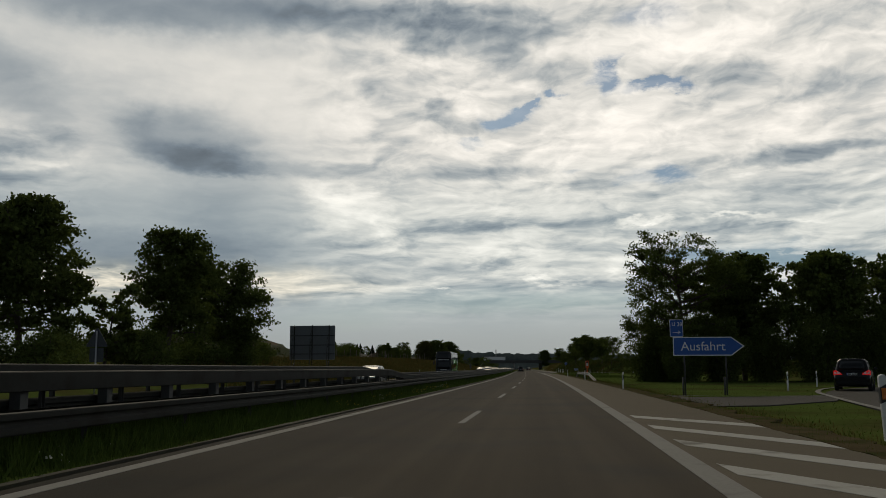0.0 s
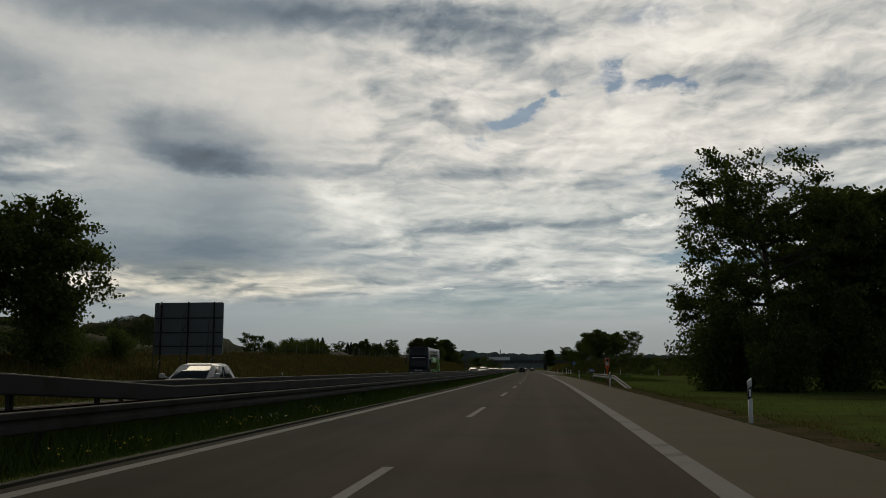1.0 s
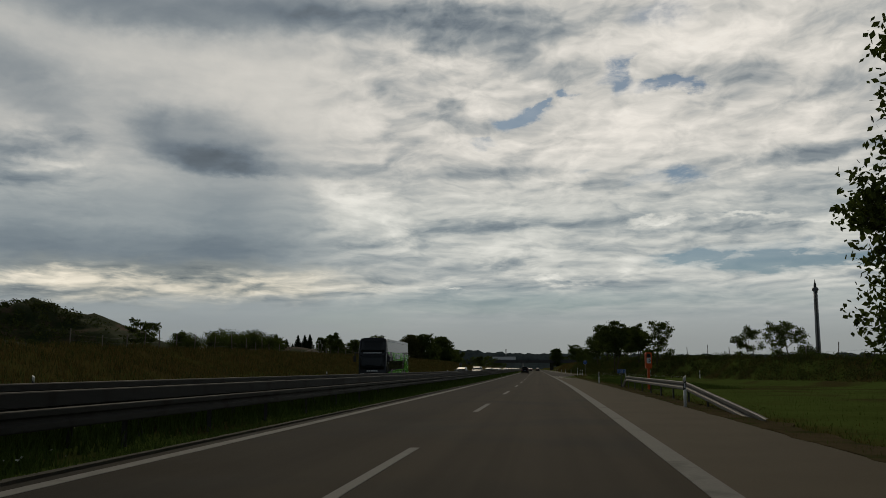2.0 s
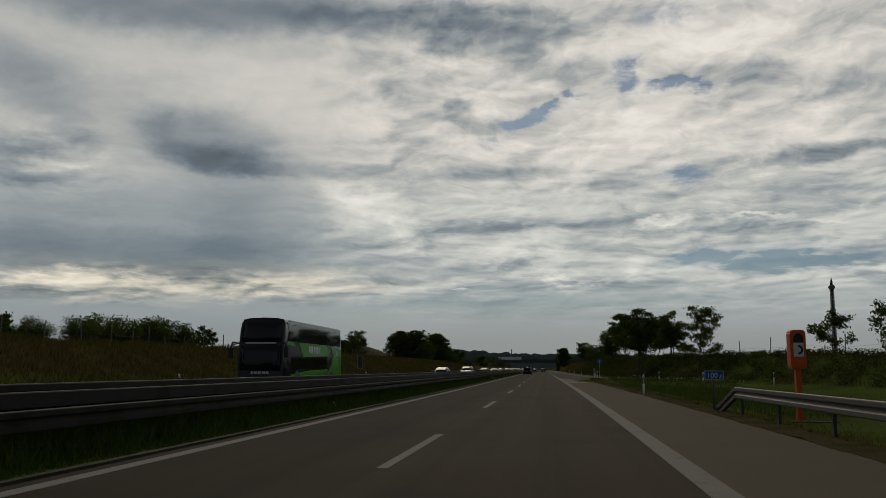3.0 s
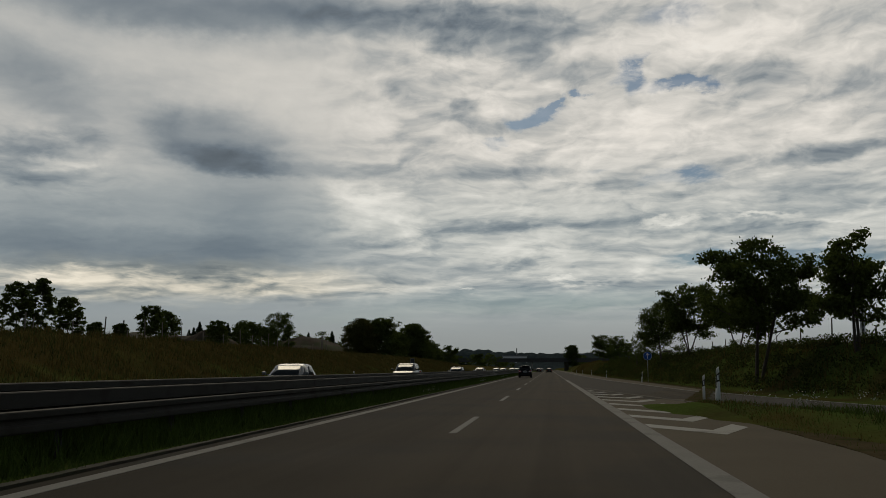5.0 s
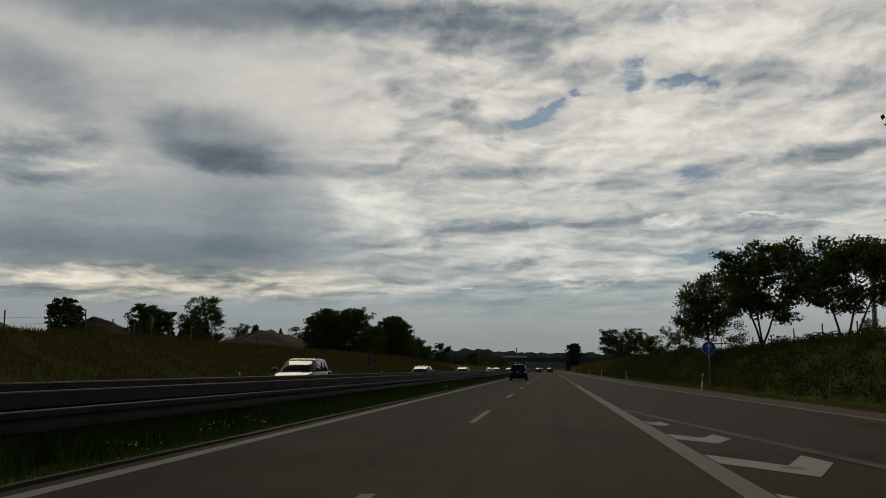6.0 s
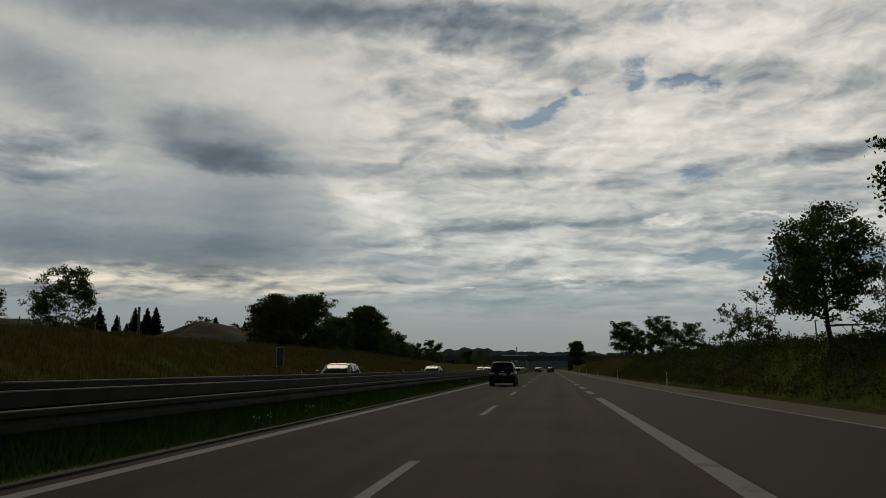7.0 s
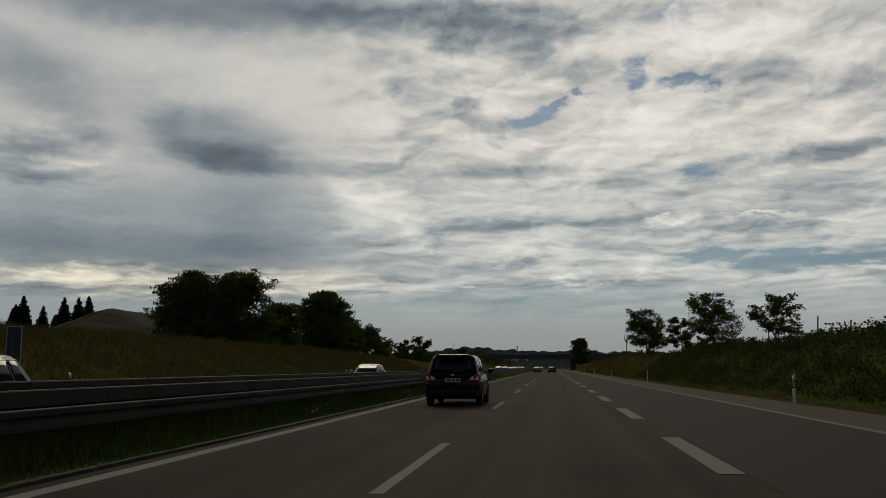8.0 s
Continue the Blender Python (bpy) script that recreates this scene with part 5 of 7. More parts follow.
rb = random.Random(5)
for i in range(66):
    y = 108 + i * 3.95 + rb.uniform(-1.5, 1.5)
    off = float(np.interp(y, FOOT_Y, FOOT_X)) + rb.uniform(4.2, 7.5)
    spot.append((off + rxf(y), y, rb.uniform(0.35, 0.8), rb.uniform(0, 360)))
for i, (x, y, s, t) in enumerate(spot):
    m = pose(x, y, lz(x, y) - 0.05, 0, 0, t) @ Matrix.Scale(s, 4)
    if i < 3:
        bk[i].matrix_basis = m
    else:
        copy_thing(bk[i % 3], m)
for i, (x, y, s) in enumerate(((40, 205, 2.0), (47, 214, 1.6), (58, 222, 2.2), (36, 190, 1.6), (30, 176, 1.3), (66, 230, 2.0), (52, 200, 1.5))):
    copy_thing(bk[i % 3], pose(x, y, lz(x, y) - 0.05, 0, 0, i * 50) @ Matrix.Scale(s, 4))


def blades(name, seed, count, place, hmin, hmax, width, mat_, lab, lean=0.35):
    """Loose grass: single bent blades, standing where place(rng, n) puts them."""
    rng = np.random.default_rng(seed)
    off, y = place(rng, count)
    x = road_x(y) + off
    z = land(off, y) - 0.02
    h = rng.uniform(hmin, hmax, count) * rng.uniform(0.6, 1.0, count)
    a = rng.uniform(0, 6.28, count)
    w = width * rng.uniform(0.7, 1.3, count)
    bx, by = np.cos(a) * w, np.sin(a) * w
    lx, ly = rng.normal(size=count) * lean * h, rng.normal(size=count) * lean * h
    p0 = np.stack([x - bx, y - by, z], -1)
    p1 = np.stack([x + bx, y + by, z], -1)
    p2 = np.stack([x + lx + bx * 0.1, y + ly, z + h], -1)
    v = np.stack([p0, p1, p2], 1).reshape(-1, 3)
    f = np.arange(3 * count).reshape(-1, 3)
    return tagged(new(name, from_arrays(name, v, f, mat_)), lab, "grass", kind="stuff")


def clumped(lo, hi, y0, y1, clump=0.5):
    def place(rng, n):
        k = max(n // 14, 1)
        co, cy = rng.uniform(lo, hi, k), rng.uniform(y0, y1, k)
        i = rng.integers(0, k, n)
        return np.clip(co[i] + rng.normal(size=n) * clump * 0.4, lo, hi), cy[i] + rng.normal(size=n) * clump
    return place


def thin_stretch(place):
    """Leaves the stretch where the median is bare almost free of tall grass."""
    def placed(rng, n):
        off, y = place(rng, n)
        bare = (y > 79) & (y < 104) & (rng.uniform(size=n) < 0.9)
        return off, np.where(bare, rng.uniform(140, 360, n), y)
    return placed


def verge_right(rng, n):
    y = rng.uniform(-20, 340, n)
    e = np.interp(y, EDGE_Y, EDGE_R)
    return e + np.abs(rng.normal(size=n)) * 0.8 + 0.02, y


blades("median_grass", 1, 60000, clumped(-6.6, -5.76, -10, 360, 0.35), 0.08, 0.28, 0.012, GRASS_GREEN, "lush green grass between kerb and crash barrier")
blades("median_grass", 2, 85000, thin_stretch(clumped(-7.7, -6.55, -10, 360, 0.4)), 0.22, 0.62, 0.016, GRASS_GREEN, "green grass under the crash barriers")
blades("median_grass", 20, 90000, thin_stretch(clumped(-7.9, -7.15, -10, 360, 0.4)), 0.4, 0.78, 0.02, GRASS_GREEN, "tall dark grass growing through the crash barriers", 0.2)
blades("median_grass", 22, 60000, clumped(-9.2, -7.95, -10, 340, 0.4), 0.45, 0.85, 0.022, GRASS_GREEN, "tall dark grass between the crash barriers", 0.2)
blades("verge_grass", 3, 30000, verge_right, 0.05, 0.20, 0.010, GRASS_VERGE, "short green grass along the hard shoulder")
blades("verge_grass", 4, 40000, verge_right, 0.04, 0.16, 0.012, GRASS_DRY, "dry straw grass along the hard shoulder")


def field_right(rng, n):
    y = rng.uniform(10, 200, n)
    return rng.uniform(6, 26, n), y


blades("field_grass", 21, 26000, lambda rng, n: (rng.uniform(6.2, 12.5, n), rng.uniform(125, 196, n)), 0.10, 0.34, 0.014, GRASS_VERGE, "longer green meadow grass before the ramp")
blades("field_grass", 5, 36000, field_right, 0.04, 0.13, 0.012, GRASS_VERGE, "green meadow grass beside the road")


def slope_left(rng, n):
    y = rng.uniform(60, 430, n)
    return -18.9 - rng.uniform(0, 13.5, n), y


blades("bank_grass", 6, 130000, slope_left, 0.2, 0.6, 0.026, GRASS_DRY, "tall dry brown grass on the bank", 0.25)
blades("bank_grass", 7, 70000, slope_left, 0.2, 0.55, 0.028, WEED, "green weeds among the dry grass on the bank", 0.25)


def slope_right(rng, n):
    y = rng.uniform(105, 375, n)
    return np.interp(y, FOOT_Y, FOOT_X) + rng.uniform(0.3, 7.5, n), y


def slope_far(rng, n):
    y = rng.uniform(345, 560, n)
    return np.interp(y, FOOT_Y, FOOT_X) + rng.uniform(0.2, 8.0, n), y


blades("bank_grass", 31, 26000, slope_far, 0.15, 0.5, 0.03, GRASS_DRY, "dry brown grass on the far end of the bank", 0.25)


def weeds(name, seed, count, place, size, rise, mat_, lab):
    """Leafy weeds: small leaves piled into low tufts."""
    rng = np.random.default_rng(seed)
    k = count // 22
    off, y = place(rng, k)
    c = np.stack([road_x(y) + off, y, land(off, y) + rise * rng.uniform(0.1, 1.0, k)], -1)
    v, f = leaf_arrays(rng, c, 0.22 * np.ones(5), size, count)
    return tagged(new(name, from_arrays(name, v, f, mat_)), lab, "weeds", kind="stuff")


weeds("bank_weeds", 8, 90000, slope_right, 0.075, 0.5, WEED, "tall tangled weeds over the bank beside the joining lane")
weeds("bank_weeds", 9, 24000, slope_right, 0.075, 0.6, LEAF_A, "dark bramble thicket on the bank beside the joining lane")
blades("bank_grass", 10, 26000, slope_right, 0.3, 0.9, 0.02, GRASS_DRY, "dry stalks among the weeds on the bank", 0.2)


def flowers(name, seed, count, place, r, hmin, hmax, mat_, lab):
    rng = np.random.default_rng(seed)
    off, y = place(rng, count)
    c = np.stack([road_x(y) + off, y, land(off, y) + rng.uniform(hmin, hmax, count)], -1)
    v, f = leaf_arrays(rng, c, 0.0, r, count, 0.3, 0.9)
    v = v.reshape(count, 4, 3)
    v = v - v.mean(1, keepdims=True) + c[:, None]
    return tagged(new(name, from_arrays(name, v.reshape(-1, 3), f, mat_)), lab, "flowers", kind="stuff")


flowers("yellow_flowers", 11, 150, clumped(-6.7, -6.05, 24, 66, 0.6), 0.018, 0.15, 0.34, FLOWER_Y, "small yellow flowers in the median grass")
flowers("white_flowers", 12, 260, clumped(-6.8, -6.0, -10, 330, 0.4), 0.02, 0.15, 0.36, FLOWER_W, "small white flowers in the median grass")
flowers("white_flowers", 13, 500, clumped(7.5, 15, 165, 205, 0.5), 0.03, 0.2, 0.5, FLOWER_W, "white umbels in the verge by the ramp")


# crumbs of stone and earth on the hard shoulder
rng = np.random.default_rng(41)
n_ = 60
yy_ = 279 + rng.normal(size=n_) * 2.2
cc_ = np.stack([road_x(yy_) + 7.4 + rng.normal(size=n_) * 0.35, yy_, np.full(n_, 0.012)], -1)
rad_ = rng.uniform(0.012, 0.04, n_)
unit = np.array([(1, 0, 0), (0, 1, 0), (-1, 0, 0), (0, -1, 0), (0, 0, 0.8), (0, 0, -0.3)])
tri = np.array([(0, 1, 4), (1, 2, 4), (2, 3, 4), (3, 0, 4), (1, 0, 5), (2, 1, 5), (3, 2, 5), (0, 3, 5)])
pv = (cc_[:, None] + unit[None] * rad_[:, None, None] * rng.uniform(0.7, 1.3, (n_, 6, 1))).reshape(-1, 3)
pf = (np.arange(n_)[:, None, None] * 6 + tri[None]).reshape(-1, 3)
tagged(new("gravel_crumbs", from_arrays("gravel_crumbs", pv, pf, BARK)), "dark crumbs of earth and gravel on the shoulder", "gravel", kind="stuff")


# ---------------------------------------------------------------- signs and roadside fittings
def text_part(body, size, mat_, parent, m, name="lettering", lab=""):
    """Raised lettering in the built-in font, as a mesh."""
    cu = bpy.data.curves.new(name, "FONT")
    cu.body, cu.size, cu.extrude = body, size, 0.003
    tmp = new("lettering_source", cu)
    bpy.context.view_layer.update()
    me = bpy.data.meshes.new_from_object(tmp)
    bpy.data.objects.remove(tmp)
    me.materials.clear()
    me.materials.append(mat_)
    ob = new(name, me)
    ob.parent = parent
    ob.matrix_basis = m
    if lab:
        tagged(ob, lab)
    return ob


def outline_frame(bm_, pts, w, y0, y1):
    """A raised border w wide inside the convex outline pts of (x, z)."""
    cx, cz = sum(p[0] for p in pts) / len(pts), sum(p[1] for p in pts) / len(pts)
    n = len(pts)
    inner = []
    for i in range(n):
        p0, p1, p2 = Vector(pts[i - 1]), Vector(pts[i]), Vector(pts[(i + 1) % n])
        d0, d1 = (p1 - p0).normalized(), (p2 - p1).normalized()
        n0, n1 = Vector((-d0.y, d0.x)), Vector((-d1.y, d1.x))
        if n0.dot(Vector((cx, cz)) - p1) < 0:
            n0, n1 = -n0, -n1
        k = (n0 + n1).normalized()
        inner.append(p1 + k * (w / max(k.dot(n0), 0.3)))
    a = [bm_.verts.new((p[0], y0, p[1])) for p in pts]
    b = [bm_.verts.new((p[0], y0, p[1])) for p in inner]
    c = [bm_.verts.new((p[0], y1, p[1])) for p in pts]
    d = [bm_.verts.new((p[0], y1, p[1])) for p in inner]
    fs = []
    for i in range(n):
        j = (i + 1) % n
        fs += [bm_.faces.new((a[i], a[j], b[j], b[i])), bm_.faces.new((a[i], c[i], c[j], a[j])), bm_.faces.new((b[i], b[j], d[j], d[i])), bm_.faces.new((c[i], d[i], d[j], c[j]))]
    bmesh.ops.recalc_face_normals(bm_, faces=fs)


def rounded(w, h, r, x0=0.0, z0=0.0):
    pts = []
    for cx, cz, a0 in ((w - r, h - r, 0), (r, h - r, 90), (r, r, 180), (w - r, r, 270)):
        for k in range(4):
            a = radians(a0 + 30 * k)
            pts.append((x0 + cx + r * math.cos(a), z0 + cz + r * math.sin(a)))
    return pts


# exit arrow with the detour plate above it
ax, ay = 6.85, 44.4
sign = empty("exit_sign", pose(ax, ay, lz(ax, ay)))
tagged(sign, "blue arrow-shaped exit sign reading Ausfahrt on two posts", "road sign")
g = -lz(ax, ay)
arrow = [(0, 1.80 + g), (2.72, 1.80 + g), (3.32, 2.245 + g), (2.72, 2.69 + g), (0, 2.69 + g)]
part("panel", prism(BM(), arrow, 0.0, 0.04), SIGN_BLUE, sign)
bm = BM()
outline_frame(bm, arrow, 0.045, -0.006, 0.004)
part("border", bm, SIGN_WHITE, sign, "white border")
text_part("Ausfahrt", 0.60, SIGN_WHITE, sign, pose(0.36, -0.006, 2.05 + g, 90, 0, 0) @ Matrix.Scale(1.0, 4), "lettering", "white lettering Ausfahrt")
for px in (0.52, 2.45):
    part("post", tube(BM(), (px, 0.08, -0.3), (px, 0.08, 2.6 + g), 0.038, n=10), STEEL_POST, sign)
    part("post_foot", tube(BM(), (px - 0.09, 0.1, -0.3), (px - 0.09, 0.1, 0.85), 0.045, n=8), STEEL_POST, sign)
up_ = empty("detour_sign", pose(ax - 0.12, ay + 0.02, lz(ax, ay)))
tagged(up_, "small blue plate U 38 with white arrow above the exit sign", "road sign")
plate = rounded(0.62, 0.82, 0.05, 0.0, 2.705 + g)
part("panel", prism(BM(), plate, 0.0, 0.03), SIGN_BLUE, up_)
bm = BM()
outline_frame(bm, plate, 0.022, -0.006, 0.004)
part("border", bm, SIGN_WHITE, up_)
text_part("U 38", 0.25, SIGN_WHITE, up_, pose(0.09, -0.005, 3.22 + g, 90), "lettering", "white lettering U 38")
bm = BM()
box(bm, 0.14, 0.42, -0.008, 0.002, 2.90 + g, 2.925 + g)
prism(bm, [(0.36, 2.995 + g), (0.39, 3.0 + g), (0.50, 2.915 + g), (0.39, 2.825 + g), (0.36, 2.83 + g), (0.45, 2.913 + g)], -0.008, 0.002)
part("arrow", bm, SIGN_WHITE, up_)
part("bracket", tube(BM(), (0.31, 0.05, 2.4 + g), (0.31, 0.05, 3.45 + g), 0.03, n=8), STEEL_POST, up_)

# round straight-on sign
bx, by = 9.85, 253.2
rs = empty("direction_sign", pose(bx, by, lz(bx, by)))
tagged(rs, "round blue sign with white upward arrow on a thin pole", "road sign")
disc = [(0.40 * math.cos(a), 2.52 + 0.40 * math.sin(a)) for a in np.linspace(0, 2 * math.pi, 33)[:-1]]
part("panel", prism(BM(), disc, 0.0, 0.02), SIGN_BLUE, rs)
bm = BM()
outline_frame(bm, disc, 0.018, -0.006, 0.004)
part("border", bm, SIGN_WHITE, rs)
bm = BM()
box(bm, -0.03, 0.03, -0.007, 0.003, 2.26, 2.72)
prism(bm, [(-0.17, 2.60), (-0.13, 2.565), (0, 2.71), (0.13, 2.565), (0.17, 2.60), (0, 2.80)], -0.0071, 0.0029)
part("arrow", bm, SIGN_WHITE, rs)
part("pole", tube(BM(), (0, 0.05, -0.3), (0, 0.05, 2.88), 0.032, n=10), ALU_FRAME, rs)

# kilometre plate
kx, ky = 6.4, 128.1
km = empty("kilometre_sign", pose(kx, ky, lz(kx, ky), 0, 0, 2))
tagged(km, "small blue kilometre plate reading 100,0 on a pole", "road sign")
plate = rounded(0.56, 0.26, 0.025, -0.28, 0.98)
part("panel", prism(BM(), plate, 0.0, 0.02), SIGN_BLUE, km)
bm = BM()
outline_frame(bm, plate, 0.012, -0.005, 0.004)
part("border", bm, SIGN_WHITE, km)
text_part("100", 0.22, SIGN_WHITE, km, pose(-0.22, -0.005, 1.025, 90), "lettering", "white numerals 100")
text_part(",0", 0.15, SIGN_WHITE, km, pose(0.14, -0.005, 1.025, 90), "lettering", "white small numeral 0")
part("pole", tube(BM(), (-0.02, 0.05, -0.3), (-0.02, 0.05, 1.2), 0.03, n=10), STEEL_POST, km)

# emergency telephone
tx, ty = 7.65, 123.5
ph = empty("emergency_phone", pose(tx, ty, lz(tx, ty), 0, 0, 4))
tagged(ph, "orange emergency telephone pillar with white receiver plate", "emergency phone")
bm = BM()
prism(bm, [(-0.075, -0.25), (0.075, -0.25), (0.065, 1.32), (-0.065, 1.32)], -0.08, 0.08, 0.012)
part("pillar", bm, ORANGE, ph)
bm = BM()
prism(bm, [(-0.175, 1.29), (0.175, 1.29), (0.195, 1.36), (0.195, 2.20), (0.15, 2.27), (-0.15, 2.27), (-0.195, 2.20), (-0.195, 1.36)], -0.15, 0.16, 0.02)
part("housing", bm, ORANGE, ph)
bm = BM()
hood = [(0.125 * math.cos(a), 2.05 + 0.14 * math.sin(a)) for a in np.linspace(0, math.pi, 9)] + [(-0.125, 1.96), (0.125, 1.96)]
prism(bm, hood, -0.158, -0.10)
part("speaker_recess", bm, PLASTIC, ph, "dark speaker recess")
bm = BM()
box(bm, -0.125, 0.125, -0.162, -0.150, 1.60, 1.94, 0.004)
part("receiver_plate", bm, SIGN_WHITE, ph, "white plate with receiver symbol")
bm = BM()
arc = []
for r_, sgn in ((0.105, 1), (0.06, -1)):
    ang = np.linspace(-100, 100, 11)[::sgn]
    arc += [(0.0 + r_ * math.cos(radians(a)), 1.77 + r_ * 1.1 * math.sin(radians(a))) for a in ang]
prism(bm, arc, -0.168, -0.160)
part("receiver_symbol", bm, POST_BLACK, ph)
slab = empty("concrete_slab", pose(tx + 0.1, ty - 0.35, lz(tx, ty)))
tagged(slab, "small concrete standing slab at the emergency telephone", "paving slab")
bm = BM()
box(bm, -0.5, 0.6, -0.4, 0.15, -0.1, 0.02, 0.01)
part("slab", bm, KERB, slab)

# large direction panel, seen from behind
pn = empty("signboard", pose(-22.05, 91.2, 0.0, 0, 0, 0))
tagged(pn, "large grey back of a direction panel on lattice supports", "road sign")
plate = rounded(4.70, 3.45, 0.10, -2.35, 2.18)
part("panel", prism(BM(), plate, 0.0, 0.05), ALU_BACK, pn)
for z in (2.75, 3.65, 4.6):
    bm = BM()
    box(bm, -2.32, 2.32, -0.05, -0.002, z - 0.04, z + 0.04)
    part("stiffener", bm, PLASTIC, pn, "dark horizontal stiffener")
for x in (-1.85, 0.0, 1.75):
    gz = lz(-22.05 + x, 91) - 0.3
    bm = BM()
    box(bm, x - 0.035, x + 0.035, -0.16, -0.06, gz, 5.66)
    part("upright", bm, STEEL, pn)
    bm = BM()
    tube(bm, (x, -1.35, gz), (x, -1.0, 4.3), 0.03, n=6)
    for k in range(5):
        z0 = gz + 0.5 + k * 0.95
        tube(bm, (x, -1.33 + 0.07 * k, z0), (x, -0.1, z0 + 0.75), 0.028, n=5)
    part("lattice_brace", bm, STEEL_POST, pn)
bm = BM()
outline_frame(bm, plate, 0.03, -0.012, 0.02)
part("edge_trim", bm, ALU_FRAME, pn)

# triangular warning sign with plate, from behind
wx, wy = -19.1, 38.9
ws = empty("warning_sign", pose(wx, wy, lz(wx, wy)))
tagged(ws, "grey back of a triangular warning sign with plate below", "road sign")
part("triangle", prism(BM(), [(-0.46, 2.30), (0.46, 2.30), (0.49, 2.36), (0.04, 3.12), (-0.04, 3.12), (-0.49, 2.36)], 0, 0.02), SIGN_DARK, ws)
part("plate", prism(BM(), rounded(0.64, 0.62, 0.04, -0.32, 1.62), 0, 0.02), SIGN_DARK, ws)
part("pole", tube(BM(), (0, -0.05, -0.3), (0, -0.05, 3.0), 0.038, n=10), ALU_FRAME, ws)

# narrow upright sign backs beyond the other carriageway
nb = empty("narrow_sign")
bm = BM()
prism(bm, rounded(0.56, 1.38, 0.04, -0.28, 1.36), 0, 0.03)
part("panel", bm, SIGN_DARK, nb)
bm = BM()
outline_frame(bm, rounded(0.56, 1.38, 0.04, -0.28, 1.36), 0.03, -0.012, 0.01)
part("rim", bm, ALU_FRAME, nb)
part("pole", tube(BM(), (0, -0.05, -0.3), (0, -0.05, 2.6), 0.035, n=8), STEEL_POST, nb)
tagged(nb, "dark back of a narrow upright roadside sign", "road sign", "narrow sign backs")
for i, (x, y) in enumerate(((-18.0, 192.5), (-19.2, 294.8))):
    m = pose(x, y, lz(x, y), 0, 0, 8)
    if i == 0:
        nb.matrix_basis = m
    else:
        copy_thing(nb, m)

# near marker post of the exit, with amber reflector
mp = empty("marker_post", pose(6.32, 17.1, lz(6.32, 17.1), 0, -3, 0))
tagged(mp, "large white marker post with black band and amber reflector", "roadside post")
part("shaft", prism(BM(), [(-0.07, -0.2), (0.07, -0.2), (0.065, 0.72), (-0.065, 0.66)], -0.05, 0.05, 0.012), POST_WHITE, mp)
part("black_band", prism(BM(), [(-0.066, 0.66), (0.066, 0.72), (0.066, 1.0), (-0.066, 0.94)], -0.052, 0.052), POST_BLACK, mp)
part("cap", prism(BM(), [(-0.065, 0.942), (0.065, 1.002), (0.062, 1.14), (0.03, 1.17), (-0.03, 1.165), (-0.062, 1.13)], -0.05, 0.05, 0.01), POST_WHITE, mp)
bm = BM()
box(bm, -0.045, 0.045, -0.06, -0.05, 0.73, 0.93, 0.004)
part("reflector", bm, AMBER, mp, "amber reflector")

# stake fences on the crests
def stakes(name, lab, pts, hmin, hmax, seed):
    r_ = random.Random(seed)
    e = empty(name)
    tagged(e, lab, "fence")
    bm_ = BM()
    tube(bm_, (0, 0, -0.3), (0, 0, 1.0), 0.05, 0.045, 7)
    me = bpy.data.meshes.new("stake")
    bm_.to_mesh(me)
    bm_.free()
    me.materials.append(WOOD)
    for x, y in pts:
        shared("stake", me, e, pose(x, y, lz(x, y), r_.uniform(-4, 4), r_.uniform(-4, 4), 0) @ Matrix.Diagonal((1, 1, r_.uniform(hmin, hmax), 1)))
    wires = []
    for k in (0.55, 0.95):
        line = [(x, y, lz(x, y) + k) for x, y in pts]
        wires.append((np.array(line), np.full(len(line), 0.006)))
    v, f = tubes_arrays(wires, 4)
    ob_ = new("wire", from_arrays("wire", v, f, STEEL_POST))
    ob_.parent = e


stakes("fence", "weathered wooden stake fence with wire on the bank", [(-32.5 + 0.6 * math.sin(y * 0.2), y) for y in np.arange(128, 300, 4.2)], 1.1, 1.9, 3)
stakes("fence", "weathered wooden stake fence with wire on the crest", [(rxf(y) + float(np.interp(y, FOOT_Y, FOOT_X)) + 7.6, y) for y in np.arange(150, 345, 6.5)], 1.2, 2.2, 4)
for x, y, h, r_ in ((-35.5, 306, 2.9, 0.13), (-33.5, 211, 1.3, 0.14), (-34, 222, 1.6, 0.06), (-36, 240, 2.0, 0.07)):
    pl = empty("wooden_pole", pose(x, y, lz(x, y)))
    tagged(pl, "bare dark wooden pole on the bank", "pole", "poles on the bank")
    part("pole", tube(BM(), (0, 0, -0.3), (0.02, 0, h), r_, r_ * 0.85, 9), WOOD, pl)

# ---------------------------------------------------------------- heaps, hut and distance
EARTH = material("earth_heap", (0.062, 0.048, 0.034), 0.95, spec=0.05, vary=0.35, scale=0.25, grain=3, grain_amount=0.3, bump=0.8, second=(0.045, 0.055, 0.024), second_amount=0.25)
GRAVEL = material("pale_gravel", (0.19, 0.165, 0.13), 0.95, spec=0.05, vary=0.25, scale=0.6, grain=6, grain_amount=0.3, bump=0.8)
GREENHEAP = material("overgrown_heap", (0.034, 0.045, 0.018), 0.95, spec=0.05, vary=0.4, scale=0.4, grain=3, grain_amount=0.4, bump=1.0, second=(0.085, 0.06, 0.038), second_amount=0.2)


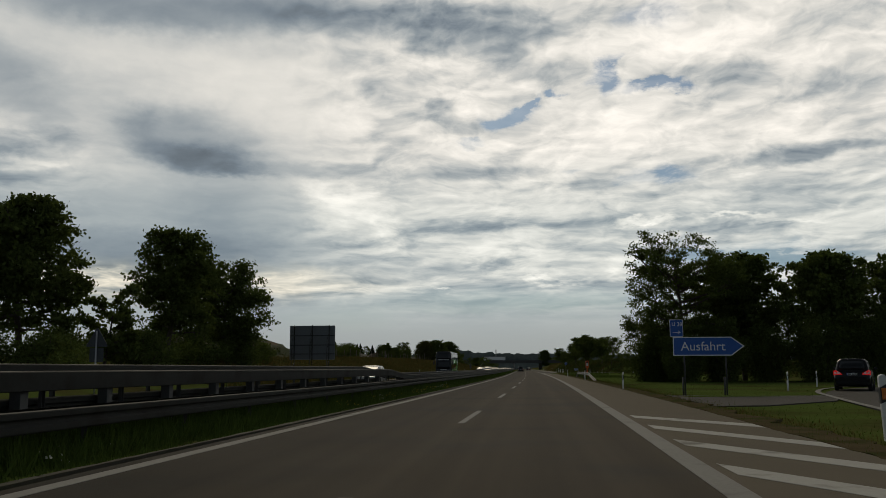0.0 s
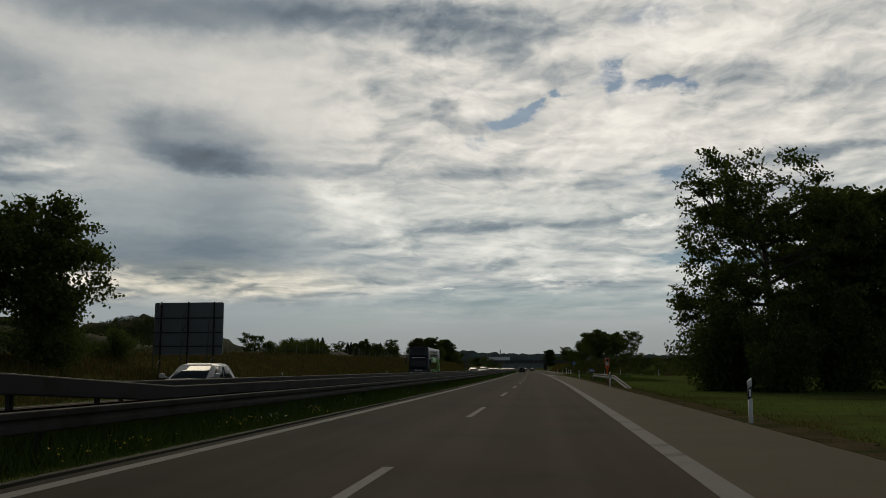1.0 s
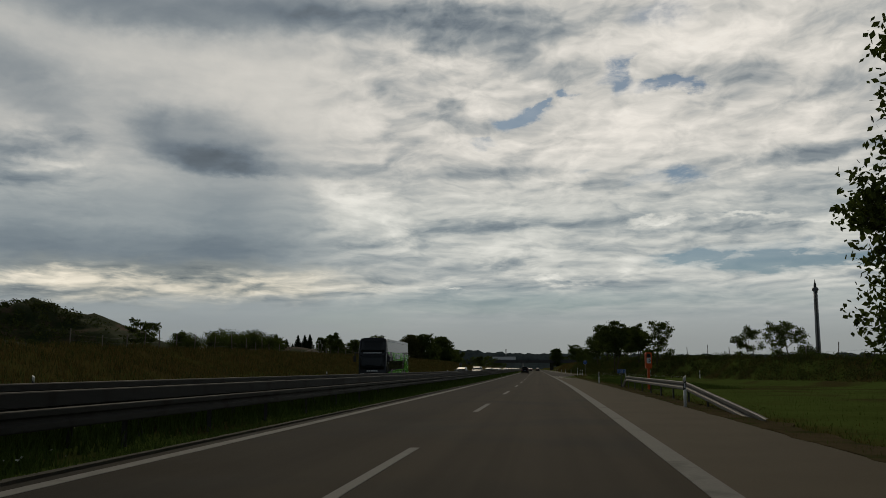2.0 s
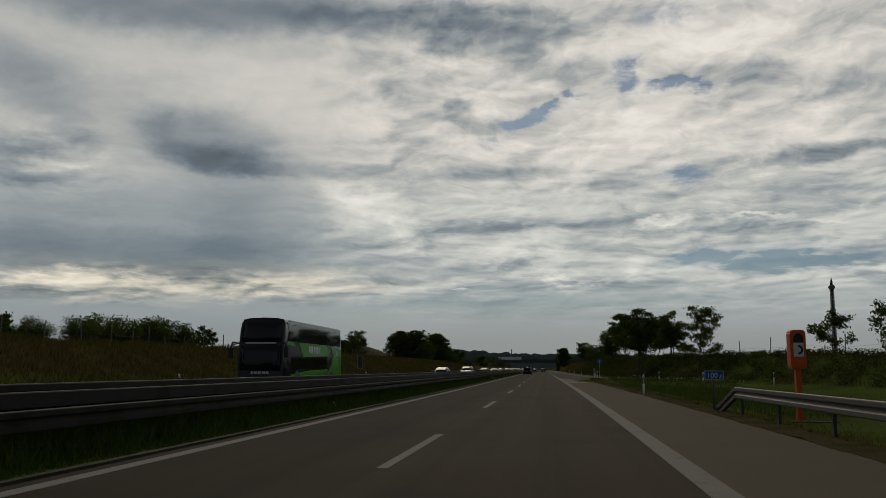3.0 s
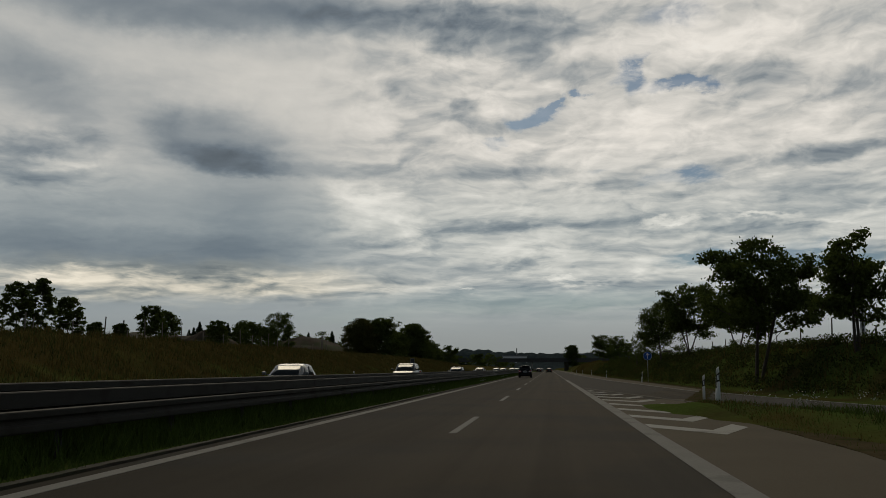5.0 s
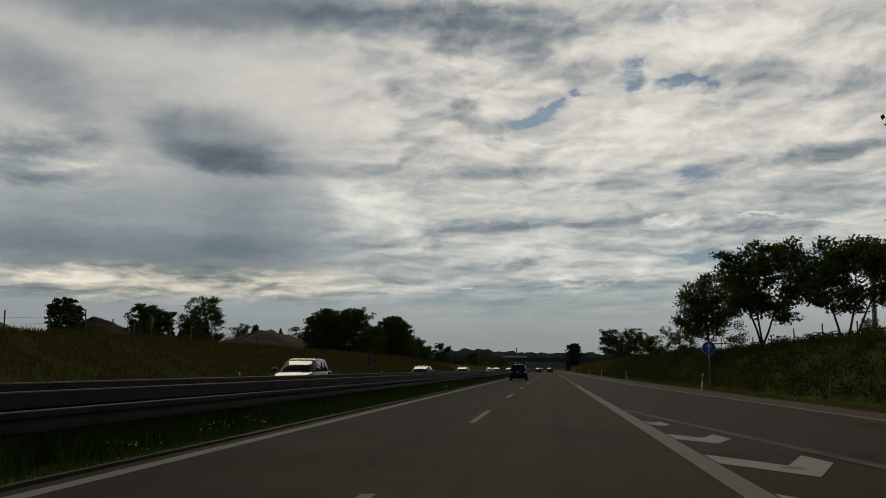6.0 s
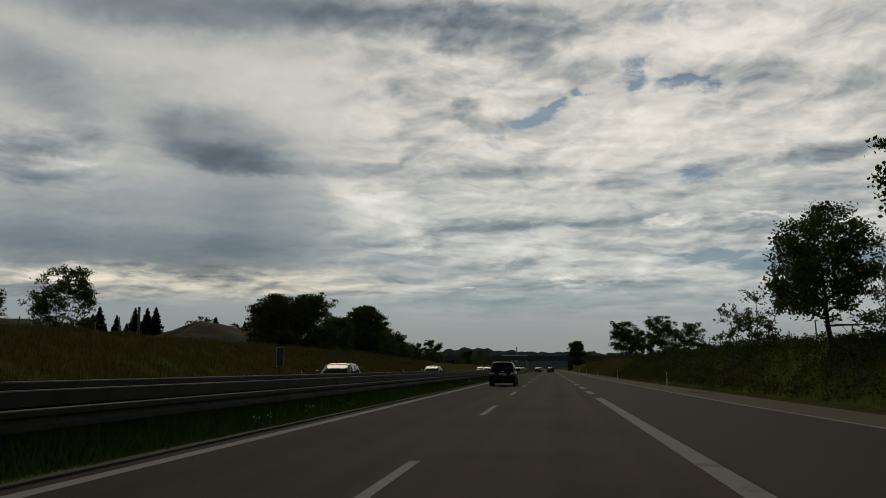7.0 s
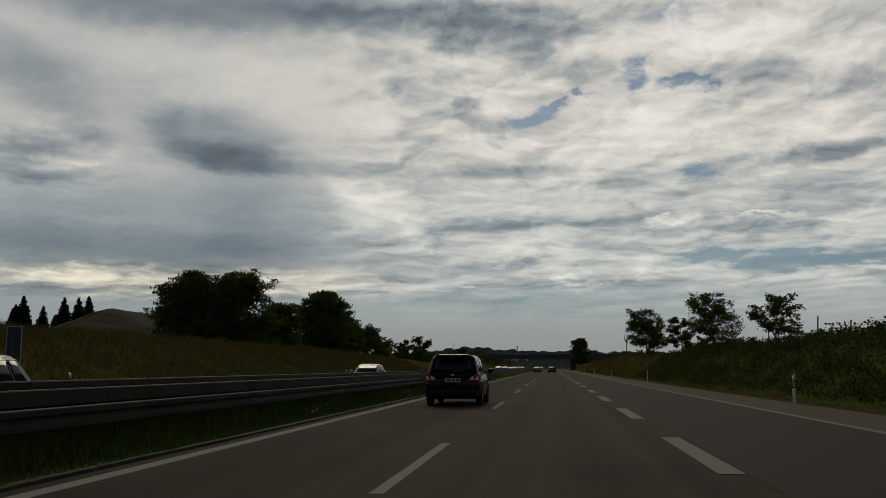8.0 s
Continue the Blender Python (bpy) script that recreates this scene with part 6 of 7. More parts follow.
def heap(name, x, y, r, h, mat_, lab, seed, stretch=1.0, lumps=0.12):
    rng = np.random.default_rng(seed)
    n, k = 48, 22
    v = [(0, 0, h)]
    ph_ = rng.uniform(0, 6.28, 6)
    for j in range(1, k + 1):
        q = j / k
        for i in range(n):
            a = 2 * math.pi * i / n
            w = 1 + 0.12 * math.sin(2 * a + ph_[0]) + 0.08 * math.sin(3 * a + ph_[1]) + 0.04 * math.sin(7 * a + ph_[2])
            zz = h * (1.0 - math.sqrt(q * q + 0.03)) / (1 - math.sqrt(0.03)) * (1 + 0.10 * q * math.sin(5 * q + ph_[3] + 2 * a))
            px_, py_ = q * math.cos(a), q * math.sin(a)
            rough_ = (0.5 * noise.noise(Vector((px_ * 5, py_ * 5, seed))) + 0.3 * noise.noise(Vector((px_ * 13, py_ * 13, seed)))) * min(1, (1 - q) * 6) * h * lumps
            v.append((r * q * w * stretch * math.cos(a), r * q * w * math.sin(a), zz + rough_ - 0.4 * q))
    f = []
    for i in range(n):
        f.append((0, 1 + i, 1 + (i + 1) % n, 0))
    quads = []
    for j in range(k - 1):
        for i in range(n):
            a, b = 1 + j * n + i, 1 + j * n + (i + 1) % n
            quads.append((a, a + n, b + n, b))
    bm_ = BM()
    bv = [bm_.verts.new(p) for p in v]
    for i in range(n):
        bm_.faces.new((bv[0], bv[1 + i], bv[1 + (i + 1) % n])).smooth = True
    for q in quads:
        bm_.faces.new([bv[i] for i in q]).smooth = True
    me = bpy.data.meshes.new(name)
    bm_.to_mesh(me)
    bm_.free()
    me.materials.append(mat_)
    ob_ = new(name, me)
    ob_.matrix_basis = pose(x, y, lz(x, y) - 0.2)
    return tagged(ob_, lab, "heap")


heap("soil_mound", -59, 381, 15, 5.5, EARTH, "large bare brown earth heap behind the bank", 1, 1.2)
heap("soil_mound", -84, 360, 22, 5.0, EARTH, "large bare brown earth heap behind the bank", 2, 1.3)
heap("grassy_mound", -62, 172, 17, 6.2, GREENHEAP, "overgrown spoil heap with a bare earth face", 3, 1.1, 0.35)
heap("grassy_mound", -54, 125, 18, 3.8, GREENHEAP, "low overgrown spoil heap with bare patches", 6, 1.2, 0.4)
heap("gravel_heap", -52, 276, 6.5, 2.3, GRAVEL, "pale gravel heap behind the bank", 4)
heap("gravel_heap", -56, 392, 5.0, 2.2, GRAVEL, "pale gravel heap behind the bank", 5)


def heap_scrub(seed, x, y, r, h, stretch, count):
    """Low scrub in patches over a spoil heap."""
    rng_ = np.random.default_rng(seed)
    a, q = rng_.uniform(0, 6.28, count), rng_.uniform(0, 1, count) ** 0.6
    z = h * (1 - np.sqrt(q * q + 0.03)) / 0.827
    c = np.stack([x + r * stretch * q * np.cos(a), y + r * q * np.sin(a), lz(x, y) + z - 0.15 - 0.4 * q + rng_.uniform(0, 0.5, count) ** 2], -1)
    v, f = leaf_arrays(rng_, c, 0.40, 0.15, count * 30)
    tagged(new("heap_scrub", from_arrays("heap_scrub", v, f, WEED)), "low green scrub growing over the spoil heap", "scrub", kind="stuff")


heap_scrub(17, -62, 172, 17, 6.2, 1.1, 560)
heap_scrub(18, -54, 125, 18, 3.8, 1.2, 480)

heap("soil_mound", -48.6, 291, 6.0, 3.2, EARTH, "low brown soil mound behind the bank", 8, 1.1)

# the overpass far ahead
DECK_Y = 690.0
DECK = material("bridge_concrete", (0.085, 0.083, 0.08), 0.95, vary=0.2, scale=0.4, grain=8, bump=0.1, spec=0.05)
br = empty("overpass", pose(rxf(DECK_Y) - 12, DECK_Y, 0))
tagged(br, "grey concrete road bridge spanning both carriageways", "bridge")
bm = BM()
box(bm, -60, 62, -5.5, 5.5, 5.0, 6.3, 0.05)
part("deck", bm, DECK, br)
for yy in (-5.6, 5.4):
    bm = BM()
    box(bm, -60, 62, yy, yy + 0.2, 6.3, 7.2)
    part("parapet", bm, STEEL_POST, br)
for x in (-23.0, 22.0):
    bm = BM()
    box(bm, x - 1.2, x + 1.2, -5.2, 5.2, -0.5, 4.98, 0.05)
    part("abutment", bm, KERB if x > 0 else CONCRETE, br, "pale concrete abutment")
bm = BM()
tube(bm, (2.3, -3.5, -0.3), (2.3, -3.5, 4.98), 0.55, n=14)
tube(bm, (2.3, 3.5, -0.3), (2.3, 3.5, 4.98), 0.55, n=14)
part("pier", bm, CONCRETE, br)
for i, (x0, x1) in enumerate(((-62, -24), (23, 64))):
    bm = BM()
    prism(bm, [(x0, -0.5), (x1, -0.5), (x1, 1.2), (x0 if i == 0 else x1, 1.2)][:3] + ([(x0 + 20, 5.6), (x0, 5.6)] if i == 0 else [(x1, 5.6), (x1 - 20, 5.6)]), -9, 9)
    me = bpy.data.meshes.new("bridge_embankment")
    bm.to_mesh(me)
    bm.free()
    me.materials.append(GREENHEAP)
    ob = new("bridge_embankment", me)
    ob.matrix_basis = pose(rxf(DECK_Y) - 12, DECK_Y + 0.5, 0)
    tagged(ob, "grassed approach bank of the bridge", "embankment", kind="structure")

# haze of the distance is put into this colour, paler and bluer than leaves
HAZY_WOOD = material("far_woods", (0.060, 0.076, 0.078), 0.98, spec=0.0, vary=0.35, scale=0.02, grain=0.12, grain_amount=0.4, bump=0.0)


def hill(name, x0, x1, y, depth, profile, lab, seed, rag):
    """A wooded ridge: front slope and ragged canopy line."""
    xs = np.linspace(x0, x1, 420)
    hh = np.interp(xs, [p[0] for p in profile], [p[1] for p in profile])
    rng_ = np.random.default_rng(seed)
    jag = np.repeat(rng_.normal(size=140), 3)[:420] * rag + rng_.normal(size=420) * rag * 0.5
    rows = []
    for q in np.linspace(0, 1, 9):
        zz = hh * np.sin(q * math.pi / 2) + jag * q * 0.8 + rng_.normal(size=420) * rag * 0.3 * (q > 0)
        rows.append(np.stack([xs, np.full(420, y - depth * (1 - q)), zz - 1.0], -1))
    for q in (0.5, 1.0):
        rows.append(np.stack([xs, np.full(420, y + depth * q), hh * (1 - q) - 1.0], -1))
    v = np.concatenate(rows)
    i = (np.arange(len(rows) - 1)[:, None] * 420 + np.arange(419)[None]).ravel()
    f = np.stack([i, i + 1, i + 421, i + 420], -1)
    return tagged(new(name, from_arrays(name, v, f, HAZY_WOOD)), lab, "hill", kind="structure")


hill("backdrop_hill", -1500, 1500, 2700, 110, ((-1500, 30), (-700, 34), (-420, 40), (-290, 49), (-230, 54), (-160, 50), (-60, 44), (60, 46), (200, 44), (420, 40), (900, 42), (1500, 36)), "dark wooded hills on the horizon", 5, 2.8)
hill("backdrop_hill", -900, 900, 1800, 70, ((-900, 12), (-300, 14), (-160, 16), (-60, 15), (40, 22), (140, 20), (300, 16), (900, 14)), "low dark wooded rise before the hills", 6, 1.6)

fb = empty("white_hall", pose(-78, 1990, 12, 0, 0, 0))
tagged(fb, "long white industrial hall on the far hillside", "building")
bm = BM()
box(bm, -24, 24, -8, 8, -13, 14)
part("wall", bm, SIGN_WHITE, fb)
bm = BM()
box(bm, -25, 25, -9, 9, 14, 16)
part("roof", bm, ALU_BACK, fb)
bm = BM()
box(bm, -20, 20, -8.3, -8.05, 4.5, 7)
part("window_band", bm, GLASS_DARK, fb)
part("chimney", tube(BM(), (4, 0, 15), (4, 0, 30), 1.0, n=10), CONCRETE, fb)

for i, (x, y, w, h) in enumerate(((88, 760, 16, 5.5), (112, 780, 13, 6.0), (64, 800, 14, 5.0))):
    sh = empty("farm_hall", pose(x, y, lz(x, y), 0, 0, 8 * i))
    tagged(sh, "distant hall with pale roof and dark walls", "building", "distant halls")
    bm = BM()
    box(bm, -w / 2, w / 2, -8, 8, -0.5, h * 0.65)
    part("wall", bm, WOOD if i == 1 else CONCRETE, sh)
    bm = BM()
    prism(bm, [(-w / 2 - 0.6, h * 0.64), (w / 2 + 0.6, h * 0.64), (0, h)], -8.6, 8.6)
    part("roof", bm, SIGN_WHITE, sh)

# tall ride tower and a small mast on the horizon
tw = empty("tower", pose(302.5, 1100, 0))
tagged(tw, "tall slim steel tower with ring cabin and spire", "tower")
bm = BM()
for k in range(4):
    a = math.pi / 4 + k * math.pi / 2
    tube(bm, (2.6 * math.cos(a), 2.6 * math.sin(a), -1), (1.7 * math.cos(a), 1.7 * math.sin(a), 88), 0.5, 0.4, 6)
for k in range(22):
    z = k * 4.0
    tube(bm, (-1.8, -1.8, z), (1.8, -1.8, z + 4), 0.3, n=5)
    tube(bm, (1.8, -1.8, z), (1.8, 1.8, z + 4), 0.3, n=5)
    tube(bm, (1.8, 1.8, z), (-1.8, 1.8, z + 4), 0.3, n=5)
part("lattice", bm, ALU_FRAME, tw)
part("core", tube(BM(), (0, 0, -1), (0, 0, 88), 1.3, 1.1, 10), STEEL_POST, tw)
bm = BM()
tube(bm, (0, 0, 85), (0, 0, 87), 2.4, 3.6, 16)
tube(bm, (0, 0, 87), (0, 0, 89.5), 3.6, 2.6, 16)
part("ring_cabin", bm, ALU_BACK, tw)
bm = BM()
tube(bm, (0, 0, 89), (0, 0, 94), 1.6, 1.3, 10)
tube(bm, (0, 0, 94), (0, 0, 99), 0.9, 0.08, 8)
part("spire", bm, STEEL_POST, tw)
ms = empty("radio_mast", pose(112, 1750, 0))
tagged(ms, "distant radio mast with antenna platform", "mast")
part("pole", tube(BM(), (0, 0, 0), (0, 0, 46), 0.9, 0.6, 8), STEEL_POST, ms)
bm = BM()
box(bm, -2.4, 2.4, -2.4, 2.4, 42, 43.5)
box(bm, -2.6, -1.8, -0.6, 0.6, 43.5, 46.5)
box(bm, 1.8, 2.6, -0.6, 0.6, 43.5, 46.5)
part("platform", bm, STEEL_POST, ms)

# far woods and tree rows, too many and too small to count
rng = np.random.default_rng(77)
cs = []
for x0, x1, y0, y1, n, h0, h1 in ((-150, -60, 470, 700, 46, 5, 9), (-60, -30, 640, 900, 22, 4, 7), (-320, -120, 500, 800, 60, 6, 10), (16, 60, 420, 640, 16, 2, 3.5), (14, 40, 720, 1000, 26, 4, 8), (60, 260, 500, 900, 60, 3, 6)):
    for _ in range(n):
        x, y, h = rng.uniform(x0, x1), rng.uniform(y0, y1), rng.uniform(h0, h1)
        z = lz(x, y)
        for _k in range(26):
            p = rng.normal(size=3)
            p /= np.linalg.norm(p)
            cs.append((x + p[0] * h * 0.42, y + p[1] * h * 0.42, z + h * 0.52 + p[2] * h * 0.42))
cs = np.array(cs)
v_, f_ = leaf_arrays(rng, cs, 0.55, 0.42, 62000)
tagged(new("far_woods", from_arrays("far_woods", v_, f_, LEAF_A)), "distant dark trees and copses beside the road", "woods", kind="stuff")


# ---------------------------------------------------------------- vehicles
def wheel(parent, x, y, r, w, side, spokes=7):
    t = BM()
    ring = []
    for k, (rr, xx) in enumerate(((r * 0.64, -w / 2), (r * 0.93, -w / 2), (r, -w * 0.36), (r, w * 0.36), (r * 0.93, w / 2), (r * 0.64, w / 2))):
        ring.append([t.verts.new((xx, rr * math.cos(a), rr * math.sin(a))) for a in np.linspace(0, 2 * math.pi, 25)[:-1]])
    for a, b in zip(ring, ring[1:] + ring[:1]):
        for i in range(24):
            t.faces.new((a[i], a[(i + 1) % 24], b[(i + 1) % 24], b[i])).smooth = True
    bmesh.ops.recalc_face_normals(t, faces=t.faces)
    e = part("wheel", t, TYRE, parent)
    e.matrix_basis = pose(x, y, r)
    b = BM()
    xo = side * w * 0.42
    for i in range(spokes):
        a = 2 * math.pi * i / spokes
        m = Matrix.Rotation(a, 4, "X")
        vs_ = [m @ Vector(p) for p in ((xo, -0.03, 0.05), (xo, 0.03, 0.05), (xo, 0.045, r * 0.62), (xo, -0.045, r * 0.62))]
        f = b.faces.new([b.verts.new(p) for p in vs_])
        g_ = bmesh.ops.extrude_face_region(b, geom=[f])
        bmesh.ops.translate(b, vec=(-side * 0.03, 0, 0), verts=[q for q in g_["geom"] if isinstance(q, bmesh.types.BMVert)])
    tube(b, (xo - side * 0.04, 0, 0), (xo + side * 0.005, 0, 0), 0.08, n=12)
    o = [b.verts.new((xo, r * 0.66 * math.cos(a), r * 0.66 * math.sin(a))) for a in np.linspace(0, 2 * math.pi, 25)[:-1]]
    q = [b.verts.new((xo, r * 0.58 * math.cos(a), r * 0.58 * math.sin(a))) for a in np.linspace(0, 2 * math.pi, 25)[:-1]]
    for i in range(24):
        b.faces.new((o[i], o[(i + 1) % 24], q[(i + 1) % 24], q[i]))
    part("rim", b, RIM, e)
    d = BM()
    tube(d, (-side * w * 0.2, 0, 0), (-side * w * 0.1 + side * w * 0.2, 0, 0), r * 0.62, n=20)
    part("brake_disc", d, PLASTIC, e)
    return e


def quad_panel(name, corners, mat_, parent, inset, lift=0.008, lab=""):
    """A pane on the quad bl, br, tr, tl: set in from its edges, lifted off the body, with thickness."""
    bl, br_, tr_, tl = [Vector(c) for c in corners]
    l, r_, b, t = inset

    def at(u, v):
        return (bl * (1 - u) + br_ * u) * (1 - v) + (tl * (1 - u) + tr_ * u) * v
    n = (br_ - bl).cross(tl - bl).normalized()
    steps = 6
    bm_ = BM()
    grid = [[bm_.verts.new(at(l + (r_ - l) * i / steps, b + (t - b) * j / 2) + n * (lift + 0.02 * math.sin(math.pi * i / steps) * (r_ - l))) for i in range(steps + 1)] for j in range(3)]
    for j in range(2):
        for i in range(steps):
            bm_.faces.new((grid[j][i], grid[j][i + 1], grid[j + 1][i + 1], grid[j + 1][i])).smooth = True
    ret = bmesh.ops.extrude_face_region(bm_, geom=list(bm_.faces))
    bmesh.ops.translate(bm_, vec=-n * (lift + 0.015), verts=[q for q in ret["geom"] if isinstance(q, bmesh.types.BMVert)])
    bmesh.ops.recalc_face_normals(bm_, faces=bm_.faces)
    return part(name, bm_, mat_, parent, lab)


def car(name, paint, lab, m, L=4.4, Wd=1.80, H=1.46, belt=0.92, hood=0.86, nose=0.62, cab=(-0.92, -0.25, 0.0, 0.0), style="hatch", group="", wheel_r=0.32, lit=False, plate=True, detail=True, taper=(0.90, 0.80, 0.70, 0.52)):
    """A car, its front towards +Y. cab: y of windscreen foot, roof front, roof rear, rear-window foot, as shares of L/2."""
    e = empty(name)
    e.matrix_basis = m
    tagged(e, lab, "car", group)
    w, hl = Wd / 2, L / 2
    wf, rf, rr, wr = (c * hl for c in cab)
    # lower body, section by section from tail to nose: y, top, sill, half width
    tail_top = belt if style != "saloon" else belt + 0.02
    st = [(-hl, tail_top - 0.34, 0.42, w * 0.80), (-hl + 0.06, tail_top - 0.12, 0.30, w * 0.90), (-hl + 0.22, tail_top, 0.24, w * 0.97), (-hl + 0.7, belt + 0.01, 0.2, w), (-hl * 0.3, belt, 0.19, w), (hl * 0.2, belt - 0.01, 0.19, w),
          (wf, hood + 0.05, 0.19, w), (wf + (hl - wf) * 0.5, hood - 0.03, 0.2, w * 0.985), (hl - 0.3, hood - 0.14, 0.22, w * 0.95), (hl - 0.08, nose + 0.05, 0.26, w * 0.86), (hl, nose - 0.12, 0.34, w * 0.74)]
    bm_ = BM()
    rings = []
    for y, zt, zs, hw in st:
        half = [(hw * 0.80, zs), (hw * 0.97, zs + 0.10), (hw, zs + (zt - zs) * 0.45), (hw * 0.985, zs + (zt - zs) * 0.72), (hw * 0.93, zt - 0.05), (hw * 0.84, zt), (0, zt + 0.02)]
        pts = [(-x, z) for x, z in half] + [(x, z) for x, z in half[-2::-1]]
        rings.append([bm_.verts.new((x, y, z)) for x, z in pts])
    n = len(rings[0])
    for a, b in zip(rings, rings[1:]):
        for i in range(n):
            bm_.faces.new((a[i], a[(i + 1) % n], b[(i + 1) % n], b[i])).smooth = True
    bm_.faces.new(rings[0])
    bm_.faces.new(rings[-1][::-1])
    # cabin: rings upwards
    zr = H
    levels = [(belt - 0.06, 0.0, w * taper[0]), (belt + (zr - belt) * 0.80, 0.80, w * taper[1]), (zr - 0.03, 0.97, w * taper[2]), (zr, 1.06, w * taper[3])]
    cr = []
    for z, q, hw in levels:
        yf, yb = wf + (rf - wf) * q, wr + (rr - wr) * q
        ym = (yf + yb) / 2
        pts = [(-hw * 0.86, yf), (hw * 0.86, yf), (hw, yf - 0.16), (hw * 1.01, ym), (hw, yb + 0.12), (hw * 0.86, yb), (-hw * 0.86, yb), (-hw, yb + 0.12), (-hw * 1.01, ym), (-hw, yf - 0.16)]
        cr.append([bm_.verts.new((x, y, z)) for x, y in pts])
    for a, b in zip(cr, cr[1:]):
        for i in range(10):
            bm_.faces.new((a[i], a[(i + 1) % 10], b[(i + 1) % 10], b[i])).smooth = True
    bm_.faces.new(cr[-1])
    bmesh.ops.recalc_face_normals(bm_, faces=bm_.faces)
    lo, hi = [v.co.copy() for v in cr[0]], [v.co.copy() for v in cr[1]]
    shell = part("body", bm_, paint, e)
    if detail:
        rim_ = shell.modifiers.new("rounded_edges", "BEVEL")
        rim_.width, rim_.segments, rim_.limit_method, rim_.angle_limit = 0.06, 3, "ANGLE", radians(22)
    quad_panel("windscreen", (lo[1], lo[0], hi[0], hi[1]), GLASS_CAR, e, (0.03, 0.97, 0.10, 0.97))
    quad_panel("rear_window", (lo[6], lo[5], hi[5], hi[6]), GLASS_DARK, e, (0.05, 0.95, 0.16, 0.97))
    for sgn, (p0, p1, p2) in ((1, (4, 3, 2)), (-1, (7, 8, 9))):
        for a, b, cuts in ((p0, p1, ((0.10, 0.42), (0.46, 0.98)) if style in ("mpv", "estate") else ((0.22, 0.96),)), (p1, p2, ((0.03, 0.92),))):
            for c0, c1 in cuts:
                if sgn > 0:
                    quad_panel("side_window", (lo[a], lo[b], hi[b], hi[a]), GLASS_CAR, e, (c0, c1, 0.13, 0.96))
                else:
                    quad_panel("side_window", (lo[b], lo[a], hi[a], hi[b]), GLASS_CAR, e, (1 - c1, 1 - c0, 0.13, 0.96))
    for y in (-hl + L * 0.19, hl - L * 0.20):
        for sgn in (-1, 1):
            wheel(e, sgn * (w - 0.10), y, wheel_r, 0.21, sgn)
            a_ = BM()
            o = [(wheel_r * 1.16 * math.cos(t), wheel_r + wheel_r * 1.16 * math.sin(t)) for t in np.linspace(-0.25, math.pi + 0.25, 15)]
            i_ = [(wheel_r * 1.04 * math.cos(t), wheel_r + wheel_r * 1.04 * math.sin(t)) for t in np.linspace(-0.25, math.pi + 0.25, 15)]
            x0, x1 = sgn * (w * 0.9), sgn * (w + 0.006)
            for k in range(14):
                q = [(x1, y + o[k][0], o[k][1]), (x1, y + o[k + 1][0], o[k + 1][1]), (x1, y + i_[k + 1][0], i_[k + 1][1]), (x1, y + i_[k][0], i_[k][1])]
                a_.faces.new([a_.verts.new(p) for p in q])
                q = [(x1, y + i_[k][0], i_[k][1]), (x1, y + i_[k + 1][0], i_[k + 1][1]), (x0, y + i_[k + 1][0], i_[k + 1][1]), (x0, y + i_[k][0], i_[k][1])]
                a_.faces.new([a_.verts.new(p) for p in q])
            part("wheel_arch", a_, PLASTIC, e)
    # lamps
    zt = tail_top - 0.02
    for sgn in (-1, 1):
        b = BM()
        prism(b, [(sgn * w * 0.50, zt - 0.20), (sgn * w * 0.97, zt - 0.24), (sgn * w * 0.985, zt - 0.02), (sgn * w * 0.86, zt + 0.03), (sgn * w * 0.62, zt - 0.09)], -hl + 0.0, -hl + 0.34, 0.012)
        tl = part("tail_lamp", b, TAIL_LIT if lit else TAIL_RED, e, "red tail lamp")
        if detail:
            for u0, u1 in ((0.60, 0.76), (0.79, 0.93)):
                b = BM()
                prism(b, [(sgn * w * u0, zt - 0.15), (sgn * w * u1, zt - 0.17), (sgn * w * u1, zt - 0.035), (sgn * w * (u0 + 0.05), zt - 0.08)], -hl - 0.008, -hl + 0.02, 0.005)
                part("clear_lens", b, LAMP_CLEAR, tl, "clear lens insert")
        b = BM()
        prism(b, [(sgn * w * 0.52, nose - 0.02), (sgn * w * 0.88, nose - 0.05), (sgn * w * 0.93, nose + 0.12), (sgn * w * 0.66, nose + 0.08)], hl - 0.36, hl - 0.06, 0.012)
        part("headlamp", b, LAMP_CLEAR, e, "clear headlamp")
        b = BM()
        box(b, sgn * (w + 0.02), sgn * (w + 0.20), wf - 0.30, wf - 0.12, belt + 0.02, belt + 0.17, 0.035)
        tube(b, (sgn * (w * 0.86), wf - 0.22, belt + 0.02), (sgn * (w + 0.05), wf - 0.22, belt + 0.07), 0.025, n=6)
        part("door_mirror", b, paint if detail else PLASTIC, e)
        if detail:
            for y in (wf - 0.85, wf - 1.85):
                b = BM()
                box(b, sgn * (w + 0.012), sgn * (w + 0.03), y - 0.09, y + 0.09, belt - 0.14, belt - 0.11, 0.006)
                part("door_handle", b, paint, e)
    b = BM()
    box(b, -w * 0.86, w * 0.86, -hl - 0.05, -hl + 0.25, 0.28, 0.50, 0.05)
    part("rear_bumper", b, paint, e)
    b = BM()
    box(b, -w * 0.66, w * 0.66, hl - 0.14, hl + 0.02, 0.26, 0.46, 0.03)
    part("front_grille", b, PLASTIC, e, "black lower grille")
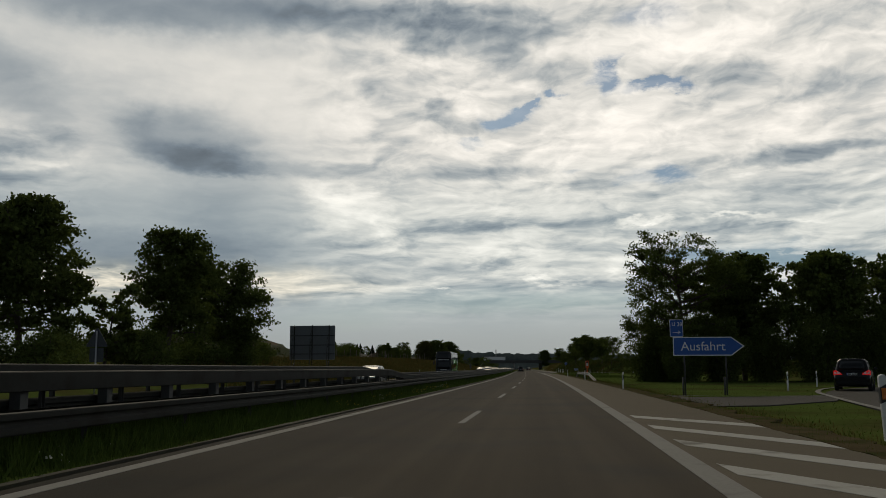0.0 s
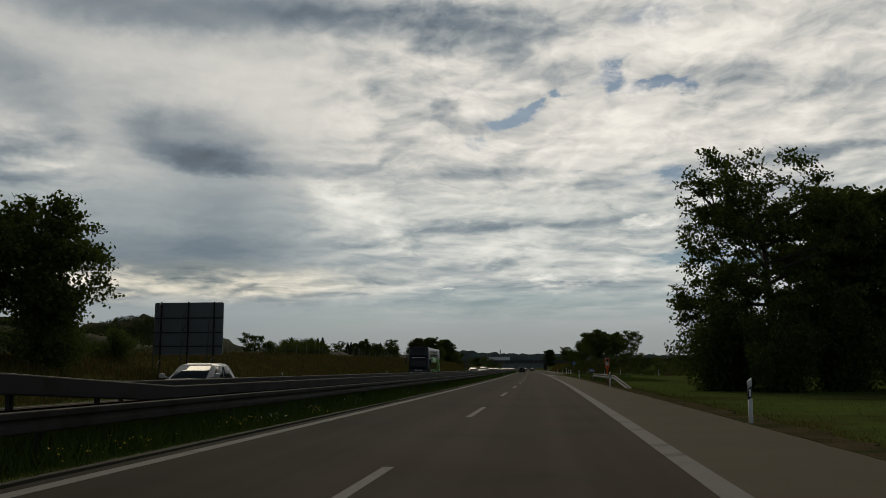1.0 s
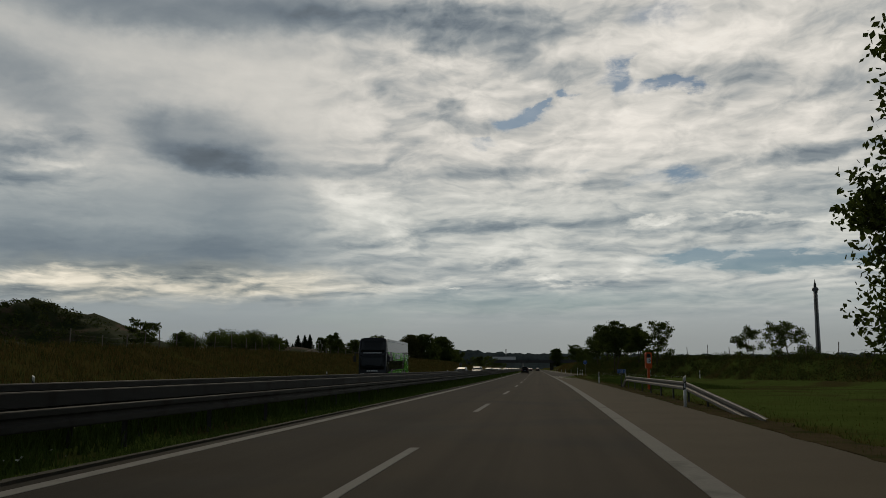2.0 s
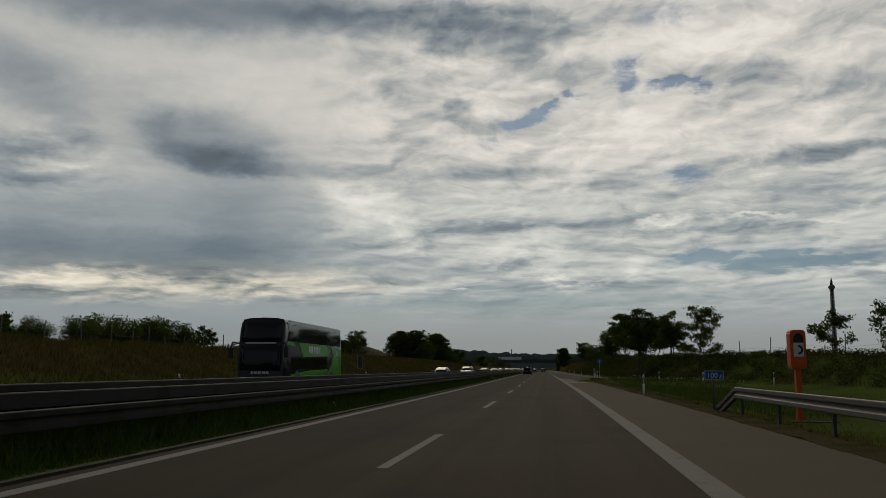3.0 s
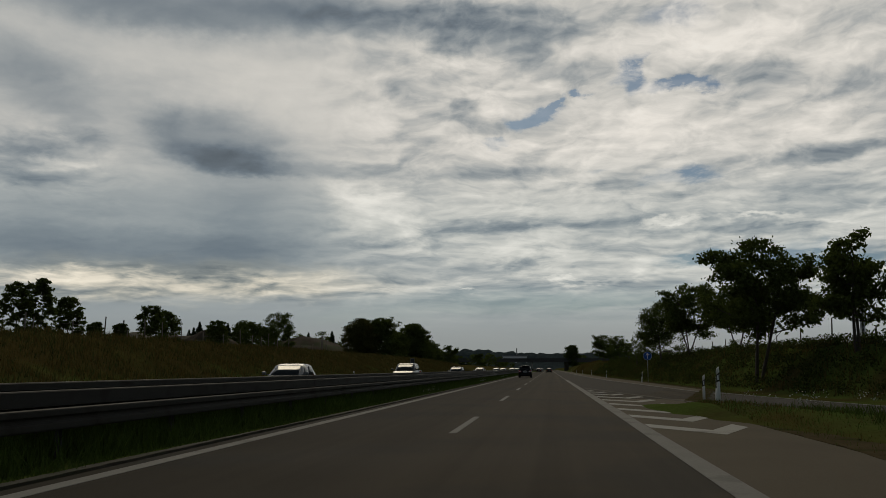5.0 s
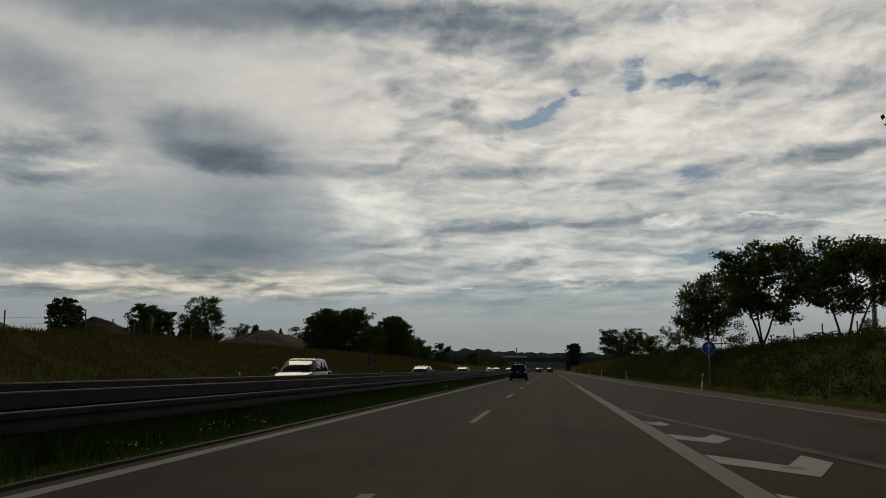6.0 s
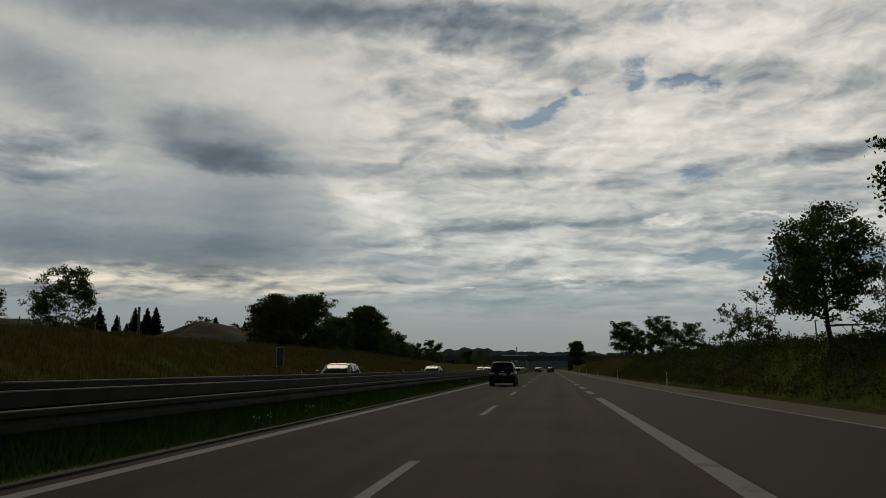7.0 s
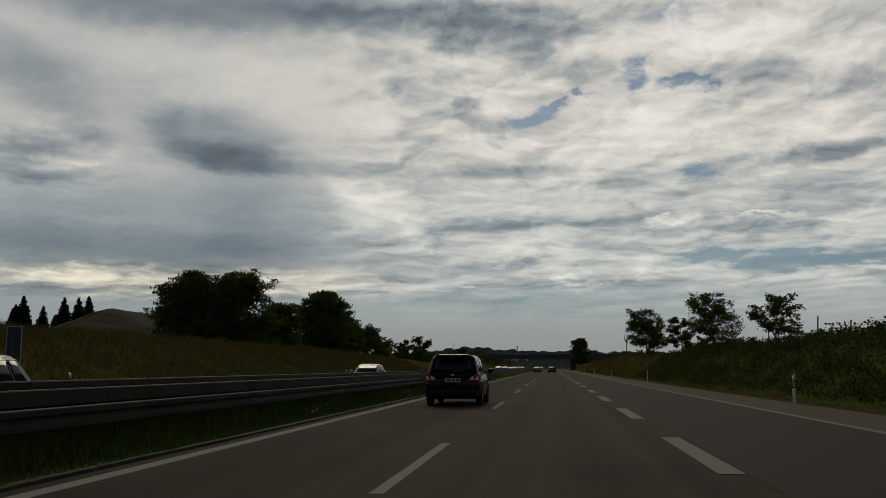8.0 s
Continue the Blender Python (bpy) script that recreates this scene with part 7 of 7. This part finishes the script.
    if plate:
        b = BM()
        zp = zt - 0.18 if style in ("mpv", "estate", "hatch") else zt - 0.20
        box(b, -0.26, 0.26, -hl - 0.030, -hl - 0.010, zp - 0.06, zp + 0.06, 0.004)
        pl_ = part("number_plate", b, PLATE, e, "white number plate with plain dark bars")
        b = BM()
        box(b, -0.258, -0.215, -hl - 0.034, -hl - 0.029, zp - 0.055, zp + 0.055)
        part("plate_strip", b, PLATE_BLUE, pl_)
        b = BM()
        for u0, u1 in ((-0.18, -0.05), (0.0, 0.09), (0.12, 0.23)):
            box(b, u0, u1, -hl - 0.034, -hl - 0.029, zp - 0.035, zp + 0.035)
        part("plate_bars", b, POST_BLACK, pl_)
        b = BM()
        box(b, -0.26, 0.26, hl - 0.02, hl + 0.028, 0.48, 0.59, 0.004)
        part("number_plate", b, PLATE, e)
    return e


def mpv_extras(e, L, Wd, H, belt):
    hl, w = L / 2, Wd / 2
    b = BM()
    tube(b, (-0.02, -hl + 0.62, H - 0.02), (-0.02, -hl + 0.36, H + 0.42), 0.006, 0.004, 6)
    part("antenna", b, PLASTIC, e)
    b = BM()
    box(b, -w * 0.60, w * 0.60, -hl + 0.10, -hl + 0.40, H - 0.06, H - 0.025, 0.012)
    part("roof_spoiler", b, PAINT_BLACK, e)
    b = BM()
    prism(b, [(-0.02, belt + 0.05), (0.36, belt + 0.09), (0.38, belt + 0.12), (0.1, belt + 0.13), (-0.03, belt + 0.10)], -hl + 0.02, -hl + 0.07)
    part("rear_wiper", b, PLASTIC, e)
    for sgn in (-1, 1):
        b = BM()
        box(b, sgn * (w * 0.905), sgn * (w * 0.93), -hl + 0.5, hl * 0.32, belt - 0.005, belt + 0.018)
        part("window_trim", b, CHROME, e, "chrome strip below the side windows")
    b = BM()
    prism(b, [(0.075 * math.cos(a), belt - 0.02 + 0.032 * math.sin(a)) for a in np.linspace(0, 2 * math.pi, 17)[:-1]], -hl - 0.012, -hl + 0.03)
    part("badge", b, CHROME, e, "plain oval chrome badge")
    b = BM()
    box(b, -w * 0.5, w * 0.5, -hl - 0.02, -hl + 0.1, belt - 0.10, belt - 0.07, 0.008)
    part("tailgate_strip", b, PAINT_BLACK, e)


SLEEK = (0.91, 0.77, 0.66, 0.44)
HATCH = dict(L=4.25, Wd=1.78, H=1.46, cab=(0.42, -0.06, -0.62, -0.93), style="hatch", taper=SLEEK)
ESTATE = dict(L=4.75, Wd=1.83, H=1.47, cab=(0.38, -0.04, -0.70, -0.94), style="estate", taper=SLEEK)
SALOON = dict(L=4.65, Wd=1.82, H=1.44, cab=(0.36, -0.06, -0.38, -0.74), style="saloon", taper=SLEEK)
SUV = dict(L=4.5, Wd=1.86, H=1.70, belt=1.08, hood=1.02, nose=0.78, cab=(0.50, 0.02, -0.78, -0.95), style="estate", wheel_r=0.37, taper=SLEEK)
MPV = dict(L=4.52, Wd=1.84, H=1.66, belt=1.02, hood=0.98, nose=0.72, cab=(0.44, 0.04, -0.84, -0.975), style="mpv", wheel_r=0.33, taper=(0.92, 0.77, 0.66, 0.46))


def lane_pose(y, off, back=False, z=0.0):
    return pose(rxf(y) + off, y, z, 0, 0, heading(y) + (180 if back else 0))


mpv = car("people_carrier", PAINT_BLACK, "glossy black people carrier with red tail lamps in the fast lane", lane_pose(295.6, -3.35), **MPV)
mpv_extras(mpv, MPV["L"], MPV["Wd"], MPV["H"], MPV["belt"])
car("hatchback", PAINT_BLACK, "dark hatchback far ahead in the slow lane", lane_pose(466, 0.1), **HATCH)
car("saloon_car", PAINT_BLACK, "black saloon far ahead in the fast lane", lane_pose(492, -3.5), **SALOON)
car("estate_car", PAINT_BLACK, "black estate car far ahead in the slow lane", lane_pose(530, 0.2), **ESTATE)
car("off_road_car", PAINT_BLACK, "dark off-road car with lit brake lamps on the exit ramp", pose(17.9, 52.6, -0.01, 0, 0, -22), lit=True, **SUV)

# oncoming
OZ = 0.006
car("hatchback", PAINT_WHITE, "white hatchback on the oncoming carriageway", lane_pose(65.0, -12.3, True, OZ), **HATCH)
car("hatchback", PAINT_SILVER, "silver hatchback on the oncoming carriageway", lane_pose(206.5, -12.0, True, OZ), **HATCH)
car("off_road_car", PAINT_PALE, "slate grey high-built car on the oncoming carriageway", lane_pose(240.2, -11.8, True, OZ), **SUV)
car("estate_car", PAINT_GREY, "grey estate car on the oncoming carriageway", lane_pose(279.6, -11.6, True, OZ), **ESTATE)
car("saloon_car", PAINT_WHITE, "white saloon on the oncoming carriageway", lane_pose(321.5, -11.8, True, OZ), **SALOON)
far_cars = [(402, -11.8, PAINT_WHITE, "white", SALOON), (430, -15.2, PAINT_SILVER, "silver", ESTATE), (468, -11.8, PAINT_BLACK, "black", HATCH), (498, -11.8, PAINT_WHITE, "white", HATCH), (535, -15.2, PAINT_BLUE, "dark blue", ESTATE),
            (560, -11.8, PAINT_SILVER, "silver", SALOON), (590, -11.8, PAINT_WHITE, "white", ESTATE), (612, -15.2, PAINT_WHITE, "white", HATCH), (640, -11.8, PAINT_GREY, "grey", HATCH), (668, -15.2, PAINT_WHITE, "white", ESTATE)]
for y, off, paint, word, kind in far_cars:
    car("car", paint, f"{word} car in the distant oncoming traffic", lane_pose(y, off, True, OZ), group="distant oncoming traffic", detail=False, **kind)
for y, off, paint, word, kind in ((560, 0.1, PAINT_WHITE, "white", SUV), (585, 0.0, PAINT_SILVER, "silver", ESTATE), (610, -3.5, PAINT_WHITE, "white", HATCH)):
    car("car", paint, f"{word} car far ahead among the traffic", lane_pose(y, off), group="distant traffic ahead", detail=False, **kind)


# double-decker coach, its front towards +Y
def coach(m):
    e = empty("coach")
    e.matrix_basis = m
    tagged(e, "green and anthracite double-decker coach with white roof edge", "coach")
    L, w, H = 14.0, 1.275, 4.0
    hl = L / 2
    # body: rounded section lofted along the length, the front leaning back
    bm_ = BM()
    rings = []
    for y, s, lean in ((-hl, 0.96, 0.0), (-hl + 0.12, 0.99, 0.0), (-hl + 0.5, 1.0, 0.0), (0, 1.0, 0), (hl - 0.6, 1.0, 0.15), (hl - 0.2, 0.99, 0.38), (hl, 0.93, 0.55)):
        sec = [(-w * 0.97, 0.32), (-w, 0.55), (-w, 2.3), (-w * 0.985, 3.3), (-w * 0.95, 3.72), (-w * 0.86, 3.93), (-w * 0.6, 4.0), (0, 4.03)]
        pts = sec + [(-x, z) for x, z in sec[-2::-1]]
        rings.append([bm_.verts.new((x * s, y - lean * max(0, (z - 1.4) / 2.6) ** 1.5, z * (0.99 if s < 0.97 else 1))) for x, z in pts])
    n = len(rings[0])
    for a, b in zip(rings, rings[1:]):
        for i in range(n):
            bm_.faces.new((a[i], a[(i + 1) % n], b[(i + 1) % n], b[i])).smooth = True
    bm_.faces.new(rings[0])
    bm_.faces.new(rings[-1][::-1])
    bmesh.ops.recalc_face_normals(bm_, faces=bm_.faces)
    part("body", bm_, BUS_DARK, e)

    def side(name, outline, sgn, mat_, out=0.012, lab=""):
        """A panel on the flank: outline of (y, z)."""
        b = BM()
        x0, x1 = sgn * (w - 0.03), sgn * (w + out)
        lo = [b.verts.new((x0, y, z)) for y, z in outline]
        hi = [b.verts.new((x1 - sgn * max(0, z - 2.3) * 0.025, y, z)) for y, z in outline]
        b.faces.new(hi)
        for i in range(len(outline)):
            j = (i + 1) % len(outline)
            b.faces.new((lo[i], lo[j], hi[j], hi[i]))
        bmesh.ops.recalc_face_normals(b, faces=b.faces)
        return part(name, b, mat_, e, lab)
    for sgn in (-1, 1):
        side("upper_window", [(-hl + 0.35, 2.75), (hl - 0.9, 2.75), (hl - 1.15, 3.62), (-hl + 0.35, 3.62)], sgn, GLASS_COACH, 0.008, "dark upper-deck windows")
        side("rear_panel", [(-hl + 0.12, 0.55), (-3.0, 0.55), (-3.0, 0.95), (-4.1, 1.5), (-4.5, 2.05), (-3.9, 2.7), (-hl + 0.12, 2.55)], sgn, BUS_GREEN, 0.016, "bright green rear flank")
        side("sill_panel", [(-3.0, 0.55), (hl - 0.9, 0.55), (hl - 1.6, 0.95), (1.5, 1.15), (-3.0, 1.22)], sgn, BUS_GREEN, 0.017, "bright green lower flank")
        side("name_panel", [(-3.3, 2.05), (2.9, 1.95), (3.9, 2.74), (-2.8, 2.74), (-3.55, 2.4)], sgn, BUS_GREEN, 0.017, "bright green band with plain pale bars")
        side("front_panel", [(hl - 2.35, 2.5), (hl - 0.9, 2.55), (hl - 0.9, 2.74), (hl - 2.0, 2.74)], sgn, BUS_GREEN, 0.016)
        side("lower_window", [(-2.9, 1.28), (hl - 1.6, 1.22), (hl - 1.6, 1.95), (3.0, 1.93), (-2.7, 2.0)], sgn, GLASS_COACH, 0.010, "dark lower-deck windows")
        for k, u in enumerate((-1.05, -0.5, -0.18, 0.15, 0.75, 1.3)):
            side("pale_bar", [(u, 2.18), (u + (0.14 if k in (2,) else 0.42), 2.18), (u + (0.14 if k in (2,) else 0.42), 2.60), (u, 2.60)], sgn, SIGN_WHITE, 0.022)
        side("roof_stripe", [(-hl + 0.3, 3.68), (hl - 0.95, 3.68), (hl - 1.1, 3.90), (-hl + 0.3, 3.88)], sgn, BUS_ROOF, 0.0, "white stripe along the roof edge")
        for y in (-3.9, -4.6, -5.7):
            side("flap_latch", [(y, 1.18), (y + 0.16, 1.18), (y + 0.16, 1.32), (y, 1.32)], sgn, PLASTIC, 0.022)
        for k in range(5):
            side("vent_slat", [(-hl + 0.25, 1.62 + 0.1 * k), (-hl + 0.95, 1.62 + 0.1 * k), (-hl + 0.95, 1.67 + 0.1 * k), (-hl + 0.25, 1.67 + 0.1 * k)], sgn, PLASTIC, 0.026)
        side("white_emblem", [(-hl + 1.35, 2.05), (-hl + 1.6, 2.0), (-hl + 1.66, 2.4), (-hl + 1.3, 2.42)], sgn, SIGN_WHITE, 0.022)
        for y in (hl - 2.9, -hl + 3.0, -hl + 4.35):
            wheel(e, sgn * (w - 0.16), y, 0.50, 0.30, sgn, 8)
            b = BM()
            tube(b, (sgn * (w - 0.01), y, 0.52), (sgn * (w + 0.019), y, 0.52), 0.63, n=24)
            part("wheel_arch", b, PLASTIC, e)
        b = BM()
        tube(b, (sgn * 1.15, hl - 0.45, 2.62), (sgn * 1.45, hl + 0.18, 2.66), 0.05, n=8)
        tube(b, (sgn * 1.45, hl + 0.18, 2.66), (sgn * 1.52, hl + 0.22, 2.35), 0.05, n=8)
        box(b, sgn * 1.40, sgn * 1.64, hl + 0.14, hl + 0.30, 1.85, 2.4, 0.05)
        part("mirror_arm", b, PLASTIC, e, "long black mirror arm")
        b = BM()
        box(b, sgn * 0.72, sgn * 1.08, hl - 0.06, hl + 0.03, 0.62, 0.82, 0.03)
        part("headlamp", b, LAMP_CLEAR, e)

    def front(name, x0, x1, z0, z1, mat_, out=0.012, lab=""):
        def yat(z):
            return hl - 0.55 * max(0, (z - 1.4) / 2.6) ** 1.5
        b = BM()
        rows_ = []
        for q in np.linspace(0, 1, 5):
            z = z0 + (z1 - z0) * q
            rows_.append([b.verts.new((x, yat(z) + out - 0.05 * (x / 1.2) ** 2, z)) for x in np.linspace(x0, x1, 7)])
        for r0, r1 in zip(rows_, rows_[1:]):
            for i in range(6):
                b.faces.new((r0[i], r0[i + 1], r1[i + 1], r1[i])).smooth = True
        ret = bmesh.ops.extrude_face_region(b, geom=list(b.faces))
        bmesh.ops.translate(b, vec=(0, -0.06, 0), verts=[q for q in ret["geom"] if isinstance(q, bmesh.types.BMVert)])
        bmesh.ops.recalc_face_normals(b, faces=b.faces)
        return part(name, b, mat_, e, lab)
    front("upper_windscreen", -1.08, 1.08, 2.72, 3.85, GLASS_COACH, 0.03, "dark upper windscreen")
    front("lower_windscreen", -1.10, 1.10, 1.18, 2.50, GLASS_COACH, 0.03, "dark lower windscreen")
    front("silver_strip", -0.85, 0.85, 2.60, 2.68, BUS_ROOF, 0.05)
    for k, (u0, u1) in enumerate(((-0.50, -0.36), (-0.32, -0.22), (-0.18, -0.14), (-0.08, 0.08), (0.14, 0.28), (0.33, 0.47))):
        front("pale_bar", u0, u1, 0.98, 1.12, SIGN_WHITE, 0.03)
    front("number_plate", -0.26, 0.26, 0.44, 0.55, PLATE, 0.03)
    b = BM()
    box(b, -1.1, 1.1, -hl - 0.02, -hl + 0.06, 2.6, 3.6, 0.03)
    part("rear_window", b, GLASS_COACH, e)
    for sgn in (-1, 1):
        b = BM()
        box(b, sgn * 1.0, sgn * 1.2, -hl - 0.03, -hl + 0.04, 1.0, 1.7, 0.02)
        part("tail_lamp", b, TAIL_RED, e)
    return e


coach(lane_pose(153.8, -15.15, True, OZ))
